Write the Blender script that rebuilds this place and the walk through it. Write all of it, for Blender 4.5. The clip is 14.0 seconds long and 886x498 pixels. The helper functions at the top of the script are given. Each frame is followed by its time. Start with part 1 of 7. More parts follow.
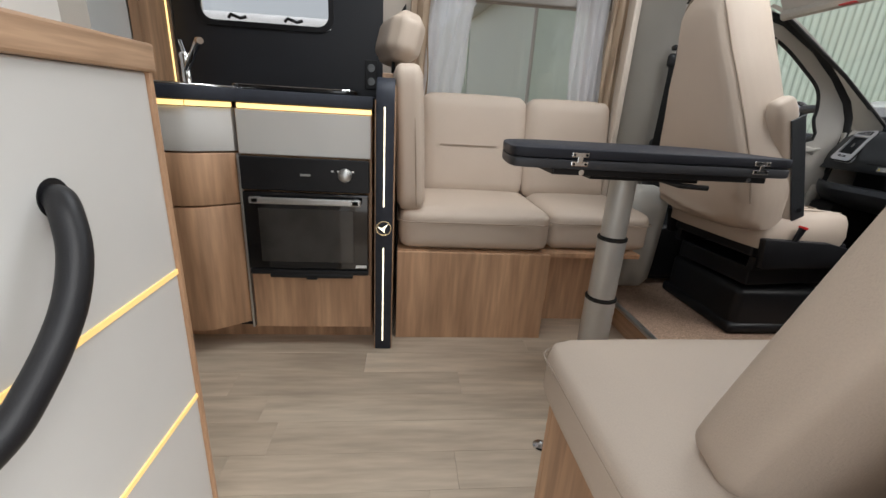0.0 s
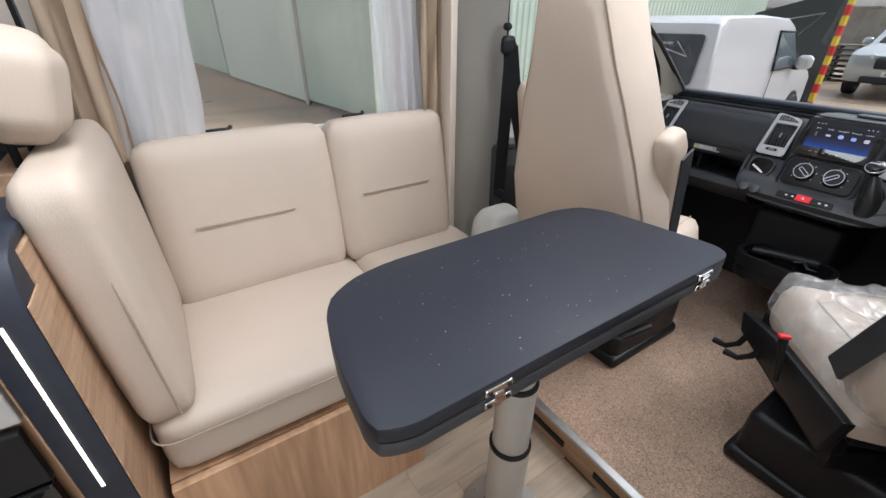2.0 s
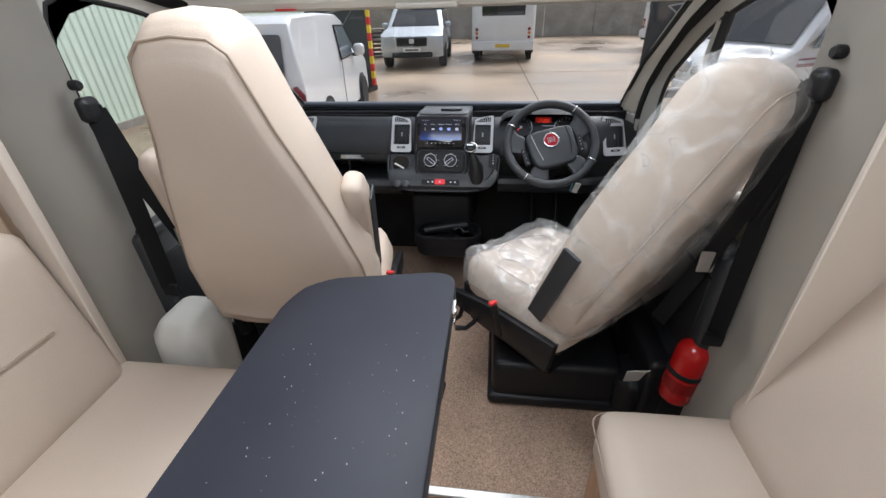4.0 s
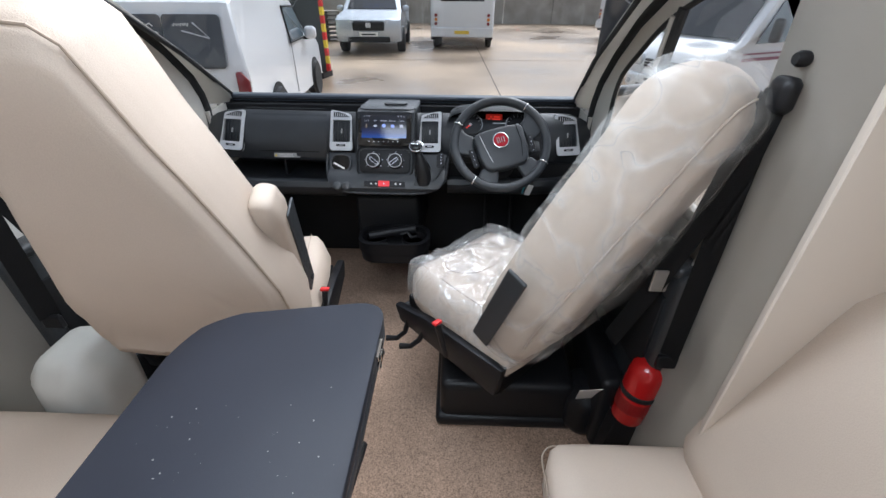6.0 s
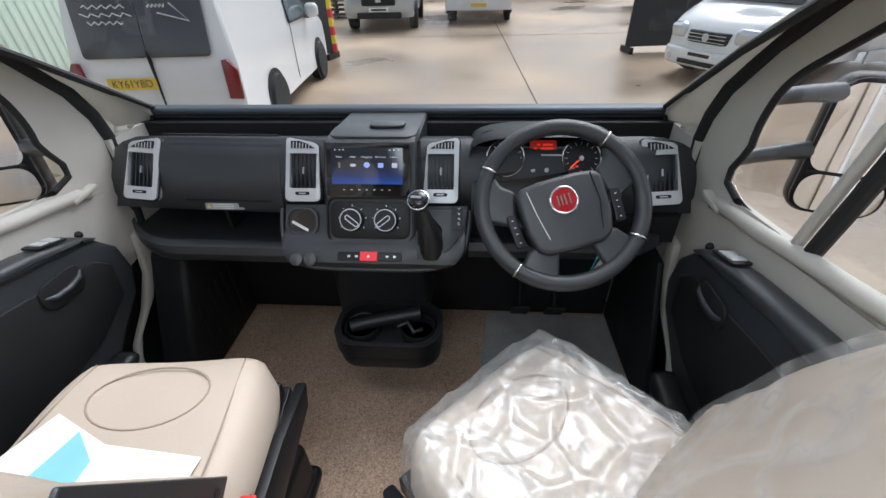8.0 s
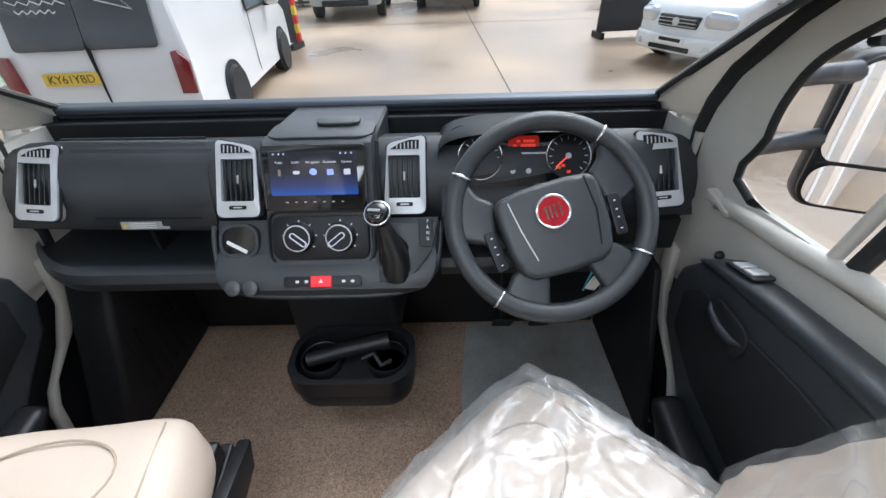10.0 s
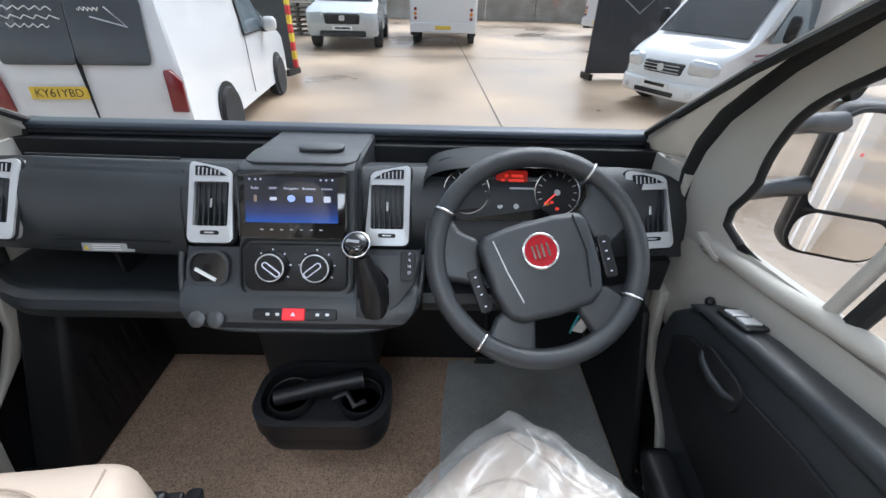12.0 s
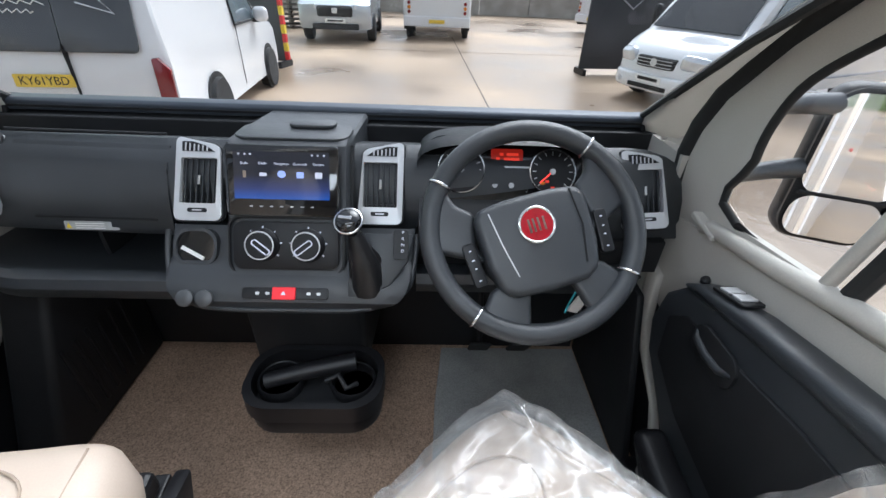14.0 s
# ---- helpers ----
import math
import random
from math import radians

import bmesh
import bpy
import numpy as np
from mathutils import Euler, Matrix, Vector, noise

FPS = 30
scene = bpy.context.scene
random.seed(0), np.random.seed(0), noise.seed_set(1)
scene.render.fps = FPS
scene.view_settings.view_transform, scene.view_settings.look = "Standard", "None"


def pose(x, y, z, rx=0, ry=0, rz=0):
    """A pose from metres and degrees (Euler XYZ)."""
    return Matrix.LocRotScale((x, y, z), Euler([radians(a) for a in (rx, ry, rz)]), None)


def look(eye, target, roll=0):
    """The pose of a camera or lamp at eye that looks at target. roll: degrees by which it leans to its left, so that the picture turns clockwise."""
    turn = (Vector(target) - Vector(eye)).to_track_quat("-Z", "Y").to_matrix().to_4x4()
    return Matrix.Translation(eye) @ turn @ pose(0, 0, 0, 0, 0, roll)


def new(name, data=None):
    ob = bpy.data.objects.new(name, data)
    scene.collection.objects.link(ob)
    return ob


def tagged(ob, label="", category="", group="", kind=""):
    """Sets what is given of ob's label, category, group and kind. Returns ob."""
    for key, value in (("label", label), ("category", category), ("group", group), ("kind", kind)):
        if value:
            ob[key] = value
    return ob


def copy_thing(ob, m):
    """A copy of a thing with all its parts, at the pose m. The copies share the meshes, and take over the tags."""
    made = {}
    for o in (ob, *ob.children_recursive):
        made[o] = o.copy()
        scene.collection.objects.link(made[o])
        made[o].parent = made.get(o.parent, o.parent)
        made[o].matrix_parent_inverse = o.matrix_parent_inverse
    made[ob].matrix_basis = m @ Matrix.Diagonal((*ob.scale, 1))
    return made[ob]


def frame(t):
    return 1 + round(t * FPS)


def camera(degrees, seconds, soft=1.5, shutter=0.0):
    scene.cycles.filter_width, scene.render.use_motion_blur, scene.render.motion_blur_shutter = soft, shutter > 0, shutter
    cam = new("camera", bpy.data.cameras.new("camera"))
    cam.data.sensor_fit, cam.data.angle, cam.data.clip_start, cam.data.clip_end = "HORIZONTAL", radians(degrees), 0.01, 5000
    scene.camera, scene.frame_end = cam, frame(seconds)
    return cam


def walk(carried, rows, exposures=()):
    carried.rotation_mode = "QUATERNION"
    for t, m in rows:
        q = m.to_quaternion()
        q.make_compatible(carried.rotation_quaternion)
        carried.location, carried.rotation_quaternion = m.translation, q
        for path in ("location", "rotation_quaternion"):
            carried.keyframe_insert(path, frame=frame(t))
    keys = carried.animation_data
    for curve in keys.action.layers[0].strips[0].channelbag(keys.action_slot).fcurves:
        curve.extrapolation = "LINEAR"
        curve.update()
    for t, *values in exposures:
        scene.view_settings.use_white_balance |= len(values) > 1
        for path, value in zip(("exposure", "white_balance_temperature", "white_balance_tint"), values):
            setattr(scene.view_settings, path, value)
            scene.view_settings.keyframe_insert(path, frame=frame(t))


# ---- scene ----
cam = camera(93.9, 14.0)
PATH = [
    (0, (1.233, -0.147, 0.93), (-0.651, 0.05, 0.29), 3.4),
    (0.5, (0.947, -0.122, 1.085), (-0.894, 0.044, 0.322), 2.7),
    (1, (0.75, -0.071, 1.182), (-1.055, 0.265, 0.388), -0.9),
    (1.5, (0.567, -0.009, 1.249), (-1.085, 0.617, 0.313), 1.9),
    (2, (0.432, 0.036, 1.279), (-1.032, 0.992, 0.308), 0.3),
    (2.5, (0.344, 0.067, 1.344), (-0.787, 1.363, 0.324), -2.4),
    (3, (0.269, 0.135, 1.373), (-0.483, 1.642, 0.293), -2.8),
    (3.5, (0.228, 0.173, 1.392), (-0.177, 1.821, 0.334), -1.4),
    (4, (0.206, 0.157, 1.399), (-0.021, 1.865, 0.384), -1.7),
    (4.2, (0.2, 0.152, 1.401), (0.021, 1.875, 0.401), -1.8),
    (6.5, (0.275, 0.46, 1.399), (0.234, 2.147, 0.325), 0.2),
    (7, (0.262, 0.66, 1.391), (0.199, 2.347, 0.318), -1.3),
    (7.5, (0.228, 0.863, 1.368), (0.113, 2.533, 0.275), -1.8),
    (8, (0.234, 1.039, 1.349), (0.104, 2.672, 0.201), -1.5),
    (8.2, (0.245, 1.099, 1.346), (0.122, 2.723, 0.184), -1.5),
    (10.3, (0.251, 1.224, 1.299), (0.256, 2.834, 0.113), -1.1),
    (10.5, (0.254, 1.233, 1.303), (0.305, 2.877, 0.164), 0.1),
    (11, (0.261, 1.267, 1.293), (0.334, 2.912, 0.158), 0.0),
    (11.5, (0.26, 1.273, 1.286), (0.325, 2.937, 0.178), 0.9),
    (12, (0.259, 1.259, 1.29), (0.292, 2.945, 0.214), 1.6),
    (12.5, (0.261, 1.262, 1.287), (0.297, 2.951, 0.216), 1.6),
    (13, (0.255, 1.252, 1.285), (0.284, 2.938, 0.21), 2.0),
    (13.5, (0.26, 1.258, 1.254), (0.323, 2.936, 0.167), 2.7),
    (14, (0.258, 1.251, 1.251), (0.325, 2.927, 0.162), 2.4),
]
EXPOSURE = [(0.0, -0.02, 6350, 9), (0.5, 0.42, 6250, 10), (1.0, 0.70, 5750, 10), (1.5, 0.65, 5850, 10), (2.0, 0.45, 6050, 10),
            (3.0, 0.47, 6350, 10), (4.0, 0.47, 6050, 10), (6.5, 0.60, 5750, 8), (7.0, 0.55, 5800, 8), (7.5, 0.40, 5850, 7),
            (8.0, 0.52, 5900, 7), (10.3, 0.90, 5750, 7), (14.0, 0.90, 5750, 7)]
walk(cam, [(t, look(eye, target, roll)) for t, eye, target, roll in PATH], EXPOSURE)

# ---- light ----
world = bpy.data.worlds.new("overcast_sky")
scene.world = world
world.use_nodes = True
wn = world.node_tree
sky = wn.nodes.new("ShaderNodeTexSky")
sky.sky_type = "NISHITA"
sky.sun_disc = False
sky.sun_elevation = radians(52)
sky.sun_rotation = radians(32)
sky.air_density, sky.dust_density, sky.ozone_density = 1.0, 4.0, 1.0
soften = wn.nodes.new("ShaderNodeHueSaturation")
soften.inputs["Saturation"].default_value = 0.25
wn.links.new(sky.outputs[0], soften.inputs["Color"])
wn.links.new(soften.outputs[0], wn.nodes["Background"].inputs[0])
wn.nodes["Background"].inputs[1].default_value = 0.15
sun = new("sun", bpy.data.lights.new("sun", "SUN"))
sun.data.energy, sun.data.angle, sun.data.color = 1.1, radians(45), (1.0, 0.97, 0.93)
sun.matrix_world = look((5, 8, 16), (0, 0, 0))


def opening_fill(name, m, w, h, watts, colour=(0.95, 0.98, 1.0)):
    """Added area lamp in place of daylight at an opening; both roof openings are unseen."""
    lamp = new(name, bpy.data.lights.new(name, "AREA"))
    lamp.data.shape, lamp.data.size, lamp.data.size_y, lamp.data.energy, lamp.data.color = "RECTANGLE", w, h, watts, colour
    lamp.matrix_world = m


# unseen roof opening, assumed: lamp added to brighten the lounge
opening_fill("lounge_ceiling_fill", look((0, 0, 1.97), (0, 0, 0)), 0.76, 0.76, 9.5)
opening_fill("doorway_light", look((1.30, -0.21, 0.95), (0, -0.15, 0.6)), 0.60, 1.7, 3.5)
# added fill lamp under the cab ceiling, no source known there
opening_fill("cab_ceiling_fill", look((0, 1.195, 1.785), (0, 0.75, 1.24)), 0.90, 0.42, 7.8)


# ---- materials ----
def mat(name, colour, rough=0.5, metal=0.0, vary=0.1, scale=6.0, stretch=(1, 1, 1), bump=0.0, bump_scale=200.0,
        fine=0.0, coat=0.0, spec=0.5, tint=None, random_tint=0.0, glow=None, rough_vary=0.1):
    """A surface with colour variation at two scales, fine relief and uneven gloss."""
    m = bpy.data.materials.new(name)
    m.use_nodes = True
    nt = m.node_tree
    b = nt.nodes["Principled BSDF"]
    b.inputs["Metallic"].default_value = metal
    b.inputs["Coat Weight"].default_value = coat
    b.inputs["Specular IOR Level"].default_value = spec
    tc = nt.nodes.new("ShaderNodeTexCoord")
    mp = nt.nodes.new("ShaderNodeMapping")
    mp.inputs["Scale"].default_value = stretch
    nt.links.new(tc.outputs["Object"], mp.inputs["Vector"])
    n1 = nt.nodes.new("ShaderNodeTexNoise")
    n1.inputs["Scale"].default_value = scale
    n1.inputs["Detail"].default_value = 5
    nt.links.new(mp.outputs[0], n1.inputs["Vector"])
    ramp = nt.nodes.new("ShaderNodeMapRange")
    ramp.inputs["From Min"].default_value, ramp.inputs["From Max"].default_value = 0.3, 0.7
    nt.links.new(n1.outputs["Fac"], ramp.inputs["Value"])
    mix = nt.nodes.new("ShaderNodeMix")
    mix.data_type = "RGBA"
    lo = [c * (1 - vary) for c in colour]
    hi = [min(1, c * (1 + vary)) for c in (tint or colour)]
    mix.inputs["A"].default_value = (*lo, 1)
    mix.inputs["B"].default_value = (*hi, 1)
    nt.links.new(ramp.outputs[0], mix.inputs["Factor"])
    out = mix.outputs["Result"]
    n2 = nt.nodes.new("ShaderNodeTexNoise")
    n2.inputs["Scale"].default_value = bump_scale
    n2.inputs["Detail"].default_value = 3
    nt.links.new(mp.outputs[0], n2.inputs["Vector"])
    if fine:
        mul = nt.nodes.new("ShaderNodeMix")
        mul.data_type, mul.blend_type = "RGBA", "MULTIPLY"
        mr = nt.nodes.new("ShaderNodeMapRange")
        mr.inputs["From Min"].default_value, mr.inputs["From Max"].default_value = 0.3, 0.7
        mr.inputs["To Min"].default_value, mr.inputs["To Max"].default_value = 1 - fine, 1 + fine
        nt.links.new(n2.outputs["Fac"], mr.inputs["Value"])
        mul.inputs["Factor"].default_value = 1
        nt.links.new(out, mul.inputs["A"])
        nt.links.new(mr.outputs[0], mul.inputs["B"])
        out = mul.outputs["Result"]
    if random_tint:
        oi = nt.nodes.new("ShaderNodeObjectInfo")
        mr = nt.nodes.new("ShaderNodeMapRange")
        mr.inputs["To Min"].default_value, mr.inputs["To Max"].default_value = 1 - random_tint, 1 + random_tint
        nt.links.new(oi.outputs["Random"], mr.inputs["Value"])
        mul = nt.nodes.new("ShaderNodeMix")
        mul.data_type, mul.blend_type = "RGBA", "MULTIPLY"
        mul.inputs["Factor"].default_value = 1
        nt.links.new(out, mul.inputs["A"])
        nt.links.new(mr.outputs[0], mul.inputs["B"])
        out = mul.outputs["Result"]
        shift = nt.nodes.new("ShaderNodeVectorMath")
        shift.operation = "MULTIPLY_ADD"
        cx = nt.nodes.new("ShaderNodeCombineXYZ")
        for i in range(3):
            nt.links.new(oi.outputs["Random"], cx.inputs[i])
        shift.inputs[1].default_value = (37, 53, 11)
        nt.links.new(cx.outputs[0], shift.inputs[0])
        nt.links.new(tc.outputs["Object"], shift.inputs[2])
        nt.links.new(shift.outputs[0], mp.inputs["Vector"])
    nt.links.new(out, b.inputs["Base Color"])
    rr = nt.nodes.new("ShaderNodeMapRange")
    rr.inputs["From Min"].default_value, rr.inputs["From Max"].default_value = 0.3, 0.7
    rr.inputs["To Min"].default_value = max(0.02, rough * (1 - rough_vary))
    rr.inputs["To Max"].default_value = min(1, rough * (1 + rough_vary))
    nt.links.new(n1.outputs["Fac"], rr.inputs["Value"])
    nt.links.new(rr.outputs[0], b.inputs["Roughness"])
    if bump:
        bp = nt.nodes.new("ShaderNodeBump")
        bp.inputs["Strength"].default_value = bump
        bp.inputs["Distance"].default_value = 0.002
        nt.links.new(n2.outputs["Fac"], bp.inputs["Height"])
        nt.links.new(bp.outputs[0], b.inputs["Normal"])
    if glow:
        b.inputs["Emission Color"].default_value = (*glow[0], 1)
        b.inputs["Emission Strength"].default_value = glow[1]
    return m


def clear(name, gloss=0.06, colour=(1, 1, 1), rough=0.0, wrinkle=0.0):
    """A thin clear sheet: it lets light straight through and shines a little."""
    m = bpy.data.materials.new(name)
    m.use_nodes = True
    nt = m.node_tree
    nt.nodes.remove(nt.nodes["Principled BSDF"])
    tr = nt.nodes.new("ShaderNodeBsdfTransparent")
    tr.inputs[0].default_value = (*colour, 1)
    gl = nt.nodes.new("ShaderNodeBsdfGlossy")
    gl.inputs["Roughness"].default_value = rough
    mx = nt.nodes.new("ShaderNodeMixShader")
    mx.inputs[0].default_value = gloss
    nt.links.new(tr.outputs[0], mx.inputs[1])
    nt.links.new(gl.outputs[0], mx.inputs[2])
    nt.links.new(mx.outputs[0], nt.nodes["Material Output"].inputs["Surface"])
    if wrinkle:
        n = nt.nodes.new("ShaderNodeTexNoise")
        n.inputs["Scale"].default_value = 9
        n.inputs["Detail"].default_value = 4
        n.inputs["Distortion"].default_value = 1.5
        tc = nt.nodes.new("ShaderNodeTexCoord")
        nt.links.new(tc.outputs["Object"], n.inputs["Vector"])
        bp = nt.nodes.new("ShaderNodeBump")
        bp.inputs["Strength"].default_value = wrinkle
        bp.inputs["Distance"].default_value = 0.03
        nt.links.new(n.outputs["Fac"], bp.inputs["Height"])
        nt.links.new(bp.outputs[0], gl.inputs["Normal"])
    return m


def film_sheet(name, folds=0.40, clear_=0.10, size=6.0, crush=0.6, shine=0.4, rough=0.33):
    """Thin packing film: nearly clear between its folds, white and shiny along them, crushed into facets."""
    m = bpy.data.materials.new(name)
    m.use_nodes = True
    nt = m.node_tree
    nt.nodes.remove(nt.nodes["Principled BSDF"])
    tc = nt.nodes.new("ShaderNodeTexCoord")
    n = nt.nodes.new("ShaderNodeTexNoise")
    n.inputs["Scale"].default_value, n.inputs["Detail"].default_value, n.inputs["Distortion"].default_value = size, 2.5, 0.35
    nt.links.new(tc.outputs["Object"], n.inputs["Vector"])
    # facets: cells bent by the same noise
    bend = nt.nodes.new("ShaderNodeVectorMath")
    bend.operation = "MULTIPLY_ADD"
    bend.inputs[1].default_value = (0.16, 0.16, 0.16)
    nt.links.new(n.outputs["Color"], bend.inputs[0])
    nt.links.new(tc.outputs["Object"], bend.inputs[2])
    vo = nt.nodes.new("ShaderNodeTexVoronoi")
    vo.inputs["Scale"].default_value = size * 2.2
    nt.links.new(bend.outputs[0], vo.inputs["Vector"])
    ridge = nt.nodes.new("ShaderNodeMath")
    ridge.operation = "SUBTRACT"
    ridge.inputs[1].default_value = 0.5
    nt.links.new(n.outputs["Fac"], ridge.inputs[0])
    ab = nt.nodes.new("ShaderNodeMath")
    ab.operation = "ABSOLUTE"
    nt.links.new(ridge.outputs[0], ab.inputs[0])
    mr = nt.nodes.new("ShaderNodeMapRange")
    mr.inputs["From Max"].default_value = 0.06
    mr.inputs["To Min"].default_value, mr.inputs["To Max"].default_value = folds, clear_
    nt.links.new(ab.outputs[0], mr.inputs["Value"])
    tr = nt.nodes.new("ShaderNodeBsdfTransparent")
    df = nt.nodes.new("ShaderNodeBsdfDiffuse")
    df.inputs[0].default_value = (0.80, 0.80, 0.79, 1)
    gl = nt.nodes.new("ShaderNodeBsdfGlossy")
    gl.inputs["Roughness"].default_value = rough
    bp = nt.nodes.new("ShaderNodeBump")
    bp.inputs["Strength"].default_value, bp.inputs["Distance"].default_value = 0.6, 0.02
    nt.links.new(n.outputs["Fac"], bp.inputs["Height"])
    bp2 = nt.nodes.new("ShaderNodeBump")
    bp2.inputs["Strength"].default_value, bp2.inputs["Distance"].default_value = crush, 0.012
    nt.links.new(vo.outputs["Distance"], bp2.inputs["Height"])
    nt.links.new(bp.outputs[0], bp2.inputs["Normal"])
    nt.links.new(bp2.outputs[0], gl.inputs["Normal"])
    nt.links.new(bp2.outputs[0], df.inputs["Normal"])
    a, b = nt.nodes.new("ShaderNodeMixShader"), nt.nodes.new("ShaderNodeMixShader")
    a.inputs[0].default_value = shine
    nt.links.new(df.outputs[0], a.inputs[1])
    nt.links.new(gl.outputs[0], a.inputs[2])
    nt.links.new(mr.outputs[0], b.inputs[0])
    nt.links.new(tr.outputs[0], b.inputs[1])
    nt.links.new(a.outputs[0], b.inputs[2])
    nt.links.new(b.outputs[0], nt.nodes["Material Output"].inputs["Surface"])
    return m


def wood(name, light, dark, across=40.0, along=2.5, rough=0.45, axis=2, random_tint=0.0):
    """Long grain along one axis with broad tonal bands and fine pores."""
    st = [across] * 3
    st[axis] = along
    m = mat(name, dark, rough, vary=0.05, scale=1.0, stretch=st, tint=light, bump=0.15, bump_scale=4.0, fine=0.12, random_tint=random_tint)
    return m


M = {}
M["cream"] = mat("cream_leather", (0.50, 0.412, 0.335), 0.55, vary=0.04, scale=5, bump=0.25, bump_scale=420, fine=0.03)
M["seam"] = mat("seam_thread", (0.34, 0.27, 0.21), 0.8)
M["wall"] = mat("cream_wall_panel", (0.60, 0.52, 0.44), 0.6, vary=0.03, scale=3, bump=0.1, bump_scale=500)
M["ceiling"] = mat("ceiling_fabric", (0.62, 0.60, 0.56), 0.9, vary=0.04, bump=0.3, bump_scale=600)
M["taupe"] = mat("grey_beige_plastic_trim", (0.41, 0.385, 0.345), 0.6, vary=0.04, scale=4, bump=0.15, bump_scale=500)
M["cabtrim"] = mat("pale_grey_cab_trim", (0.50, 0.475, 0.43), 0.6, vary=0.05, scale=5, bump=0.2, bump_scale=400, fine=0.04)
M["oak"] = wood("warm_oak_laminate", (0.56, 0.345, 0.205), (0.36, 0.205, 0.115), across=13.0, along=1.1)
M["oaktan"] = wood("oak_edge_trim", (0.50, 0.33, 0.21), (0.36, 0.22, 0.13), axis=0)
M["plank"] = wood("pale_vinyl_plank", (0.54, 0.45, 0.345), (0.43, 0.345, 0.26), across=9, along=1.1, rough=0.5, axis=1, random_tint=0.10)
M["gap"] = mat("dark_joint", (0.20, 0.16, 0.12), 0.9)
M["white"] = mat("satin_white_panel", (0.62, 0.61, 0.585), 0.32, vary=0.02, coat=0.2)
M["worktop"] = mat("blue_black_worktop", (0.026, 0.030, 0.042), 0.5, spec=0.3, vary=0.15, scale=30, bump=0.1, bump_scale=700, fine=0.15)
M["black"] = mat("black_plastic", (0.011, 0.011, 0.0125), 0.42, spec=0.32, vary=0.15, scale=12, bump=0.12, bump_scale=500)
M["blackgloss"] = mat("gloss_black_glass", (0.008, 0.008, 0.009), 0.08, vary=0.1, coat=0.5)
M["dash"] = mat("charcoal_dash_plastic", (0.029, 0.032, 0.036), 0.38, spec=0.6, vary=0.12, scale=9, bump=0.3, bump_scale=700, fine=0.08)
M["dashdark"] = mat("dark_tray_plastic", (0.013, 0.0135, 0.015), 0.55, spec=0.35, vary=0.15, bump=0.2, bump_scale=500)
M["silver"] = mat("silver_painted_plastic", (0.62, 0.63, 0.645), 0.40, metal=0.35, vary=0.04, scale=20)
M["chrome"] = mat("polished_chrome", (0.75, 0.75, 0.75), 0.1, metal=1.0, vary=0.03)
M["alu"] = mat("brushed_aluminium", (0.55, 0.55, 0.54), 0.35, metal=0.9, vary=0.06, scale=60)
M["legpaint"] = mat("silver_lacquered_steel", (0.58, 0.58, 0.56), 0.38, metal=0.35, vary=0.05, scale=8)
M["carpet"] = mat("brown_loop_carpet", (0.39, 0.27, 0.195), 0.95, vary=0.12, scale=7, bump=1.0, bump_scale=225, fine=0.45)
M["mat"] = mat("grey_felt_mat", (0.34, 0.34, 0.33), 0.95, vary=0.15, scale=9, bump=0.7, bump_scale=260, fine=0.2)
M["bootleather"] = mat("black_boot_leather", (0.010, 0.010, 0.011), 0.34, spec=0.5, vary=0.2, scale=25, bump=0.5, bump_scale=60)
M["rubber"] = mat("black_rubber", (0.012, 0.012, 0.012), 0.75, vary=0.2)
M["belt"] = mat("black_seat_belt_webbing", (0.010, 0.010, 0.011), 0.7, vary=0.1, bump=0.5, bump_scale=300)
M["steelred"] = mat("red_lacquered_steel", (0.52, 0.012, 0.012), 0.25, vary=0.08, coat=0.4)
M["redplastic"] = mat("red_plastic", (0.60, 0.02, 0.02), 0.4)
M["redbutton"] = mat("lit_red_button", (0.55, 0.02, 0.03), 0.35, glow=((0.9, 0.02, 0.03), 0.25))
M["yellow"] = mat("yellow_plastic", (0.75, 0.55, 0.03), 0.5)
M["led"] = mat("warm_led_strip", (0.9, 0.8, 0.6), 0.5, glow=((1.0, 0.66, 0.22), 1.5))
M["ledwhite"] = mat("white_led_strip", (0.9, 0.9, 0.85), 0.5, glow=((1.0, 0.86, 0.60), 2.2))
M["glass"] = clear("window_glass", 0.05)
M["film"] = film_sheet("milky_packing_film", 0.42, 0.22, 8.0, 0.5, 0.36, 0.22)
# same film with less white, so the seat back's shade is built in
M["backfilm"] = film_sheet("shaded_back_film", 0.30, 0.10, 6.5, 0.5, 0.25, 0.32)
# gold-toned inlay, no lamp: emission is added to brighten it
M["gold"] = mat("gold_inlay_emissive", (0.8, 0.6, 0.25), 0.4, glow=((1.0, 0.62, 0.18), 0.55))
M["mirror"] = mat("mirror_glass", (0.85, 0.85, 0.85), 0.02, metal=1.0, vary=0.0)
M["net"] = None
M["curtain"] = mat("taupe_curtain", (0.36, 0.27, 0.19), 0.85, vary=0.08, scale=8, bump=0.4, bump_scale=500)
M["paper"] = mat("white_paper", (0.78, 0.78, 0.76), 0.6, vary=0.02)
M["carwhite"] = mat("white_car_paint", (0.72, 0.73, 0.74), 0.18, vary=0.03, scale=2, coat=0.6)
M["carsilver"] = mat("silver_car_paint", (0.50, 0.54, 0.58), 0.22, metal=0.3, vary=0.04, scale=2, coat=0.6)
M["carglass"] = mat("dark_vehicle_glass", (0.012, 0.014, 0.016), 0.05, vary=0.1, coat=0.3)
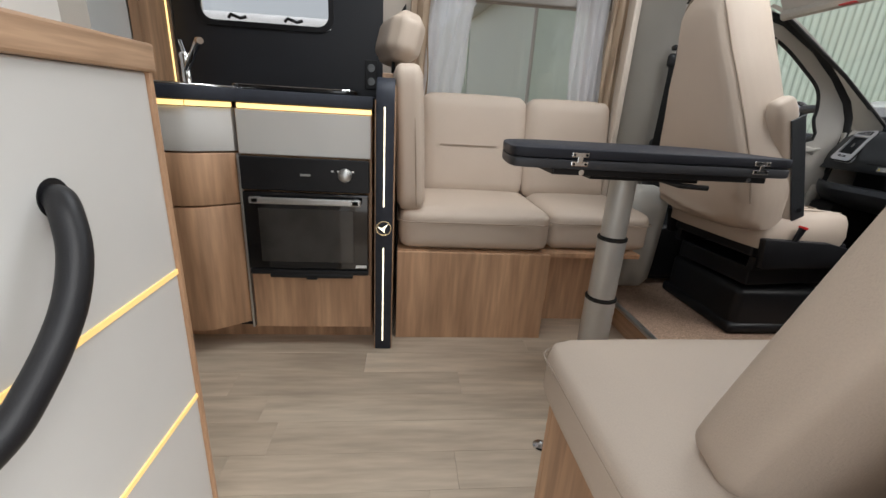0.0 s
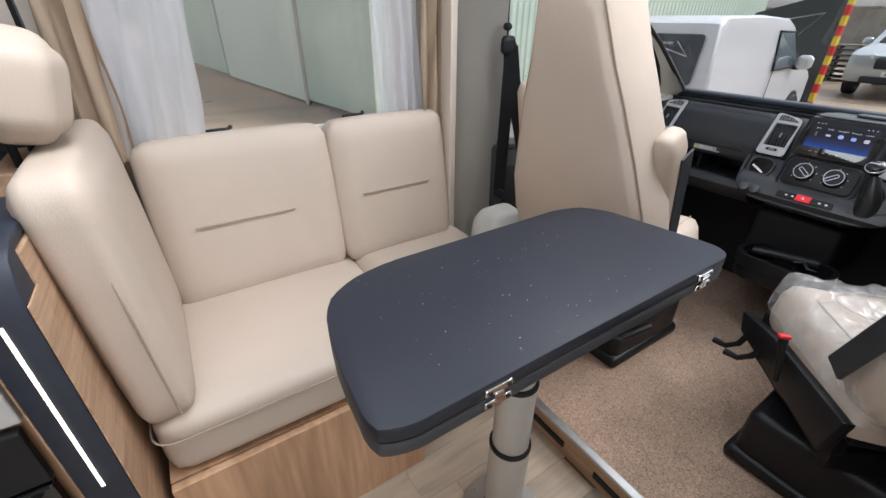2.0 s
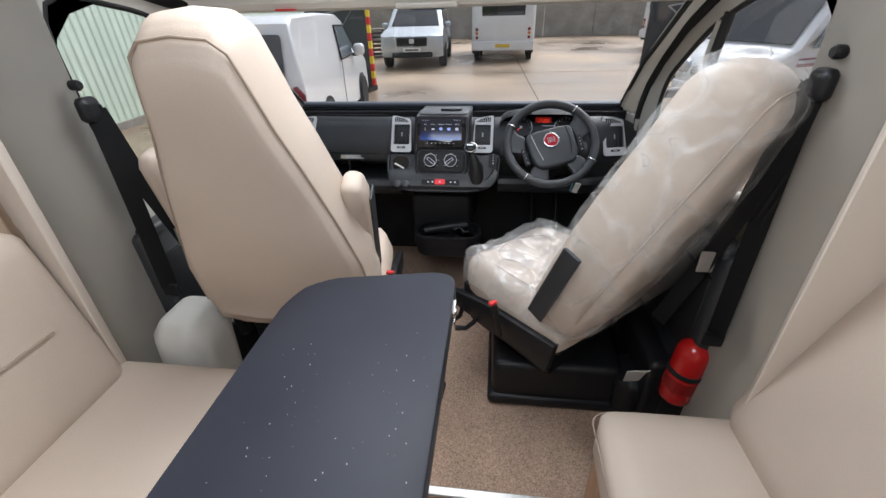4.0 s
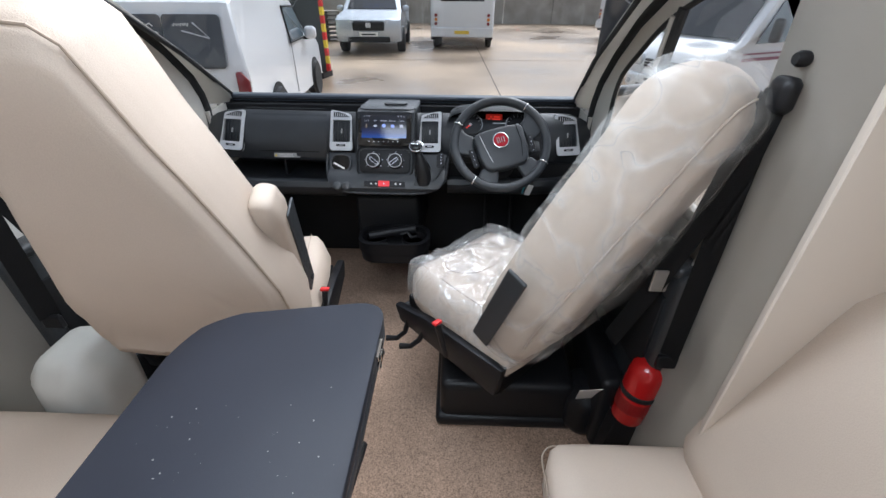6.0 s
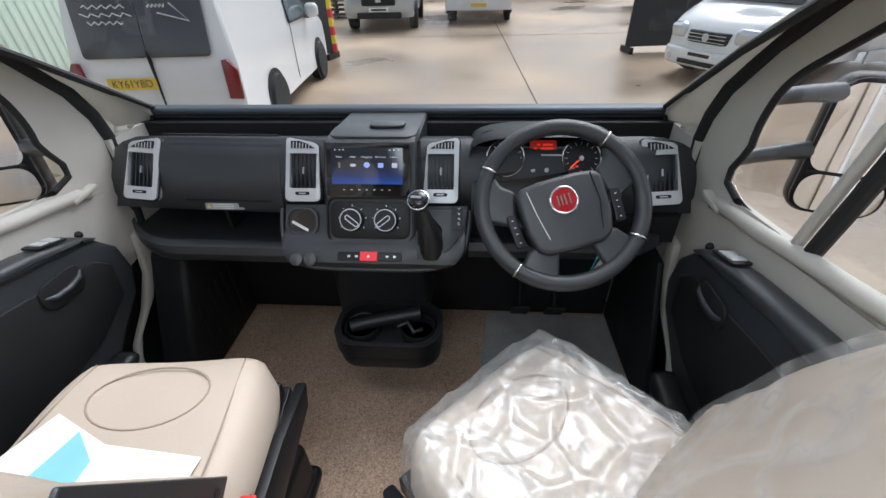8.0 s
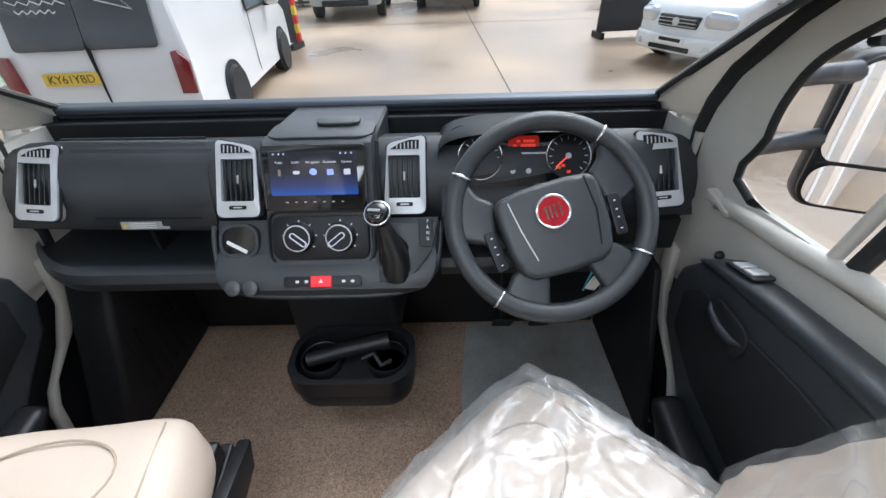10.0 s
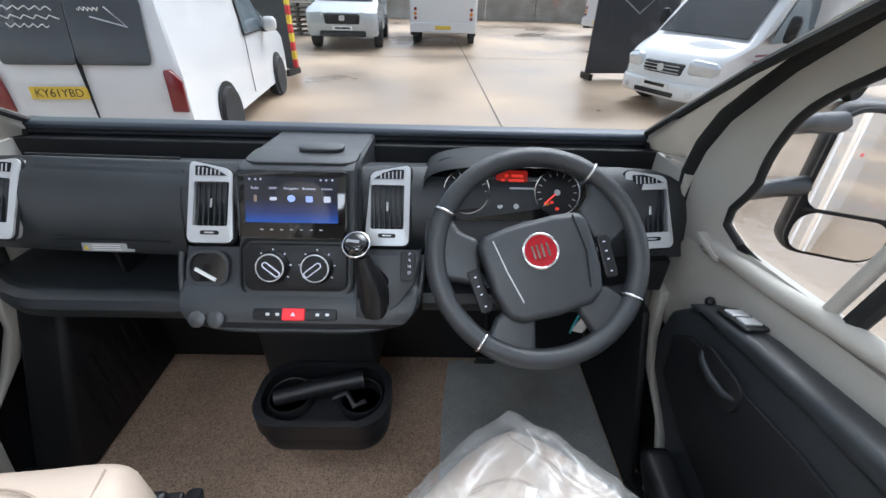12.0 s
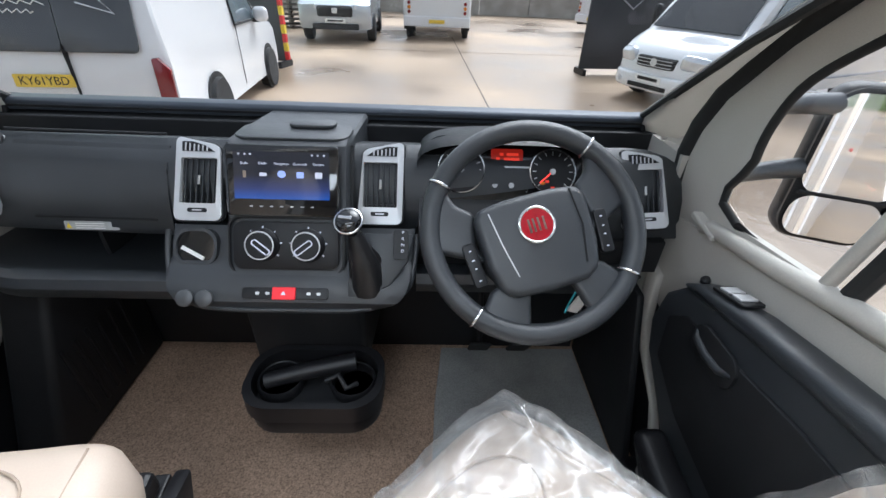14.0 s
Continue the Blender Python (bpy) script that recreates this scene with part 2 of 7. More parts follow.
# base lifted to grey: the reflected sky is put into the colour
M["vanglass"] = mat("sky_greyed_van_glass", (0.045, 0.048, 0.052), 0.18, vary=0.1, coat=0.2)
# lighter bluish copy of the dark glass, sky reflection painted in
M["paleglass"] = mat("sky_lit_vehicle_glass", (0.06, 0.09, 0.11), 0.05, vary=0.1, coat=0.5)
M["tyre"] = mat("tyre_rubber", (0.016, 0.016, 0.016), 0.8, vary=0.2)
M["rearlight"] = mat("red_lamp_lens", (0.19, 0.010, 0.015), 0.15, coat=0.5)
M["amber"] = mat("amber_lens", (0.6, 0.2, 0.02), 0.2)
M["headlight"] = mat("headlamp_lens", (0.62, 0.66, 0.70), 0.08, metal=0.4, coat=0.8)
M["plateyellow"] = mat("yellow_number_plate", (0.72, 0.50, 0.05), 0.4)
M["concrete"] = mat("wet_stained_concrete", (0.23, 0.165, 0.11), 0.46, spec=0.35, vary=0.30, scale=0.30, tint=(0.39, 0.30, 0.215), bump=0.4, bump_scale=26, fine=0.14, rough_vary=0.6)
M["mintwall"] = mat("pale_green_sheet_metal", (0.60, 0.71, 0.60), 0.5, vary=0.07, scale=0.7, fine=0.03, bump_scale=9)
M["sign"] = mat("dark_banner_vinyl", (0.035, 0.037, 0.042), 0.45, vary=0.12, scale=2)
M["block"] = mat("grey_block_wall", (0.27, 0.25, 0.22), 0.85, vary=0.15, scale=1.2, tint=(0.33, 0.31, 0.28), fine=0.12, bump_scale=8)
M["grass"] = mat("rough_grass", (0.09, 0.13, 0.045), 0.9, vary=0.35, scale=0.6, fine=0.3, bump_scale=6)


# ---- shapes ----
def part(name, bm, material, parent=None, label="", smooth=None):
    """Links a bmesh as one mesh object under a thing or a part."""
    bmesh.ops.recalc_face_normals(bm, faces=bm.faces)
    me = bpy.data.meshes.new(name)
    bm.to_mesh(me)
    bm.free()
    me.materials.append(M[material] if isinstance(material, str) else material)
    if smooth is not None:
        me.polygons.foreach_set("use_smooth", [True] * len(me.polygons))
        me.set_sharp_from_angle(angle=radians(smooth))
    ob = new(name, me)
    if parent is not None:
        ob.parent = parent
    if label:
        ob["label"] = label
    return ob


def thing(name, label, category, at=(0, 0, 0), rz=0, group="", kind=""):
    ob = new(name)
    ob.empty_display_size = 0.1
    ob.matrix_world = pose(*at, 0, 0, rz)
    return tagged(ob, label, category, group, kind)


def solo(ob, label, category="", group="", kind=""):
    return tagged(ob, label, category, group, kind)


def box(x0, x1, y0, y1, z0, z1, bevel=0.0, seg=2, bm=None):
    made = bm or bmesh.new()
    v = [made.verts.new((x, y, z)) for x in (x0, x1) for y in (y0, y1) for z in (z0, z1)]
    fs = [made.faces.new([v[i] for i in f]) for f in ((0, 1, 3, 2), (4, 6, 7, 5), (0, 4, 5, 1), (2, 3, 7, 6), (0, 2, 6, 4), (1, 5, 7, 3))]
    if bevel:
        es = list({e for f in fs for e in f.edges})
        bmesh.ops.bevel(made, geom=es, offset=bevel, segments=seg, affect="EDGES", profile=0.5)
    return made


def turned(bm, m):
    bmesh.ops.transform(bm, matrix=m, verts=bm.verts)
    return bm


def prism(points, thick, axis="x", at=0.0, bevel=0.0, seg=2):
    """A flat outline given thickness along an axis. Points are the two other coordinates, in xyz order."""
    bm = bmesh.new()

    def put(a, b, d):
        return {"x": (at + d, a, b), "y": (a, at + d, b), "z": (a, b, at + d)}[axis]
    lo = [bm.verts.new(put(a, b, 0)) for a, b in points]
    hi = [bm.verts.new(put(a, b, thick)) for a, b in points]
    n = len(points)
    bm.faces.new(lo)
    bm.faces.new(hi[::-1])
    for i in range(n):
        bm.faces.new((lo[i], lo[(i + 1) % n], hi[(i + 1) % n], hi[i]))
    if bevel:
        bmesh.ops.recalc_face_normals(bm, faces=bm.faces)
        es = [e for e in bm.edges if len(e.link_faces) == 2 and e.calc_face_angle(0) > 0.6]
        bmesh.ops.bevel(bm, geom=es, offset=bevel, segments=seg, affect="EDGES", profile=0.5)
    return bm


def rounded(w, h, r, n=6, cx=0.0, cy=0.0):
    """Outline of a rounded rectangle."""
    out = []
    for sx, sy, a0 in ((1, 1, 0), (-1, 1, 90), (-1, -1, 180), (1, -1, 270)):
        for i in range(n + 1):
            a = radians(a0 + 90 * i / n)
            out.append((cx + sx * (w / 2 - r) + r * math.cos(a), cy + sy * (h / 2 - r) + r * math.sin(a)))
    return out


def tube(points, radius, n=10, closed=False, caps=True, flat=1.0):
    """A round bar along a path; radius may be a list."""
    bm = bmesh.new()
    pts = [Vector(p) for p in points]
    k = len(pts)
    rings = []
    up = None
    for i, p in enumerate(pts):
        a = pts[(i - 1) % k] if closed or i else p
        b = pts[(i + 1) % k] if closed or i < k - 1 else p
        d = (b - a).normalized()
        if up is None:
            up = Vector((0, 0, 1)) if abs(d.z) < 0.9 else Vector((1, 0, 0))
        side = d.cross(up).normalized()
        up = side.cross(d).normalized()
        r = radius[i] if isinstance(radius, (list, tuple)) else radius
        rings.append([bm.verts.new(p + r * (math.cos(t) * side + flat * math.sin(t) * up)) for t in (2 * math.pi * j / n for j in range(n))])
    for i in range(k if closed else k - 1):
        r0, r1 = rings[i], rings[(i + 1) % k]
        for j in range(n):
            bm.faces.new((r0[j], r0[(j + 1) % n], r1[(j + 1) % n], r1[j]))
    if caps and not closed:
        bm.faces.new(rings[0])
        bm.faces.new(rings[-1][::-1])
    return bm


def rounded_path(pts, n=4, closed=False):
    """A smooth curve through points."""
    v = [Vector(p) for p in pts]
    m = len(v)
    res = []
    for i in range(m if closed else m - 1):
        a, b, c, d = (v[(i + k) % m] if closed else v[min(max(i + k, 0), m - 1)] for k in (-1, 0, 1, 2))
        for k in range(n):
            t = k / n
            res.append(0.5 * (2 * b + (c - a) * t + (2 * a - 5 * b + 4 * c - d) * t * t + (3 * b - a - 3 * c + d) * t ** 3))
    return res if closed else res + [v[-1]]


def lathe(profile, n=24, at=(0, 0, 0)):
    """Turned round the z axis: profile of (radius, height)."""
    bm = bmesh.new()
    rings = []
    for r, z in profile:
        rings.append([bm.verts.new((at[0] + r * math.cos(2 * math.pi * j / n), at[1] + r * math.sin(2 * math.pi * j / n), at[2] + z)) for j in range(n)])
    for a, b in zip(rings, rings[1:]):
        for j in range(n):
            bm.faces.new((a[j], a[(j + 1) % n], b[(j + 1) % n], b[j]))
    bm.faces.new(rings[0])
    bm.faces.new(rings[-1][::-1])
    return bm


def cushion(w, d, h, r=0.03, puff=0.012, n=14):
    """A padded block with its base at z = 0, rounded edges and swollen faces."""
    bm = bmesh.new()
    bmesh.ops.create_cube(bm, size=2)
    bmesh.ops.subdivide_edges(bm, edges=bm.edges, cuts=n, use_grid_fill=True)
    half = Vector((w / 2, d / 2, h / 2))
    for v in bm.verts:
        u = v.co.copy()
        core = Vector([max(-1 + r / half[i], min(1 - r / half[i], u[i])) * half[i] for i in range(3)])
        off = Vector([u[i] * half[i] for i in range(3)]) - core
        p = core + (off.normalized() * r if off.length > 1e-6 else off)
        for i in range(3):
            j, k = (i + 1) % 3, (i + 2) % 3
            if abs(u[i]) > 0.999:
                p[i] += math.copysign(puff * (1 - u[j] ** 4) * (1 - u[k] ** 4), u[i])
        v.co = p + Vector((0, 0, h / 2))
    return bm


def frame_panel(outer, inner, depth):
    """A flat frame between two outlines of the same count, with thickness; depth is a vector."""
    bm = bmesh.new()
    d = Vector(depth)
    o0, i0 = [bm.verts.new(p) for p in outer], [bm.verts.new(p) for p in inner]
    o1, i1 = [bm.verts.new(Vector(p) + d) for p in outer], [bm.verts.new(Vector(p) + d) for p in inner]
    n = len(outer)
    for k in range(n):
        l = (k + 1) % n
        for f in ((o0[k], o0[l], i0[l], i0[k]), (o1[k], i1[k], i1[l], o1[l]), (o0[k], o1[k], o1[l], o0[l]), (i0[k], i0[l], i1[l], i1[k])):
            bm.faces.new(f)
    return bm


def sheet(corners, depth):
    bm = bmesh.new()
    d = Vector(depth)
    a = [bm.verts.new(p) for p in corners]
    b = [bm.verts.new(Vector(p) + d) for p in corners]
    n = len(corners)
    bm.faces.new(a)
    bm.faces.new(b[::-1])
    for i in range(n):
        bm.faces.new((a[i], a[(i + 1) % n], b[(i + 1) % n], b[i]))
    return bm


def joined(*bms):
    out = bmesh.new()
    for b in bms:
        me = bpy.data.meshes.new("tmp")
        b.to_mesh(me)
        b.free()
        out.from_mesh(me)
        bpy.data.meshes.remove(me)
    return out


def text(body, size, material, parent, m, label="", name="lettering", depth=0.0004):
    cu = bpy.data.curves.new(name, "FONT")
    cu.body, cu.size, cu.align_x, cu.align_y, cu.extrude = body, size, "CENTER", "CENTER", depth
    tmp = bpy.data.objects.new("tmp", cu)
    scene.collection.objects.link(tmp)
    bpy.context.view_layer.update()
    me = bpy.data.meshes.new_from_object(tmp.evaluated_get(bpy.context.evaluated_depsgraph_get()))
    bpy.data.objects.remove(tmp)
    bpy.data.curves.remove(cu)
    me.materials.clear()
    me.materials.append(M[material])
    ob = new(name, me)
    ob.parent = parent
    ob.matrix_basis = m
    if label:
        ob["label"] = label
    return ob

# ---- setting: shell of the motorhome ----
WL, WR, CEIL = -0.96, 1.05, 1.95      # inner faces of the side walls, and the ceiling


def wall_with_hole(x0, x1, y0, y1, z0, z1, hy0, hy1, hz0, hz1):
    """A side wall with one opening through it."""
    return joined(box(x0, x1, y0, hy0, z0, z1), box(x0, x1, hy1, y1, z0, z1), box(x0, x1, hy0, hy1, z0, hz0), box(x0, x1, hy0, hy1, hz1, z1))


# left wall: kitchen window and lounge window
lw = joined(wall_with_hole(WL - 0.035, WL, -2.2, -0.28, -0.1, CEIL, -1.08, -0.49, 1.235, 1.62),
            wall_with_hole(WL - 0.035, WL, -0.28, 0.93, -0.1, CEIL, 0.0, 0.74, 0.965, 1.50))
wall_left = solo(part("wall_left", lw, "wall"), "cream side wall of the lounge with two windows", "wall", kind="structure")
# right wall with the entrance door opening and the wall beside the side seat
rw = joined(box(WR, WR + 0.035, -2.2, -0.52, -0.1, CEIL), box(WR, WR + 0.035, 0.24, 0.93, -0.1, CEIL), box(WR, WR + 0.035, -0.52, 0.24, 1.80, CEIL))
wall_right = solo(part("wall_right", rw, "wall"), "cream side wall with the open entrance door", "wall", kind="structure")
wall_rear = solo(part("wall_rear", box(WL - 0.035, WR + 0.035, -2.235, -2.2, -0.1, CEIL), "wall"), "plain cream rear wall of the living area", "wall", kind="structure")
# both roof openings are unseen, cut for the added fill lamps
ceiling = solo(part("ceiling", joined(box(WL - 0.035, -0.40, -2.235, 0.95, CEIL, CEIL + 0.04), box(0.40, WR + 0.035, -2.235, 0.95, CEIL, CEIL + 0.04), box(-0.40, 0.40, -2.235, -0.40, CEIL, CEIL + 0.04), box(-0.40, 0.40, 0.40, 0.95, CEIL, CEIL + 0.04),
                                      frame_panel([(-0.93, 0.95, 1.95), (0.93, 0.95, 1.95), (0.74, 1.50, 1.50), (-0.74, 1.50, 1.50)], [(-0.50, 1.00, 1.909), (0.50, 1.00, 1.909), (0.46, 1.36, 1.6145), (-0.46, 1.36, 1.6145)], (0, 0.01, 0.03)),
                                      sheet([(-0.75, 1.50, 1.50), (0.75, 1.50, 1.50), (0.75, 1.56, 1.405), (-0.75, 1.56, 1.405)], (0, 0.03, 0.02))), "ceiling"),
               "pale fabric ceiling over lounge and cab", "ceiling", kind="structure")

# floor of the living area: planks on a base
floor = solo(part("floor", joined(box(WL, WR, -2.2, 0.865, -0.08, -0.006), box(0.62, 0.98, -0.52, 0.10, -0.09, -0.08)), "gap"), "pale oak-look vinyl plank floor of the living area", "floor", kind="structure")

# cab floor, one step up, with aluminium edge
cab_floor = solo(part("cab_floor", joined(box(-0.90, 0.90, 0.875, 2.45, 0.0, 0.10)), "carpet"), "brown loop-pile carpet on the raised cab floor", "floor", kind="structure")
trim_step = thing("trim", "oak step riser with aluminium nosing and black vents", "step edge", kind="structure")
part("riser", box(-0.62, 0.90, 0.862, 0.876, 0.0, 0.092), "oaktan", trim_step)
part("nosing", box(-0.62, 0.90, 0.856, 0.885, 0.092, 0.106, 0.003), "alu", trim_step, "aluminium edge strip")
for vx in (-0.16, 0.10, 0.36):
    part("vent", box(vx - 0.07, vx + 0.07, 0.857, 0.863, 0.030, 0.055, 0.002), "black", trim_step, "black slotted vent")

# ground outside
ground = solo(part("ground", box(-140, 140, -120, 160, -0.70, -0.47), "concrete"), "wet brown stained concrete yard", "ground", kind="structure")


# ---- cab shell ----
def side(sx):
    """One side of the cab: door with window, pillars, door lining. sx is -1 (left) or 1 (right)."""
    tag = "left" if sx < 0 else "right"
    X = lambda x: sx * x
    # door skin with the window opening
    outer = [(2.17, 0.58), (2.20, 0.93), (2.13, 1.08), (2.02, 1.20), (1.86, 1.325), (1.66, 1.435), (1.40, 1.495), (1.12, 1.495), (1.08, 1.20), (1.08, 0.86), (1.08, 0.58)]
    inner = [(1.945, 0.868), (1.975, 0.99), (1.97, 1.07), (1.935, 1.14), (1.84, 1.215), (1.70, 1.31), (1.55, 1.375), (1.38, 1.42), (1.17, 1.425), (1.15, 1.20), (1.15, 0.96), (1.16, 0.935)]
    outer = [(p.x, p.y) for p in rounded_path([(y, z, 0) for y, z in outer], 4, True)]
    inner = [(p.x, p.y) for p in rounded_path([(y, z, 0) for y, z in inner], 4, True)]
    door = thing(f"door_cab_{tag}", "pale grey cab door with black lining and glazed window", "cab door", kind="structure")
    part("door_frame", frame_panel([(X(0.855), y, z) for y, z in outer], [(X(0.855), y, z) for y, z in inner], (sx * 0.016, 0, 0)), "cabtrim", door, smooth=30)
    part("window_seal", tube([(X(0.860), y, z) for y, z in inner], 0.008, 8, closed=True), "rubber", door, "thin black window seal", smooth=60)
    # rolled ridge along the sill, rising towards the rear
    ridge = [(2.025, 0.815), (2.0, 0.832), (1.81, 0.858), (1.67, 0.884), (1.40, 0.925), (1.10, 0.945)]
    part("sill_ridge", tube([(X(0.853), y, z) for y, z in ridge], [0.010, 0.017, 0.018, 0.018, 0.018, 0.018], 12), "cabtrim", door, "pale ridge along the window sill", smooth=70)
    part("ridge_clip", turned(box(-0.012, 0.012, -0.045, 0.045, -0.006, 0.008, 0.004), pose(X(0.846), 2.005, 0.832, 8, 0, 0)), "cabtrim", door)
    part("sill_panel", sheet([(X(0.846), 2.17, 0.60), (X(0.850), 2.10, 0.80), (X(0.850), 1.81, 0.845), (X(0.850), 1.08, 0.93), (X(0.846), 1.08, 0.60)], (sx * 0.004, 0, 0)), "cabtrim", door)
    # dividing bar of the front quarter light
    part("window_bar", tube([(X(0.862), 1.70, 0.885), (X(0.860), 1.655, 1.12), (X(0.857), 1.595, 1.36)], 0.015, 8), "rubber", door)
    part("window_post", tube([(X(0.858), 1.735, 0.885), (X(0.856), 1.69, 1.12), (X(0.853), 1.63, 1.34)], 0.011, 8), "cabtrim", door, "pale post beside the quarter light", smooth=60)
    seal = [(2.135, 0.62), (2.165, 0.80), (2.18, 0.93), (2.165, 1.00), (2.12, 1.082), (2.01, 1.195), (1.86, 1.312), (1.66, 1.418), (1.40, 1.474), (1.13, 1.475), (1.10, 1.40), (1.09, 1.0), (1.09, 0.3)]
    part("door_seal", tube([(X(0.858), y, z) for y, z in seal], 0.021, 8), "rubber", door, "black rubber door seal", smooth=60)
    glass = part("pane", sheet([(X(0.872), y, z) for y, z in inner], (sx * 0.004, 0, 0)), "glass", door)
    glass.visible_shadow = False
    part("lower_skin", prism([(1.06, 0.0), (2.20, 0.0), (2.20, 0.60), (1.06, 0.60)], 0.03, "x", 0.862 if sx > 0 else -0.892), "black", door, "black lower door panel")
    # black lining
    prof = [(1.70, 0.10), (1.735, 0.34), (1.86, 0.455), (1.95, 0.525), (1.982, 0.60), (1.968, 0.685), (1.915, 0.742), (1.82, 0.775), (1.62, 0.812), (1.40, 0.84), (1.08, 0.85), (1.08, 0.10)]
    part("lining", prism([(y, z) for y, z in prof], 0.055, "x", 0.785 if sx > 0 else -0.84, 0.02, 3), "dash", door, "black plastic door lining", smooth=40)
    part("armrest_top", prism([(1.93, 0.738), (1.88, 0.772), (1.75, 0.806), (1.62, 0.826), (1.40, 0.855), (1.10, 0.865), (1.10, 0.83), (1.62, 0.79), (1.76, 0.768)], 0.062, "x", 0.778 if sx > 0 else -0.84, 0.014, 3), "dash", door, "padded top edge of the lining", smooth=40)
    # soft door card, sunk between the top edge and the pocket
    card = [(1.90, 0.56), (1.915, 0.66), (1.87, 0.70), (1.60, 0.74), (1.12, 0.765), (1.12, 0.50), (1.60, 0.47), (1.78, 0.50)]
    part("door_card", prism(card, 0.010, "x", 0.777 if sx > 0 else -0.787, 0.004, 2), "dashdark", door, "matt insert of the lining", smooth=40)
    part("pocket", prism([(1.66, 0.14), (1.69, 0.33), (1.80, 0.415), (1.79, 0.445), (1.70, 0.43), (1.15, 0.42), (1.12, 0.14)], 0.075, "x", 0.715 if sx > 0 else -0.79, 0.022, 3), "black", door, "black door pocket", smooth=40)
    part("handle_recess", prism(rounded(0.125, 0.070, 0.030, 5, 1.765, 0.700), 0.008, "x", 0.771 if sx > 0 else -0.779, 0.002), "dashdark", door, smooth=40)
    part("door_pull", tube([(X(0.776), 1.822, 0.712), (X(0.771), 1.81, 0.698), (X(0.770), 1.775, 0.690), (X(0.771), 1.735, 0.692), (X(0.776), 1.712, 0.704)], [0.006, 0.008, 0.009, 0.008, 0.006], 10), "dash", door, "door handle", smooth=60)
    sw = part("window_switch", turned(prism(rounded(0.046, 0.085, 0.010, 4, 0, 0), 0.006, "z", 0.0, 0.002), pose(sx * 0.812, 1.815, 0.792, -14, 0, 0)), "black", door)
    part("switch_key", turned(box(-0.016, 0.016, 0.003, 0.028, 0.005, 0.010, 0.002), pose(sx * 0.812, 1.815, 0.792, -14, 0, 0)), "silver", sw)
    part("switch_key", turned(box(-0.016, 0.016, -0.028, -0.003, 0.005, 0.010, 0.002), pose(sx * 0.812, 1.815, 0.792, -14, 0, 0)), "silver", sw)
    part("lock_knob", lathe([(0.009, 0), (0.010, 0.008), (0.006, 0.014)], 12, (sx * 0.815, 1.905, 0.757)), "black", door)
    # A pillar between windscreen and door
    a = thing(f"pillar_a_{tag}", "pale grey windscreen pillar trim", "pillar", kind="structure")
    base, top = Vector((X(0.828), 2.42, 0.925)), Vector((X(0.735), 1.53, 1.425))
    bm = bmesh.new()
    rows = []
    for i in range(9):
        k = i / 8
        p = base.lerp(top, k) + Vector((-X(0.016) * math.sin(k * math.pi), 0, 0.004 * math.sin(k * math.pi)))
        q = Vector((X(0.866), 2.24 - 0.66 * k, 0.945 + 0.545 * (1 - (1 - k) ** 1.45)))
        w = [p + Vector((0, 0.012, 0.012)), p, p.lerp(q, 0.3) - Vector((X(0.022), 0, 0)), p.lerp(q, 0.7) - Vector((X(0.016), 0, 0)), q, q + Vector((X(0.04), 0.02, 0))]
        rows.append([bm.verts.new(c) for c in w])
    for r0, r1 in zip(rows, rows[1:]):
        for j in range(5):
            bm.faces.new((r0[j], r0[j + 1], r1[j + 1], r1[j]))
    bmesh.ops.solidify(bm, geom=bm.faces[:], thickness=0.012)
    part("pillar_trim", bm, "cabtrim", a, smooth=50)
    part("glass_gasket", tube([base + Vector((0, 0.0, 0.006)), base.lerp(top, 0.5) + Vector((-X(0.016), 0, 0.012)), top], 0.009, 6), "rubber", a)
    part("pillar_foot", sheet([(X(0.868), 2.20, 0.86), (X(0.868), 2.24, 0.965), (X(0.832), 2.44, 0.945), (X(0.862), 2.44, 0.86)], (sx * 0.004, 0, 0)), "cabtrim", a)
    part("lower_kick", sheet([(X(0.84), 2.10, 0.10), (X(0.84), 2.16, 0.93), (X(0.84), 2.42, 0.93), (X(0.84), 2.45, 0.10)], (sx * 0.03, 0, 0)), "cabtrim", a)
    edge_line = [(2.125, 0.66), (2.10, 0.53), (2.03, 0.435), (1.92, 0.36), (1.885, 0.30), (1.865, 0.20), (1.85, 0.10)]
    part("kick_edge", prism(edge_line + [(y - 0.052 + 0.02 * (z < 0.4), z - 0.01 * (z > 0.15)) for y, z in edge_line[::-1]], 0.022, "x", 0.828 if sx > 0 else -0.850, 0.006), "cabtrim", a, "pale door opening edge", smooth=60)
    part("sill_step", box(min(X(0.80), X(0.855)), max(X(0.80), X(0.855)), 1.10, 1.90, 0.10, 0.155, 0.01), "black", a, "black door sill step")
    part("screw_cap", lathe([(0.008, 0), (0.008, 0.006)], 10, (X(0.842), 2.262, 0.935)), "taupe", a)
    # B pillar and the panel that joins it to the living area
    b = thing(f"pillar_b_{tag}", "grey-beige plastic belt pillar beside the cab seat", "pillar", kind="structure")
    bm = bmesh.new()
    rows = []
    for z, ya, yb, xa, xb in ((0.0, 0.90, 1.10, 0.93, 0.80), (0.45, 0.90, 1.12, 0.93, 0.80), (0.8, 0.90, 1.12, 0.925, 0.81), (1.15, 0.90, 1.12, 0.91, 0.825), (1.45, 0.88, 1.12, 0.87, 0.82), (1.62, 0.86, 1.16, 0.78, 0.76), (1.80, 0.86, 1.16, 0.66, 0.64)):
        r = []
        for k in range(8):
            t = k / 7
            bulge = 0.022 * math.sin(t * math.pi)
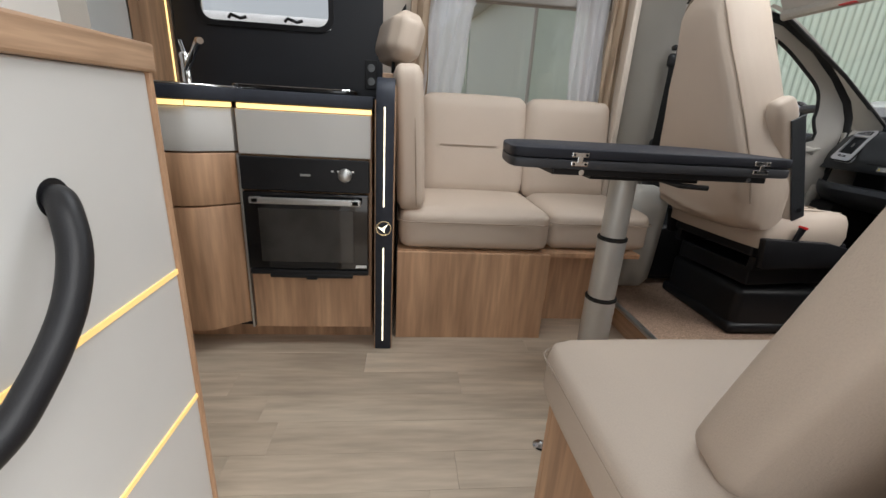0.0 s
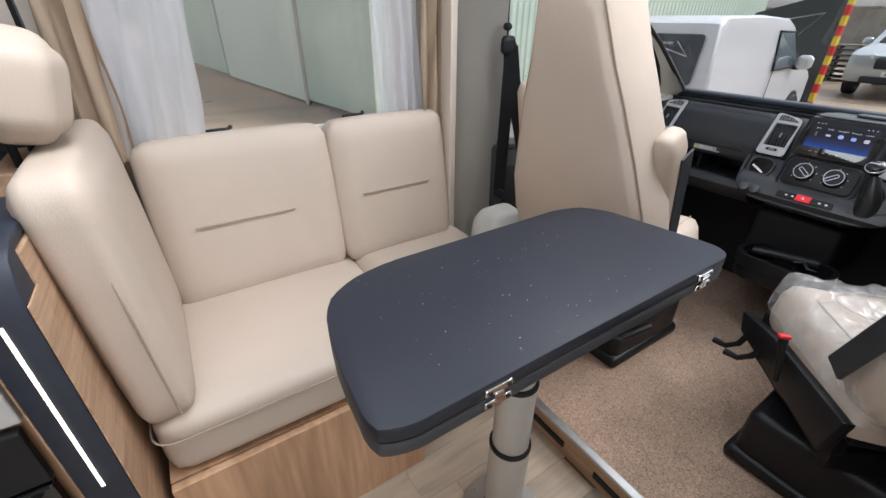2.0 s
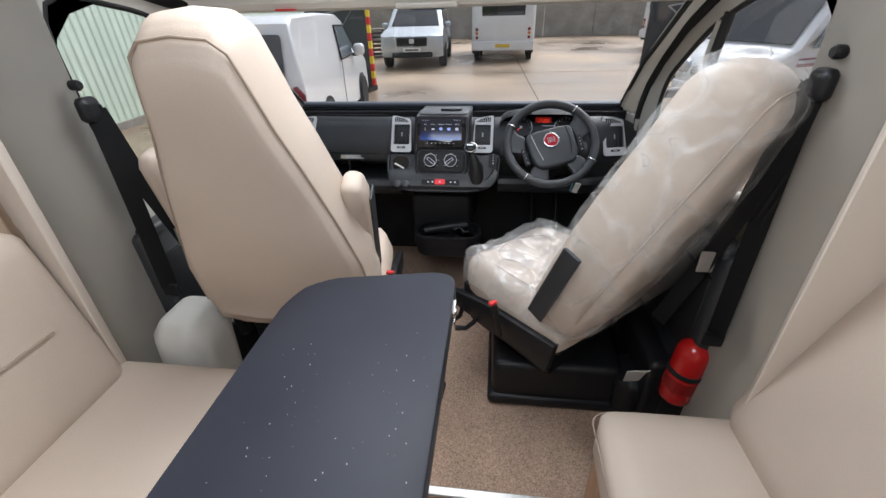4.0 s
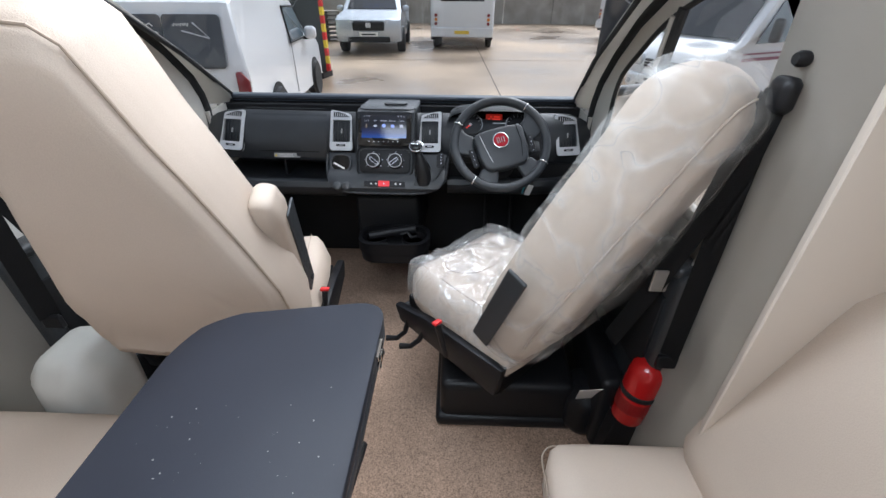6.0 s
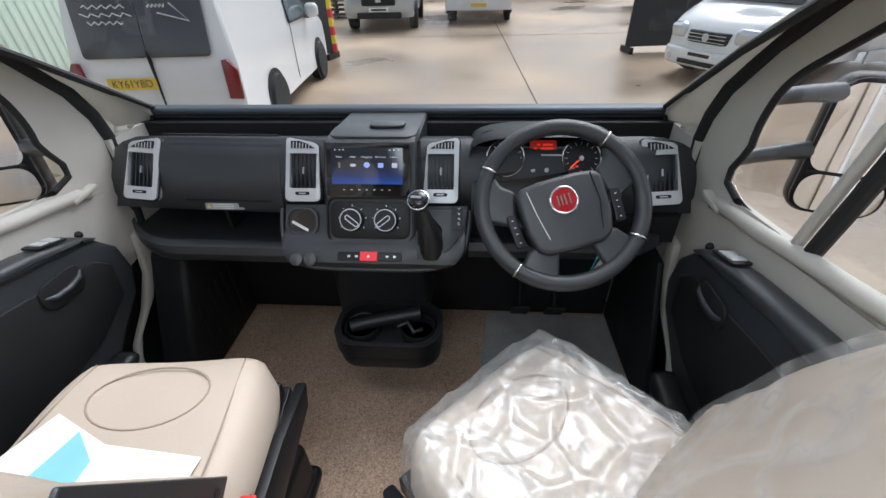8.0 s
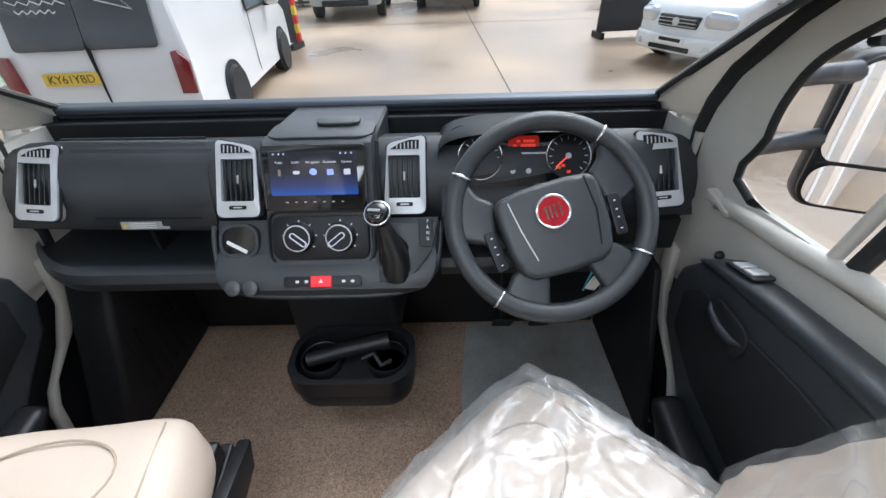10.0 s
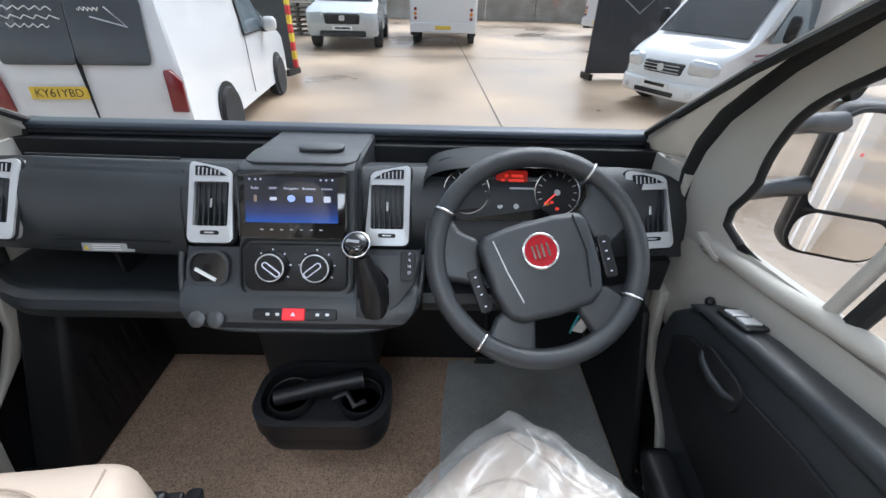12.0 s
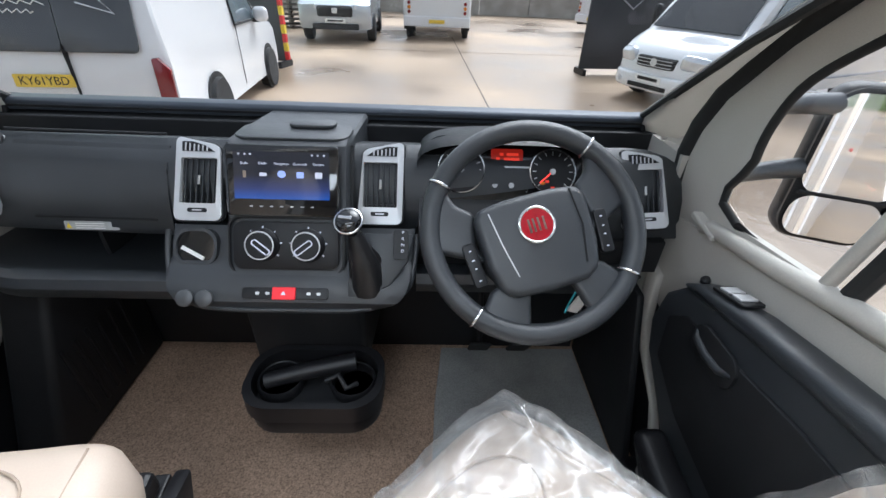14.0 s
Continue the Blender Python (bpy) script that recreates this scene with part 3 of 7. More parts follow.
            r.append(bm.verts.new((X(xa + (xb - xa) * t - bulge), ya + (yb - ya) * t, z)))
        r.append(bm.verts.new((X(xb + 0.06), yb + 0.01, z)))
        rows.append(r)
    for r0, r1 in zip(rows, rows[1:]):
        for j in range(len(r0) - 1):
            bm.faces.new((r0[j], r0[j + 1], r1[j + 1], r1[j]))
    bmesh.ops.solidify(bm, geom=bm.faces[:], thickness=0.01)
    part("pillar_trim", bm, "taupe", b, smooth=60)
    # cream padded edge where the living area's wall ends
    part("wall_end", prism([(sx * 0.80, 0.87), (sx * 1.0 + 0.02 * (sx + 1), 0.87), (sx * 1.0 + 0.02 * (sx + 1), 0.915), (sx * 0.83, 0.915)], 1.95, "z", 0.0, 0.012, 3), "wall", b, "cream padded wall end", smooth=40)
    return door


side(-1)
side(1)
# windscreen and its lower blind rail
windscreen = thing("window_windscreen", "large raked windscreen over the dashboard", "windscreen", kind="structure")
gl = part("pane", sheet([(-0.845, 2.45, 0.930), (0.845, 2.45, 0.930), (0.745, 1.545, 1.435), (-0.745, 1.545, 1.435)], (0, 0.003, 0.004)), "glass", windscreen)
gl.visible_shadow = False
lampb = part("cab_lamp", box(-0.09, 0.09, 1.50, 1.555, 1.392, 1.408, 0.005), "taupe", windscreen, "grey interior lamp housing")
part("lamp_lens", box(-0.05, 0.05, 1.51, 1.545, 1.388, 1.393, 0.002), "paleglass", lampb)
part("visor_label", box(-0.46, -0.40, 1.515, 1.54, 1.396, 1.401, 0.001), "redplastic", windscreen, "small red and white visor label")
part("header_rail", tube([(-0.74, 1.545, 1.415), (0.74, 1.545, 1.415)], 0.022, 8), "cabtrim", windscreen)
rail = thing("blind_rail", "dark aluminium pleated-blind rail along the windscreen base", "blind rail")
part("cassette", prism([(2.345, 0.938), (2.345, 0.960), (2.353, 0.967), (2.385, 0.970), (2.395, 0.962), (2.395, 0.935)], 1.66, "x", -0.83, 0.003), mat("anthracite_rail", (0.055, 0.065, 0.082), 0.4, metal=0.3, vary=0.06, scale=3), rail, smooth=30)
part("groove", box(-0.825, 0.825, 2.341, 2.346, 0.946, 0.952), "black", rail)
part("end_cap", box(-0.85, -0.815, 2.335, 2.40, 0.92, 0.968, 0.006), "black", rail)
part("end_cap", box(0.815, 0.85, 2.335, 2.40, 0.92, 0.968, 0.006), "black", rail)
# dark block added in the open gutter: gives its shade, stops stray light
part("gutter_filler", box(-0.86, 0.86, 2.32, 2.435, 0.862, 0.932, 0.004), "dashdark", rail)

# bulkhead and nose below the windscreen, bonnet outside
bulkhead = solo(part("wall_bulkhead", joined(box(-0.90, 0.90, 2.44, 2.47, -0.1, 0.93), sheet([(-0.80, 2.42, 0.925), (0.80, 2.42, 0.925), (0.80, 3.0, 0.62), (-0.80, 3.0, 0.62)], (0, 0, 0.01))), "carwhite"),
                "white bonnet and bulkhead in front of the cab", "bulkhead", kind="structure")

# outer skin of the motorhome behind the cab
skin = thing("wall_outer_skin", "plain white outer skin of the motorhome", "outer wall", kind="structure")
part("side_skin", box(WR + 0.037, WR + 0.05, -4.6, -0.56, -0.25, 2.05), "carwhite", skin)
part("side_skin", box(WR + 0.037, WR + 0.05, 0.27, 0.92, -0.25, 2.05), "carwhite", skin)
part("rear_skin", box(WL - 0.05, WR + 0.036, -4.6, -4.58, -0.25, 2.05), "carwhite", skin)
part("side_skin", box(WL - 0.05, WL - 0.037, -4.57, -2.25, -0.25, 2.05), "carwhite", skin)
part("roof_skin", box(WL - 0.05, WR + 0.05, -4.6, -2.24, 2.051, 2.07), "carwhite", skin)
part("red_lamp", box(WR + 0.05, WR + 0.062, -2.2, -2.14, 0.55, 0.58, 0.004), "redplastic", skin, "small red side lamp")


# ---- lounge: left bench, cushions ----
def padded(name, w, d, h, m, label, r=0.03, puff=0.012, slits=(), seams=(), category="cushion", group=""):
    """A leather cushion with its own seams. m places the middle of its base."""
    ob = thing(name, label, category, group=group)
    ob.matrix_world = m
    part("pad", cushion(w, d, h, r, puff), "cream", ob, smooth=60)
    for a, b in slits:
        part("stitch_line", tube([a, b], 0.0032, 6), "seam", ob, "dark stitched crease")
    return ob


def piping(w, d, z, parent, r=0.028, off=0.004, rad=0.0022):
    pts = [(x, y, z) for x, y in rounded(w + 2 * off, d + 2 * off, r, 5)]
    return part("piping", tube(pts, rad, 6, closed=True), "seam", parent, "stitched seam")


bench = thing("bench_base", "oak laminate bench base under the side seats", "bench")
part("front_panel", box(-0.342, -0.322, -0.165, 0.462, 0.0, 0.385, 0.002), "oak", bench)
part("return_panel", box(-0.50, -0.342, 0.444, 0.462, 0.0, 0.385, 0.002), "oak", bench)
part("front_panel", box(-0.52, -0.50, 0.462, 0.86, 0.0, 0.385, 0.002), "oak", bench)
part("top_board", box(-0.95, -0.345, -0.165, 0.86, 0.370, 0.388), "oak", bench)
for cy in (0.56,):
    part("lock_button", turned(lathe([(0.013, 0), (0.013, 0.004), (0.008, 0.007)], 16), pose(-0.498, cy, 0.335, 0, 90, 0)), "chrome", bench, "chrome push lock")
part("socket", box(-0.502, -0.496, 0.79, 0.85, 0.23, 0.26, 0.004), "black", bench)

c1 = padded("seat_cushion", 0.58, 0.61, 0.165, pose(-0.635, 0.150, 0.388), "beige leather seat cushion on the oak bench", 0.036, 0.010)
piping(0.58, 0.61, 0.118, c1, 0.05, 0.012)
c2 = padded("seat_cushion", 0.54, 0.44, 0.165, pose(-0.655, 0.690, 0.388), "beige leather seat cushion on the oak bench", 0.036, 0.010)
piping(0.54, 0.44, 0.118, c2, 0.05, 0.012)
tilt = 9
for yc, w, s0, s1 in ((0.183, 0.50, -0.16, 0.11), (0.650, 0.415, -0.13, 0.12)):
    bk = padded("back_cushion", 0.11, w, 0.47, pose(-0.815, yc, 0.53, 0, -tilt, 0), "beige leather back cushion along the side window", 0.034, 0.008)
    z = 0.235
    part("crease", box(0.055, 0.0690, s0, s1, z - 0.0022, z + 0.0022), "seam", bk, "stitched pocket slit")
# forward facing seat back beside the kitchen, with head restraint and belt
seatback = thing("bolster_cushion", "tall beige leather seat back beside the kitchen panel", "cushion")
seatback.matrix_world = pose(-0.60, -0.115, 0.545, 3, 0, 0)
part("pad", cushion(0.50, 0.105, 0.53, 0.033, 0.007), "cream", seatback, smooth=60)
part("piping", tube([(0.255, 0.02, 0.02), (0.258, 0.022, 0.25), (0.25, 0.02, 0.48)], 0.0022, 6), "seam", seatback)
rest = thing("head_restraint", "beige leather head restraint on two black posts", "head restraint")
rest.matrix_world = pose(-0.62, -0.20, 1.0)
part("pad", turned(cushion(0.29, 0.12, 0.165, 0.045, 0.01), pose(0, 0, 0.10, -14, 0, 16)), "cream", rest, smooth=60)
for px in (-0.06, 0.06):
    part("post", tube([(px, 0, -0.12), (px, 0, 0.14)], 0.007, 8), "black", rest)
part("wood_bracket", box(-0.10, 0.10, -0.04, 0.03, -0.10, 0.05, 0.004), "oaktan", rest, "oak back board")
belt3 = thing("seat_belt", "black lap belt hanging behind the head restraint", "seat belt")
part("webbing", turned(sheet([(-0.025, 0, 0), (0.025, 0, 0), (0.03, 0.02, 0.36), (-0.02, 0.02, 0.36)], (0, 0.004, 0)), pose(-0.74, -0.15, 1.0, 0, -18, 20)), "belt", belt3)
part("reel_cover", turned(cushion(0.08, 0.06, 0.11, 0.02, 0.004, 5), pose(-0.78, -0.17, 1.12, 0, -15, 0)), "black", belt3, smooth=60)

# right side seat
rb = thing("side_bench", "oak base of the side seat by the entrance", "bench")
part("front_panel", box(0.515, 0.535, 0.18, 0.90, 0.0, 0.36, 0.002), "oak", rb)
part("end_panel", box(0.535, 1.045, 0.18, 0.20, 0.0, 0.36, 0.002), "oak", rb)
part("top_board", box(0.535, 1.045, 0.20, 0.90, 0.342, 0.36), "oak", rb)
c3 = padded("side_seat_cushion", 0.46, 0.75, 0.14, pose(0.725, 0.535, 0.36), "beige leather seat cushion on the side seat", 0.035, 0.012)
piping(0.46, 0.75, 0.10, c3, 0.04, 0.010)
c4 = padded("side_back_cushion", 0.12, 0.66, 0.52, pose(0.835, 0.585, 0.485, 0, 19, 0), "beige leather back cushion leaning on the wall", 0.045, 0.012)


# ---- folding table ----
table = thing("table", "blue-black folding table on a telescopic silver leg", "table", (-0.05, 0.56, 0.0))


def tabletop_outline(grow=0.0):
    """Rounded outline of the folded table top, tapered towards one end."""
    pts = [(-0.186, -0.20), (-0.168, -0.30), (-0.125, -0.365), (-0.05, -0.395), (0.11, -0.415), (0.165, -0.41), (0.182, -0.36), (0.180, 0.37), (0.165, 0.405), (0.12, 0.415), (-0.10, 0.375), (-0.165, 0.33), (-0.188, 0.25)]
    out = []
    n = len(pts)
    for i in range(n):
        p0, p1, p2, p3 = (Vector(pts[(i + k) % n]) for k in (-1, 0, 1, 2))
        steps = 3 if (p2 - p1).length < 0.2 else 1
        for s in range(steps):
            t = s / steps
            if steps == 1:
                out.append(tuple(p1))
            else:
                out.append(tuple(0.5 * ((2 * p1) + (p2 - p0) * t * 0.5 + (2 * (p2 - p1)) * t + (p0 - p3 + p2 - p1) * 0)) if t == 0 else tuple(p1.lerp(p2, t) + (p1.lerp(p2, t)).normalized() * 0.004))
    return out


tm = mat("speckled_blue_black_laminate", (0.022, 0.0238, 0.032), 0.5, spec=0.25, vary=0.12, scale=4, bump=0.12, bump_scale=900, fine=0.1)
edge = mat("anthracite_table_edge", (0.035, 0.038, 0.045), 0.5, vary=0.1, scale=10)
part("upper_leaf", prism(tabletop_outline(), 0.026, "z", 0.822, 0.004), tm, table, smooth=40)
part("lower_leaf", prism(tabletop_outline(), 0.026, "z", 0.794, 0.004), edge, table, smooth=40)
part("slide_rail", joined(box(-0.10, 0.165, -0.30, 0.34, 0.776, 0.794, 0.003), box(-0.12, 0.10, -0.16, 0.18, 0.758, 0.777, 0.003)), "black", table, "black sliding rail")
part("rail_lever", tube([(0.12, 0.05, 0.768), (0.165, 0.08, 0.760), (0.172, 0.16, 0.757)], 0.008, 8), "black", table)
for hy in (-0.235, 0.298):
    h = part("hinge", joined(box(0.178, 0.186, hy - 0.024, hy + 0.024, 0.827, 0.840, 0.002), box(0.178, 0.186, hy - 0.024, hy + 0.024, 0.803, 0.816, 0.002), box(0.179, 0.188, hy - 0.008, hy + 0.008, 0.812, 0.830, 0.002)), "chrome", table, "polished steel hinge")
    for sy in (-0.017, 0.017):
        for sz in (0.8335, 0.8095):
            part("screw", turned(lathe([(0.0035, 0), (0.0035, 0.0015)], 8), pose(0.186, hy + sy, sz, 0, 90, 0)), "black", h)
for sx_ in (-0.22, 0.28):
    part("rail_bolt", turned(lathe([(0.008, 0), (0.008, 0.006)], 12), pose(0.165, sx_, 0.785, 0, 90, 0)), "chrome", table)
part("leg_lower", lathe([(0.052, 0.0), (0.052, 0.325)], 28), "legpaint", table, smooth=40)
part("leg_middle", lathe([(0.0465, 0.325), (0.0465, 0.545)], 28), "legpaint", table, smooth=40)
part("leg_upper", lathe([(0.041, 0.545), (0.041, 0.765)], 28), "legpaint", table, smooth=40)
part("leg_ring", lathe([(0.050, 0.323), (0.0535, 0.326), (0.0535, 0.334), (0.048, 0.338)], 28), "rubber", table, smooth=40)
part("leg_ring", lathe([(0.045, 0.543), (0.0485, 0.546), (0.0485, 0.554), (0.042, 0.558)], 28), "rubber", table, smooth=40)
part("leg_foot", lathe([(0.118, 0.0), (0.118, 0.012), (0.108, 0.020), (0.070, 0.026), (0.058, 0.034), (0.052, 0.036)], 32), "legpaint", table, "round floor flange", smooth=50)
part("foot_ring", lathe([(0.053, 0.035), (0.057, 0.038), (0.054, 0.044)], 28), "rubber", table)
for k in range(8):
    a = k * math.pi / 4 + 0.3
    part("foot_screw", lathe([(0.005, 0), (0.005, 0.003)], 8, (0.095 * math.cos(a), 0.095 * math.sin(a), 0.021)), "alu", table)
crumbs = bmesh.new()
for k in range(110):
    r = random.random()
    x, y = random.uniform(-0.15, 0.16), random.uniform(-0.38, 0.20) * (0.6 + 0.4 * r)
    s = random.choice((0.0003, 0.0004, 0.0006, 0.0009))
    box(x - s, x + s, y - s * random.uniform(0.6, 1.6), y + s, 0.8482, 0.8482 + s, bm=crumbs)
solo(part("crumbs", crumbs, mat("pale_crumb", (0.28, 0.27, 0.25), 0.8)), "pale dust crumbs scattered over the dark table top", "crumbs", kind="stuff").location = (-0.05, 0.56, 0.0)


# ---- kitchen ----
def outline_top(y_end=-1.24):
    return [(-0.955, y_end), (-0.165, y_end), (-0.165, -0.86), (-0.185, -0.80), (-0.235, -0.725), (-0.25, -0.70), (-0.25, -0.256), (-0.955, -0.256)]


worktop = thing("worktop", "blue-black laminate worktop with a sink and gas hob", "worktop")
part("slab", prism(outline_top(), 0.040, "z", 0.915, 0.004), "worktop", worktop, smooth=30)
led = part("led_strip", joined(box(-0.262, -0.256, -0.70, -0.262, 0.896, 0.912), turned(box(-0.066, 0.066, -0.003, 0.003, -0.008, 0.008), pose(-0.228, -0.775, 0.904, 0, 0, -58)), box(-0.185, -0.179, -1.235, -0.83, 0.896, 0.912)), "led", worktop, "warm glowing light strip under the edge")
hob = thing("gas_hob", "black glass lid of a gas hob on the worktop", "hob")
part("lid", prism(rounded(0.30, 0.50, 0.05, 5, -0.74, -0.60), 0.022, "z", 0.957, 0.005), "blackgloss", hob, smooth=40)
part("lid_edge", tube([(x, y, 0.978) for x, y in rounded(0.29, 0.49, 0.05, 5, -0.74, -0.60)], 0.003, 6, closed=True), "chrome", hob)
sink = thing("sink", "round black glass covered sink with chrome rim", "sink")
part("bowl_lid", lathe([(0.195, 0.0), (0.195, 0.006), (0.18, 0.009)], 40, (-0.47, -0.96, 0.956)), "blackgloss", sink, smooth=40)
part("rim", tube([(-0.47 + 0.20 * math.cos(a), -0.96 + 0.20 * math.sin(a), 0.960) for a in (2 * math.pi * k / 40 for k in range(40))], 0.006, 8, closed=True), "chrome", sink, smooth=60)
for dx, dy in ((0.08, -0.10), (0.02, -0.15)):
    part("lid_rest", lathe([(0.010, 0), (0.010, 0.004)], 12, (-0.47 + dx, -0.96 + dy, 0.965)), "rubber", sink)
tap = thing("tap", "chrome lever mixer tap beside the sink", "tap")
part("body", lathe([(0.026, 0), (0.026, 0.01), (0.019, 0.02), (0.018, 0.10), (0.021, 0.12), (0.016, 0.13)], 20, (-0.66, -1.03, 0.955)), "chrome", tap, smooth=40)
part("spout", tube([(-0.66, -1.03, 1.02), (-0.60, -0.98, 1.06), (-0.52, -0.91, 1.12), (-0.50, -0.895, 1.115)], 0.012, 10), "chrome", tap, smooth=60)
part("lever", tube([(-0.66, -1.03, 1.085), (-0.68, -1.05, 1.13)], 0.007, 8), "chrome", tap)

kit = thing("oven_cabinet", "oven cabinet with white drawer and oak base", "kitchen cabinet")
part("body", box(-0.95, -0.275, -0.715, -0.262, 0.085, 0.895), "oak", kit)
part("drawer_front", box(-0.275, -0.257, -0.708, -0.264, 0.748, 0.893, 0.003), "white", kit, "plain white drawer front")
part("base_panel", box(-0.275, -0.257, -0.70, -0.264, 0.085, 0.308, 0.002), "oak", kit)
part("plinth", box(-0.36, -0.34, -0.74, -0.262, 0.0, 0.085), "oak", kit)
part("edge_profile", box(-0.275, -0.252, -0.716, -0.708, 0.085, 0.748, 0.001), "alu", kit, "thin metal edge strip")
oven = thing("oven", "built-in black oven with glass door and metal bar handle", "oven")
part("fascia", box(-0.262, -0.243, -0.706, -0.268, 0.628, 0.742, 0.004), "black", oven)
part("door", box(-0.262, -0.240, -0.704, -0.270, 0.335, 0.622, 0.005), "blackgloss", oven, "black glass oven door")
part("window", box(-0.2405, -0.2385, -0.655, -0.325, 0.365, 0.565, 0.001), mat("smoked_oven_glass", (0.035, 0.033, 0.031), 0.12, vary=0.6, scale=5, coat=0.5), oven)
part("bar_handle", joined(box(-0.222, -0.210, -0.675, -0.295, 0.586, 0.610, 0.005), box(-0.240, -0.21, -0.665, -0.645, 0.59, 0.606), box(-0.240, -0.21, -0.325, -0.305, 0.59, 0.606)), "alu", oven, "brushed metal handle bar")
part("knob", turned(lathe([(0.024, 0), (0.024, 0.004), (0.018, 0.008), (0.017, 0.024), (0.014, 0.026)], 20), pose(-0.243, -0.352, 0.690, 0, 90, 0)), "alu", oven, "metal control knob", smooth=40)
for ky in (-0.395, -0.375, -0.325):
    part("mark", box(-0.2432, -0.2424, ky - 0.004, ky + 0.004, 0.700, 0.706), "paper", oven)
part("badge", box(-0.2432, -0.2424, -0.505, -0.470, 0.682, 0.690), "alu", oven)
part("label", box(-0.2392, -0.2384, -0.318, -0.278, 0.345, 0.356), "paper", oven, "small white label")
part("lower_vent", joined(box(-0.262, -0.236, -0.70, -0.272, 0.315, 0.333, 0.003), box(-0.262, -0.232, -0.63, -0.33, 0.303, 0.318, 0.004), box(-0.262, -0.230, -0.50, -0.46, 0.298, 0.305, 0.002)), "black", oven)

sinkcab = thing("sink_cabinet", "oak sink cabinet with white panel and two drawers", "kitchen cabinet")


def sink_front(z0, z1, out=0.0):
    base = [(-0.60, -1.235), (-0.185 + out, -1.235), (-0.185 + out, -0.865), (-0.195 + out, -0.825), (-0.262 + out, -0.722), (-0.60, -0.722)]
    return prism(base, z1 - z0, "z", z0, 0.002)


part("white_panel", sink_front(0.755, 0.893), "white", sinkcab, "curved white front panel", smooth=40)
part("drawer", sink_front(0.575, 0.749), "oak", sinkcab, smooth=40)
part("drawer", sink_front(0.105, 0.569), "oak", sinkcab, smooth=40)
for hz in (0.747, 0.567):
    part("pull", joined(box(-0.190, -0.170, -1.16, -0.92, hz - 0.006, hz + 0.005, 0.002), box(-0.182, -0.174, -1.06, -1.02, hz - 0.022, hz - 0.004, 0.002)), "black", sinkcab, "black recessed grip")
part("plinth", box(-0.36, -0.34, -1.235, -0.74, 0.0, 0.105), "oak", sinkcab)
for fy in (-0.93, -0.75):
    part("foot_vent", box(-0.30, -0.27, fy - 0.03, fy + 0.03, 0.085, 0.105, 0.004), "black", sinkcab)

endp = thing("end_panel", "dark curved kitchen end panel with two lit strips", "end panel")
part("board", box(-0.93, -0.30, -0.248, -0.181, 0.0, 0.998, 0.004), "oaktan", endp)
part("black_front", prism([(-0.30, 0.0), (-0.232, 0.0), (-0.232, 0.93), (-0.240, 0.975), (-0.262, 1.005), (-0.30, 1.02), (-0.50, 1.02), (-0.50, 1.0), (-0.30, 1.0)], 0.062, "y", -0.2455, 0.004), "worktop", endp, "dark curved front strip", smooth=40)
for ly in (-0.2485, -0.1835):
    part("oak_edge", box(-0.30, -0.2335, ly, ly + 0.003, 0.0, 0.945, 0.001, 1), "oaktan", endp, "thin oak edge line")
part("led_strip", box(-0.2325, -0.2295, -0.2182, -0.2138, 0.585, 0.925), "ledwhite", endp, "glowing light strip")
part("led_strip", box(-0.2325, -0.2295, -0.2182, -0.2138, 0.040, 0.430), "ledwhite", endp, "glowing light strip")
part("badge_ring", turned(tube([(0.026 * math.cos(a), 0.026 * math.sin(a), 0) for a in (2 * math.pi * k / 24 for k in range(24))], 0.0022, 6, closed=True), pose(-0.230, -0.2155, 0.506, 0, 90, 0)), mat("pale_gold_badge", (0.75, 0.62, 0.40), 0.25, metal=0.8), endp, "round emblem")
part("badge_wing", prism([(-0.238, 0.512), (-0.222, 0.505), (-0.200, 0.522), (-0.214, 0.500), (-0.212, 0.488), (-0.221, 0.497)], 0.003, "x", -0.2325), "ledwhite", endp, "bright bird-wing shape")

splash = thing("splashback", "matt black splashback with a window in it", "splashback")
part("panel", frame_panel([(WL, y, z) for y, z in ((-1.19, 0.956), (-0.262, 0.956), (-0.262, 1.94), (-1.19, 1.94))], [(WL, y, z) for y, z in ((-1.07, 1.245), (-0.50, 1.245), (-0.50, 1.60), (-1.07, 1.60))], (0.018, 0, 0)), mat("matt_black_panel", (0.012, 0.013, 0.017), 0.55, vary=0.15, scale=3), splash)
part("window_frame", frame_panel([(WL + 0.019, a, b) for a, b in rounded(0.60, 0.385, 0.06, 6, -0.785, 1.4225)], [(WL + 0.019, a, b) for a, b in rounded(0.555, 0.34, 0.05, 6, -0.785, 1.4225)], (0.010, 0, 0)), "black", splash, smooth=40)
kp = part("pane", box(WL - 0.03, WL - 0.024, -1.085, -0.485, 1.23, 1.625), "glass", splash)
kp.visible_shadow = False
for cy in (-0.91, -0.665):
    part("catch", tube([(WL + 0.03, cy - 0.035, 1.265), (WL + 0.045, cy - 0.02, 1.275), (WL + 0.045, cy + 0.02, 1.262), (WL + 0.03, cy + 0.04, 1.272)], 0.007, 8), "black", splash, "black window catch", smooth=60)
sock = thing("socket_panel", "black switch and socket panel on the splashback", "socket")
part("plate", box(WL + 0.018, WL + 0.026, -0.345, -0.285, 1.0, 1.13, 0.003), "black", sock)
for kz in (1.035, 1.095):
    part("outlet", turned(lathe([(0.018, 0), (0.018, 0.003)], 16), pose(WL + 0.026, -0.315, kz, 0, 90, 0)), "blackgloss", sock)
corner = thing("light_column", "oak corner panel with a glowing strip behind the sink", "wall panel")
part("panel", box(-0.94, -0.70, -1.235, -1.195, 0.955, 1.94, 0.002), "oak", corner)
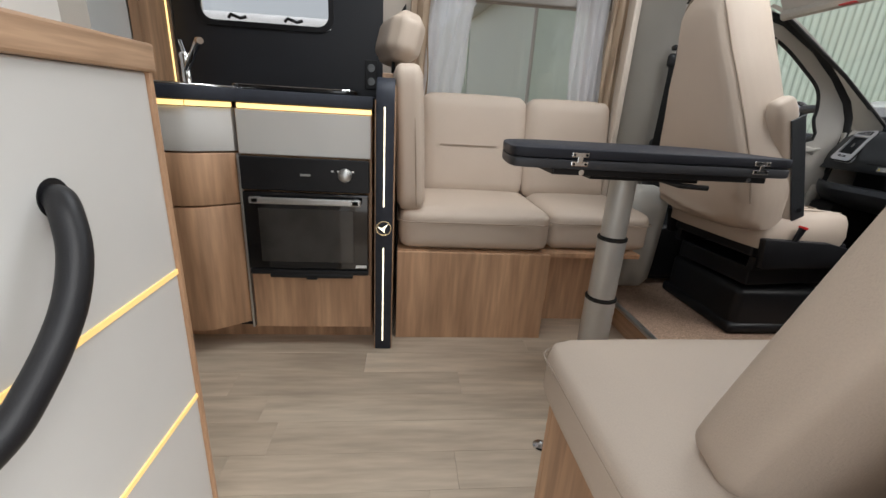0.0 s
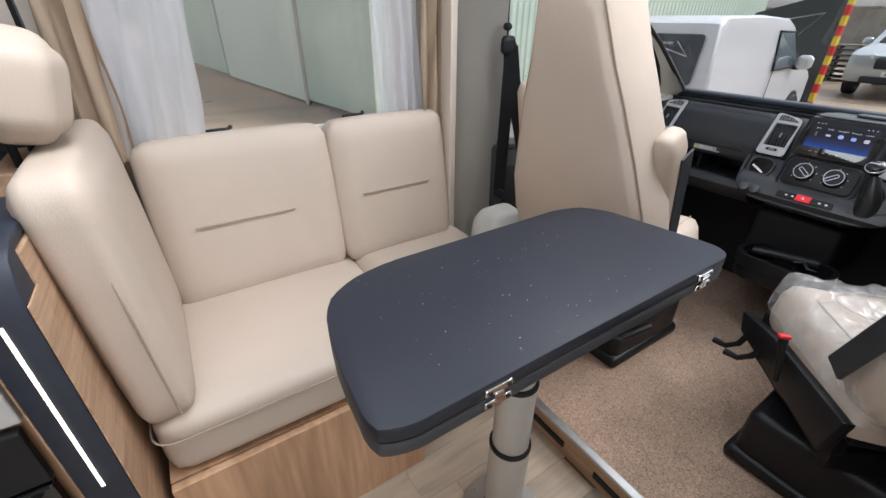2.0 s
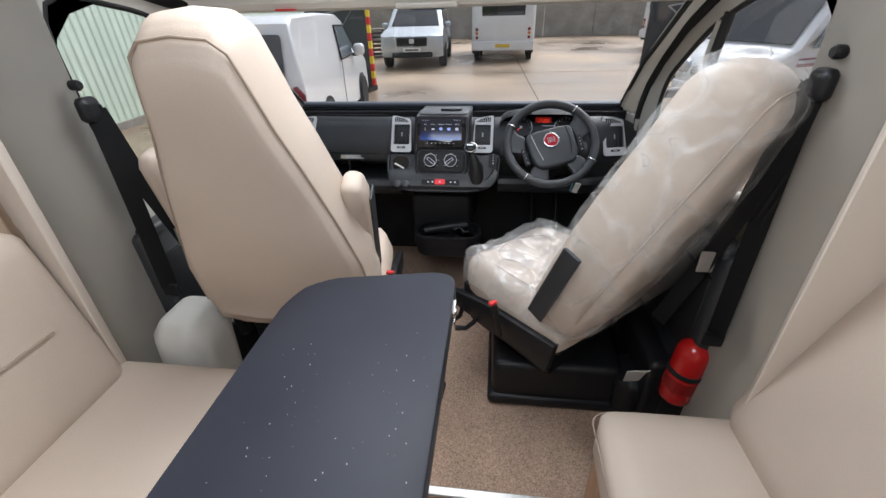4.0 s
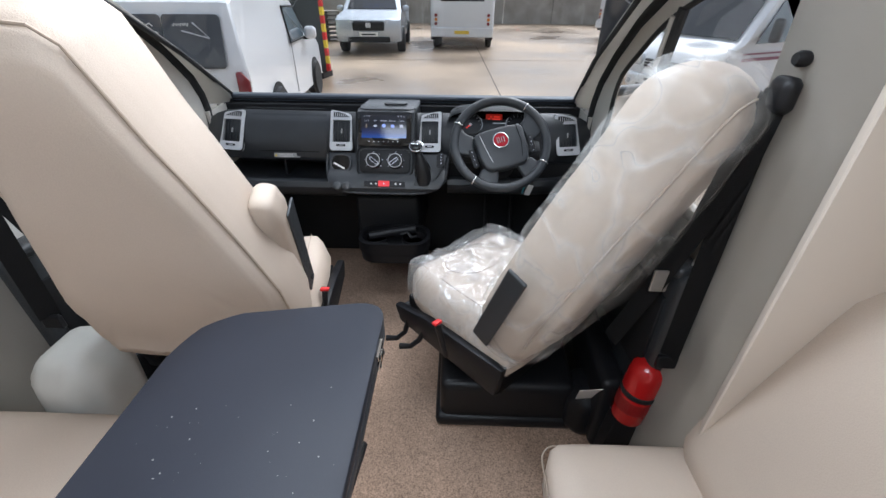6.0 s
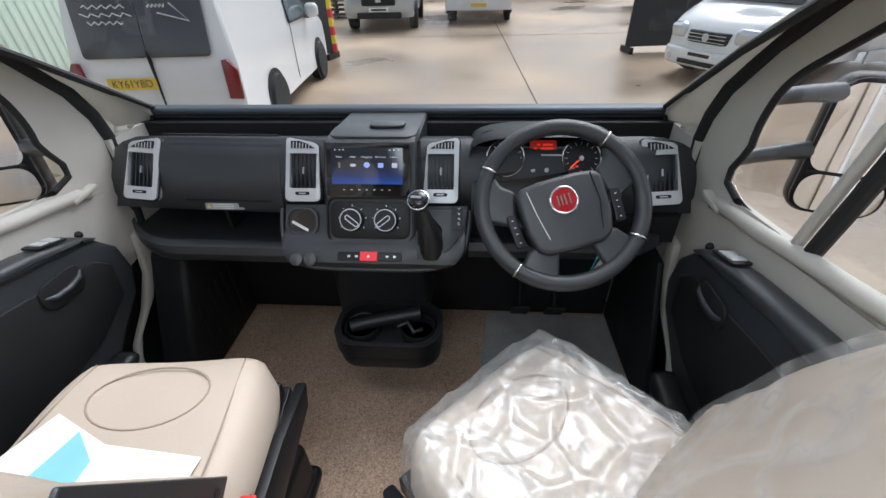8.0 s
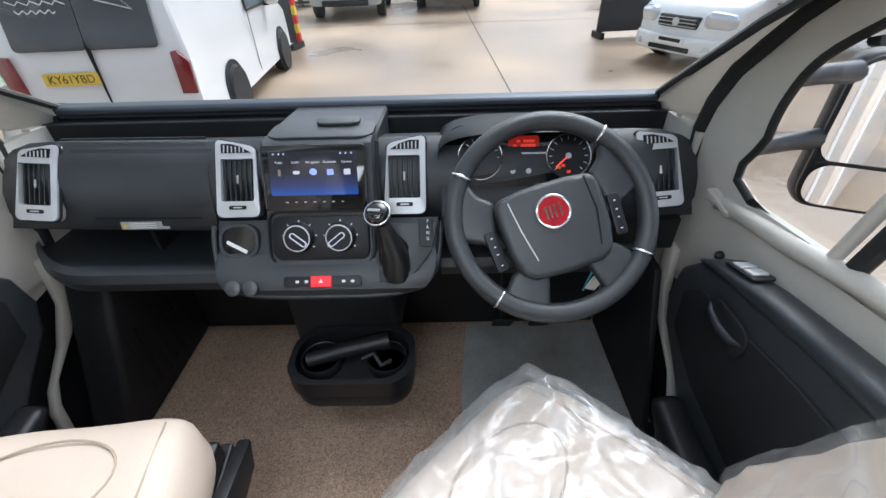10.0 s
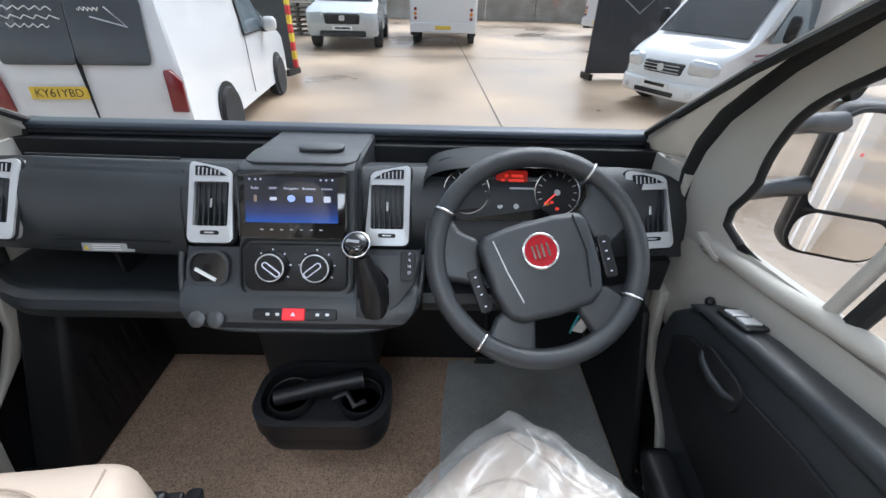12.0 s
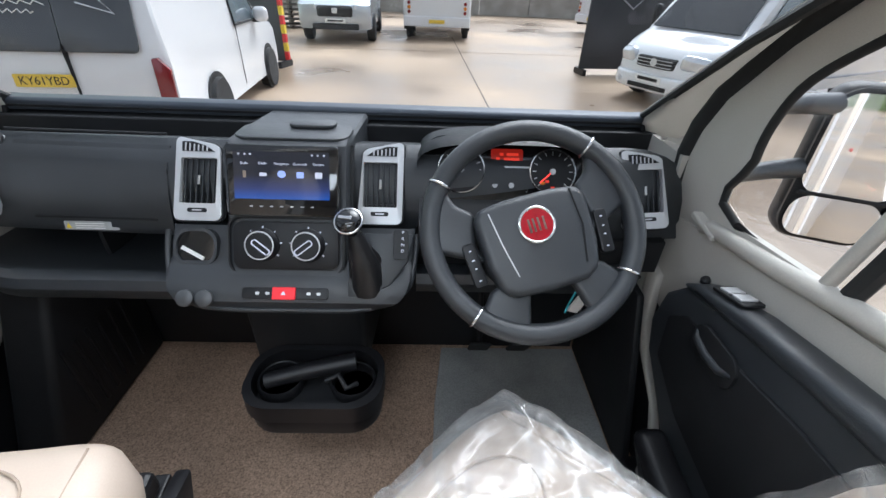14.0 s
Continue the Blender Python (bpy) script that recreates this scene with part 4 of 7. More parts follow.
part("led_strip", box(-0.905, -0.897, -1.195, -1.191, 0.958, 1.90), "led", corner, "warm glowing strip")
tall = thing("tall_cabinet", "tall white cabinet at the end of the kitchen", "cabinet")
part("body", box(-0.71, -0.16, -1.80, -1.242, 0.0, 1.94, 0.004), "white", tall)
part("door", box(-0.155, -0.14, -1.78, -1.26, 0.06, 1.90, 0.003), "white", tall)
part("base_board", box(-0.30, -0.135, -1.60, -1.262, 0.0, 0.055, 0.002), "oak", tall)

# low cabinet by the entrance with the grab handle
entry = thing("entrance_cabinet", "white cabinet with oak top by the entrance", "cabinet")
part("body", box(0.585, 1.045, -0.90, -0.503, 0.0, 0.955, 0.004), "white", entry)
part("oak_top", box(0.572, 1.046, -0.91, -0.494, 0.955, 0.992, 0.004), "oaktan", entry, "oak top board")
part("edge_strip", box(0.578, 0.587, -0.508, -0.498, 0.0, 0.955, 0.001), "oak", entry)
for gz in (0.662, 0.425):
    part("gold_inlay", box(0.588, 1.045, -0.5035, -0.5005, gz - 0.004, gz + 0.004), "gold", entry, "thin gold-toned line brightened by emission")
part("panel_above", box(0.66, 1.045, -0.91, -0.545, 0.992, 1.94), "white", entry)
part("grey_side", box(0.585, 0.66, -0.90, -0.56, 0.992, 1.94, 0.004), "taupe", entry)
grab = thing("grab_handle", "curved black plastic grab handle on the entrance cabinet", "grab handle")
part("bar", tube(rounded_path([(0.783, -0.502, 0.821), (0.79, -0.492, 0.821), (0.804, -0.478, 0.807), (0.821, -0.466, 0.775), (0.846, -0.46, 0.738), (0.874, -0.46, 0.706), (0.906, -0.46, 0.681), (0.936, -0.462, 0.661), (0.963, -0.475, 0.644), (0.965, -0.502, 0.625)]), 0.0145, 16), "black", grab, smooth=60)
part("end_plate", turned(lathe([(0.021, 0), (0.021, 0.003), (0.018, 0.005)], 20), pose(0.783, -0.502, 0.821, 90, 0, 0)), "black", grab, smooth=40)


# ---- lounge window, curtains, blind ----
wnd = thing("window_lounge", "side window with grey frame, catches and blind cassette", "window", kind="structure")
part("window_frame", frame_panel([(WL + 0.001, a, b) for a, b in rounded(0.86, 0.60, 0.05, 5, 0.37, 1.235)], [(WL + 0.001, a, b) for a, b in rounded(0.74, 0.52, 0.04, 5, 0.37, 1.235)], (0.022, 0, 0)), mat("pale_window_frame", (0.60, 0.58, 0.56), 0.5), wnd, smooth=40)
p = part("pane", box(WL - 0.03, WL - 0.024, -0.01, 0.75, 0.955, 1.51), "glass", wnd)
p.visible_shadow = False
for cy in (0.155, 0.565):
    part("catch", tube([(WL + 0.03, cy - 0.04, 0.995), (WL + 0.045, cy - 0.02, 1.0), (WL + 0.048, cy + 0.02, 1.0), (WL + 0.035, cy + 0.03, 1.005)], 0.006, 8), "black", wnd, "black window catch", smooth=60)
part("blind_cassette", box(WL + 0.02, WL + 0.075, -0.04, 0.80, 1.405, 1.46, 0.008), mat("grey_blind_cassette", (0.22, 0.20, 0.18), 0.4, metal=0.4), wnd)
part("curtain_rail", tube([(WL + 0.09, -0.10, 1.475), (WL + 0.09, 0.86, 1.475)], 0.009, 8), "alu", wnd)


def drape(y0, y1, z0, z1, x, folds, depth, name, label, material, lean=0.0):
    bm = bmesh.new()
    rows = []
    n, k = folds * 8, 16
    for j in range(k + 1):
        z = z1 + (z0 - z1) * j / k
        t = j / k
        row = []
        for i in range(n + 1):
            s = i / n
            y = y0 + (y1 - y0) * s + lean * t
            dx = depth * math.sin(s * folds * 2 * math.pi) * (0.6 + 0.5 * t) + 0.3 * depth * math.sin(s * 11 + t * 3)
            row.append(bm.verts.new((x + dx, y + 0.004 * math.sin(t * 9 + s * 20), z)))
        rows.append(row)
    for a, b in zip(rows, rows[1:]):
        for i in range(n):
            bm.faces.new((a[i], a[i + 1], b[i + 1], b[i]))
    return solo(part(name, bm, material, smooth=80), label, "curtain")


def sheer(name):
    m = bpy.data.materials.new(name)
    m.use_nodes = True
    nt = m.node_tree
    nt.nodes.remove(nt.nodes["Principled BSDF"])
    df = nt.nodes.new("ShaderNodeBsdfDiffuse")
    df.inputs[0].default_value = (0.82, 0.82, 0.84, 1)
    tl = nt.nodes.new("ShaderNodeBsdfTranslucent")
    tl.inputs[0].default_value = (0.82, 0.82, 0.85, 1)
    tr = nt.nodes.new("ShaderNodeBsdfTransparent")
    a = nt.nodes.new("ShaderNodeMixShader")
    a.inputs[0].default_value = 0.6
    b = nt.nodes.new("ShaderNodeMixShader")
    b.inputs[0].default_value = 0.28
    nt.links.new(df.outputs[0], a.inputs[1])
    nt.links.new(tl.outputs[0], a.inputs[2])
    nt.links.new(a.outputs[0], b.inputs[1])
    nt.links.new(tr.outputs[0], b.inputs[2])
    nt.links.new(b.outputs[0], nt.nodes["Material Output"].inputs["Surface"])
    return m


M["net"] = sheer("white_net_fabric")
drape(-0.03, 0.16, 0.96, 1.47, WL + 0.085, 4, 0.010, "net_curtain", "sheer white net curtain gathered beside the window", "net", -0.05)
drape(0.62, 0.78, 0.94, 1.47, WL + 0.085, 4, 0.010, "net_curtain", "sheer white net curtain gathered beside the window", "net", 0.02)
drape(-0.14, -0.05, 0.96, 1.47, WL + 0.10, 2, 0.014, "curtain", "taupe curtain tied beside the window", "curtain")
drape(0.79, 0.87, 0.93, 1.47, WL + 0.10, 2, 0.014, "curtain", "taupe curtain tied beside the window", "curtain")


# ---- cab seats ----
def grid_mesh(rows):
    bm = bmesh.new()
    vs = [[bm.verts.new(p) for p in r] for r in rows]
    for a, b in zip(vs, vs[1:]):
        for i in range(len(a) - 1):
            bm.faces.new((a[i], a[i + 1], b[i + 1], b[i]))
    return bm


def slab(outline, thick_f, thick_b, n_in=5):
    """A padded panel in the xz plane: outline of (x, z), swelling to +y and -y."""
    cx = sum(p[0] for p in outline) / len(outline)
    cz = sum(p[1] for p in outline) / len(outline)
    bm = bmesh.new()
    rings = []
    levels = [(0.0, 0.0)] + [(1 - math.cos(t * math.pi / 2 / n_in), math.sin(t * math.pi / 2 / n_in)) for t in range(1, n_in + 1)]
    for sgn, th in ((1, thick_f), (-1, thick_b)):
        prev = None
        for ins, h in levels:
            k = 1 - 0.22 * ins
            ring = [bm.verts.new((cx + (x - cx) * k, sgn * th * h, cz + (z - cz) * k)) for x, z in outline]
            if prev:
                for i in range(len(ring)):
                    j = (i + 1) % len(ring)
                    bm.faces.new((prev[i], prev[j], ring[j], ring[i]) if sgn > 0 else (prev[j], prev[i], ring[i], ring[j]))
            prev = ring
        mid = [bm.verts.new((cx + (v.co.x - cx) * 0.5, sgn * th * 1.02, cz + (v.co.z - cz) * 0.5)) for v in prev]
        for i in range(len(prev)):
            j = (i + 1) % len(prev)
            bm.faces.new((prev[i], prev[j], mid[j], mid[i]))
        bm.faces.new(mid)
    bmesh.ops.remove_doubles(bm, verts=bm.verts, dist=0.0004)
    return bm


BACK = [(-0.235, 0.0), (-0.245, 0.10), (-0.24, 0.25), (-0.205, 0.42), (-0.165, 0.58), (-0.135, 0.68), (-0.112, 0.78), (-0.096, 0.845), (-0.068, 0.872), (0.0, 0.88),
        (0.068, 0.872), (0.096, 0.845), (0.112, 0.78), (0.135, 0.68), (0.165, 0.58), (0.205, 0.42), (0.24, 0.25), (0.245, 0.10), (0.235, 0.0), (0.12, -0.03), (-0.12, -0.03)]


def cab_seat(name, label, x, y, yaw, recline, wrapped, tall=1.0, hinge=-0.235, low=1.0, high=1.0, thick=0.075):
    s = thing(name, label, "cab seat", (x, y, 0.10 if wrapped else 0.12), yaw)
    bx, by = (0.455, 1.425) if wrapped else (-0.425, 1.43)
    home = s.matrix_world.inverted()
    part("base_box", turned(prism([(bx - 0.225, by - 0.20), (bx + 0.225, by - 0.20), (bx + 0.23, by + 0.20), (bx - 0.23, by + 0.20)], 0.20, "z", 0.10, 0.03, 4), home), "black", s, "black plastic seat box", smooth=40)
    part("base_lip", turned(prism([(bx - 0.24, by - 0.215), (bx + 0.24, by - 0.215), (bx + 0.24, by + 0.215), (bx - 0.24, by + 0.215)], 0.05, "z", 0.10, 0.02, 3), home), "black", s, smooth=40)
    part("swivel_plate", box(-0.19, 0.19, -0.20, 0.20, 0.20, 0.275, 0.006), "black", s)
    part("slide_rail", box(-0.215, -0.185, -0.22, 0.24, 0.275, 0.33, 0.004), "black", s)
    part("slide_rail", box(0.185, 0.215, -0.22, 0.24, 0.275, 0.33, 0.004), "black", s)
    part("side_cover", prism([(-0.24, 0.30), (0.20, 0.30), (0.23, 0.36), (0.05, 0.40), (-0.26, 0.42)], 0.03, "x", 0.235, 0.008, 2), "black", s, smooth=40)
    part("side_cover", prism([(-0.24, 0.30), (0.20, 0.30), (0.23, 0.36), (0.05, 0.40), (-0.26, 0.42)], 0.03, "x", -0.265, 0.008, 2), "black", s, smooth=40)
    for lz, ly in ((0.26, 0.08), (0.24, 0.16)):
        part("lever", tube([(-0.255, ly, 0.33), (-0.268, ly + 0.01, lz + 0.03), (-0.29, ly + 0.03, lz), (-0.315, ly + 0.06, lz - 0.005)], [0.010, 0.009, 0.009, 0.011], 8), "black", s, smooth=60)
    # cushion with tapered front and raised sides
    rows = []
    nu, nv = 22, 20
    for j in range(nv + 1):
        v = j / nv * 2 - 1
        r = []
        for i in range(nu + 1):
            u = i / nu * 2 - 1
            a = abs(u) ** 3.2
            half = 0.245 * (1 - 0.10 * max(0, v) ** 2 - 0.12 * max(0, v) ** 8)
            py = v * 0.265 * (1 - (0.05 + 0.17 * max(0, v)) * abs(u) ** 4)
            edge_ = max(abs(u), abs(v)) ** 10
            pz = 0.505 + 0.022 * abs(u) ** 2 - 0.012 * (1 - u * u) - 0.10 * edge_ - 0.03 * max(0, v) ** 4
            pz += 0.006 * math.exp(-((u / 0.45) ** 2 + ((v - 0.35) / 0.35) ** 2)) * 2
            r.append((u * half, py, pz))
        rows.append(r)
    bm = grid_mesh(rows)
    edge_loop = [e for e in bm.edges if e.is_boundary]
    ext = bmesh.ops.extrude_edge_only(bm, edges=edge_loop)
    vs = [g for g in ext["geom"] if isinstance(g, bmesh.types.BMVert)]
    for v in vs:
        v.co.z = 0.375
        v.co.x *= 0.96
    part("seat", bm, "cream", s, "beige leather seat cushion", smooth=60)
    part("seat_pan", box(-0.21, 0.21, -0.24, 0.22, 0.33, 0.38, 0.01), "black", s)
    ov = [(0.115 * math.cos(a) * 1.05, 0.10 + 0.075 * math.sin(a), 0) for a in (2 * math.pi * k / 30 for k in range(30))]
    part("oval_seam", tube([(p[0], p[1], 0.5115 + 0.022 * (p[0] / 0.245) ** 2 - 0.012 * (1 - (p[0] / 0.245) ** 2) + 0.012 * math.exp(-((p[0] / 0.245 / 0.45) ** 2 + ((p[1] / 0.265 - 0.35) / 0.35) ** 2)) - 0.0065) for p in ov], 0.0022, 6, closed=True), "seam", s, "oval stitched seam")
    for sg in (-1, 1):
        part("side_seam", tube([(sg * 0.19, -0.22, 0.5125), (sg * 0.185, 0.0, 0.5125), (sg * 0.165, 0.19, 0.500)], 0.002, 6), "seam", s)
    shape = [(x * (low + (high - low) * min(1, max(0, z / 0.88))), z * tall) for x, z in BACK]
    back = slab(shape, thick, thick)
    bmesh.ops.subdivide_edges(back, edges=back.edges, cuts=2, use_grid_fill=True)
    for v in back.verts:
        low = max(0.0, 1 - v.co.z / 0.34)
        v.co.y += low * 0.020 * noise.noise(Vector((v.co.x * 3, 5.0, v.co.z * 30 + 4 * v.co.x))) + 0.005 * noise.noise(v.co * 6)
    m = Matrix.Translation((0, hinge, 0.455)) @ Matrix.Rotation(radians(recline), 4, "X")
    part("backrest", turned(back, m), "cream", s, "tall tapered beige leather backrest", smooth=70)
    oz = sum(z for x_, z in shape) / len(shape)
    loop = [m @ Vector((x_ * 0.945, -0.727 * thick, oz + (z - oz) * 0.945)) for x_, z in shape if z > 0.03]
    part("piping", tube(loop, 0.0028, 6), "seam", s, "stitched seam")
    # raised armrest beside the back, on the side towards the aisle
    sg = 1 if not wrapped else -1
    if not wrapped:
        am = Matrix.Translation((0.175, -0.09, 0.43)) @ Matrix.Rotation(radians(6.5), 4, "Y") @ Matrix.Rotation(radians(27.5), 4, "X")
        part("armrest", turned(cushion(0.072, 0.095, 0.52, 0.034, 0.003, 10), am @ pose(0, 0.0, 0.02)), "cream", s, "raised beige armrest", smooth=70)
        part("armrest_plate", turned(box(0.037, 0.044, -0.005, 0.05, 0.06, 0.47, 0.003), am), "dash", s, "dark grey hinge cover")
        part("armrest_bolt", turned(lathe([(0.009, 0), (0.009, 0.003)], 12), am @ pose(0.044, 0.026, 0.10, 0, 90, 0)), "black", s)
        part("armrest", turned(cushion(0.06, 0.08, 0.26, 0.028, 0.003, 8), m @ pose(-0.285, 0.065, 0.26, -2, 0, 0)), "cream", s, smooth=70)
    else:
        part("armrest_plate", turned(box(-0.290, -0.279, 0.0, 0.056, 0.05, 0.32, 0.004), m), "dash", s, "dark grey hinge cover")
    # buckle
    bx_, by_ = (0.25, -0.10) if not wrapped else (-0.285, -0.03)
    bk = part("buckle_stalk", tube([(bx_, by_ - 0.03, 0.34), (bx_ * 1.02, by_ - 0.01, 0.42), (bx_ * 1.03, by_, 0.46)], [0.010, 0.013, 0.016], 10, flat=0.6), "black", s, "black belt buckle", smooth=60)
    part("buckle_button", turned(box(-0.014, 0.014, -0.009, 0.009, 0.0, 0.010, 0.003), pose(bx_ * 1.03, by_, 0.458, -12, 0, 0)), "redplastic", bk, "red release button")
    if wrapped:
        # loose clear film over backrest and cushion
        film = [(x * 1.05, z * 1.025 + 0.004) for x, z in shape if z > -0.01]
        fb = slab(film, thick + 0.010, thick + 0.022, 4)
        bmesh.ops.subdivide_edges(fb, edges=fb.edges, cuts=2, use_grid_fill=True)
        for v in fb.verts:
            n = noise.noise(v.co * 7) * 0.009 + noise.noise(v.co * 19 + Vector((3, 1, 7))) * 0.004
            v.co += Vector((v.co.x, v.co.y * 3, 0)).normalized() * n if Vector((v.co.x, v.co.y, 0)).length > 1e-4 else Vector((0, n, 0))
            # the loose bag sags behind, towards its open hem
            if v.co.y < 0:
                v.co.y -= 0.045 * max(0.0, math.sin(min(1.0, max(0.0, (v.co.z + 0.05) / 0.75)) * math.pi)) * max(0.0, min(1.0, 0.5 + v.co.x * 3))
        part("back_film", turned(fb, m), "backfilm", s, "crinkled clear plastic film on the backrest", smooth=60)
        r2 = []
        for j in range(85):
            v = j / 84 * 2 - 1
            r = []
            for i in range(85):
                u = i / 84 * 2 - 1
                half = 0.255 * (1 - 0.10 * max(0, v) ** 2 - 0.10 * max(0, v) ** 8)
                e = max(abs(u), abs(v)) ** 12
                p = Vector((u * half, v * 0.276 * (1 - (0.04 + 0.16 * max(0, v)) * abs(u) ** 4), 0.517 + 0.022 * u * u - 0.012 * (1 - u * u) - 0.115 * e - 0.03 * max(0, v) ** 4 + 0.012 * math.exp(-((u / 0.45) ** 2 + ((v - 0.35) / 0.35) ** 2))))
                near = noise.voronoi(Vector((p.x * 9, p.y * 9, 0.3)) + 0.35 * noise.noise_vector(p * 8))[0]
                p.z += 0.011 * max(0, 1 - (near[1] - near[0]) * 3.4) + 0.004 * noise.noise(p * 24) + 0.004 + 0.016 * max(0, v) ** 2 * (1 - e)
                r.append(p)
            r2.append(r)
        part("seat_film", grid_mesh(r2), "film", s, "crinkled clear plastic film on the cushion", smooth=60)
    return s


cab_seat("passenger_seat", "beige leather passenger seat with raised armrests", -0.411, 1.425, 6, 14.6, False, 0.976, -0.247, 1.06, 0.97, 0.11)
cab_seat("driver_seat", "beige leather driver seat wrapped in clear plastic film", 0.41, 1.46, 44.5, 20.7, True, 0.885, -0.20, 1.04, 1.14, 0.098)


# ---- dashboard ----
dash = thing("dashboard", "charcoal plastic dashboard with silver vents and open shelf", "dashboard")


def along_x(profile_at, xs):
    """A body whose yz profile changes along x."""
    bm = bmesh.new()
    rings = [[bm.verts.new((x, y, z)) for y, z in profile_at(x)] for x in xs]
    for a, b in zip(rings, rings[1:]):
        n = len(a)
        for i in range(n):
            bm.faces.new((a[i], a[(i + 1) % n], b[(i + 1) % n], b[i]))
    bm.faces.new(rings[0])
    bm.faces.new(rings[-1][::-1])
    return bm


def end_drop(x, at=0.71, full=0.86):
    t = max(0.0, (abs(x) - at) / (full - at))
    return t * t


def upper(x):
    e = end_drop(x)
    y = 0.03 * (x / 0.8) ** 2
    return [(2.42, 0.85), (2.30, 0.855), (2.235, 0.918 - 0.04 * e), (2.14 + y, 0.944 - 0.05 * e), (2.10 + y + 0.03 * e, 0.925 - 0.05 * e), (2.072 + y + 0.04 * e, 0.885 - 0.03 * e), (2.052 + y + 0.04 * e, 0.83), (2.045 + y + 0.03 * e, 0.775), (2.055 + y, 0.75), (2.42, 0.75)]


xs = [-0.86 + 1.72 * i / 32 for i in range(33)]
part("upper_body", along_x(upper, xs), "dash", dash, smooth=40)


def lower(x):
    e = end_drop(x, 0.62, 0.86)
    return [(2.42, 0.66), (2.14, 0.662), (2.03 + 0.10 * e, 0.672), (1.995 + 0.14 * e, 0.690), (1.972 + 0.15 * e, 0.685), (1.962 + 0.16 * e, 0.665), (1.972 + 0.16 * e, 0.635), (2.02 + 0.13 * e, 0.60), (2.16, 0.56), (2.42, 0.54)]


part("shelf", along_x(lower, [-0.855 + 0.625 * i / 14 for i in range(15)]), "dash", dash, "open passenger shelf with rounded lip", smooth=40)
part("shelf", along_x(lambda x: [(y + 0.03, z + 0.01) for y, z in lower(x)], [0.23 + 0.625 * i / 14 for i in range(15)]), "dash", dash, "lower dash on the driver side", smooth=40)
part("shelf_back", box(-0.81, -0.23, 2.28, 2.30, 0.655, 0.755), "dashdark", dash)
part("shelf_divider", box(-0.52, -0.51, 2.10, 2.28, 0.655, 0.755), "dashdark", dash)
part("shelf_divider", box(-0.40, -0.33, 2.16, 2.28, 0.70, 0.755, 0.01), "dashdark", dash)
part("shelf_end", box(0.23, 0.81, 2.06, 2.30, 0.67, 0.755), "dashdark", dash)
part("footwell", box(-0.80, 0.80, 2.36, 2.43, 0.10, 0.60), "dashdark", dash, "dark footwell lining")
part("footwell", prism([(1.86, 0.10), (2.08, 0.58), (2.36, 0.60), (2.36, 0.10)], 0.125, "x", -0.825, 0.02, 3), "dashdark", dash, "dark wheel arch lining", smooth=40)
part("footwell", prism([(1.86, 0.10), (2.08, 0.58), (2.36, 0.60), (2.36, 0.10)], 0.022, "x", 0.803, 0.008, 2), "dashdark", dash, smooth=40)
for k in range(6):
    part("ramp_rib", box(-0.702, -0.694, 2.02 + 0.045 * k, 2.034 + 0.045 * k, 0.16, 0.40, 0.003), "black", dash)
# glovebox lid
gb = part("glovebox_lid", along_x(lambda x: [(2.115 + 0.03 * (x / 0.8) ** 2, 0.936), (2.075 + 0.03 * (x / 0.8) ** 2, 0.895), (2.052 + 0.03 * (x / 0.8) ** 2, 0.84), (2.036 + 0.03 * (x / 0.8) ** 2, 0.775), (2.045 + 0.03 * (x / 0.8) ** 2, 0.757), (2.10, 0.757), (2.14, 0.92)], [-0.632 + 0.335 * i / 10 for i in range(11)]), "dash", dash, "glovebox lid", smooth=50)
part("lid_groove", along_x(lambda x: [(2.0335 + 0.03 * (x / 0.8) ** 2 + 0.0060, 0.797), (2.0335 + 0.03 * (x / 0.8) ** 2 + 0.0055, 0.793), (2.05, 0.793), (2.05, 0.797)], [-0.59 + 0.26 * i / 6 for i in range(7)]), "dashdark", gb)
part("sticker", turned(prism(rounded(0.115, 0.019, 0.002, 2), 0.0012, "z", 0), pose(-0.475, 2.0465, 0.777, 76, 0, 0)), mat("silver_sticker", (0.35, 0.36, 0.36), 0.5, vary=0.1, scale=60), gb, "grey warning sticker")
part("sticker_mark", turned(prism([(-0.006, -0.006), (0.006, -0.006), (-0.001, 0.006)], 0.0006, "z", 0), pose(-0.523, 2.0450, 0.777, 76, 0, 0)), "yellow", gb)
for bz in (-0.005, 0, 0.005):
    part("sticker_line", turned(prism(rounded(0.062, 0.0016, 0.0005, 1), 0.0006, "z", 0), pose(-0.478, 2.0450 + bz * 0.24, 0.777 + bz, 76, 0, 0)), "paper", gb)
part("top_seam", tube([(-0.66, 2.155, 0.9515), (-0.45, 2.146, 0.9525), (-0.31, 2.140, 0.9535)], 0.003, 6), "dashdark", dash)


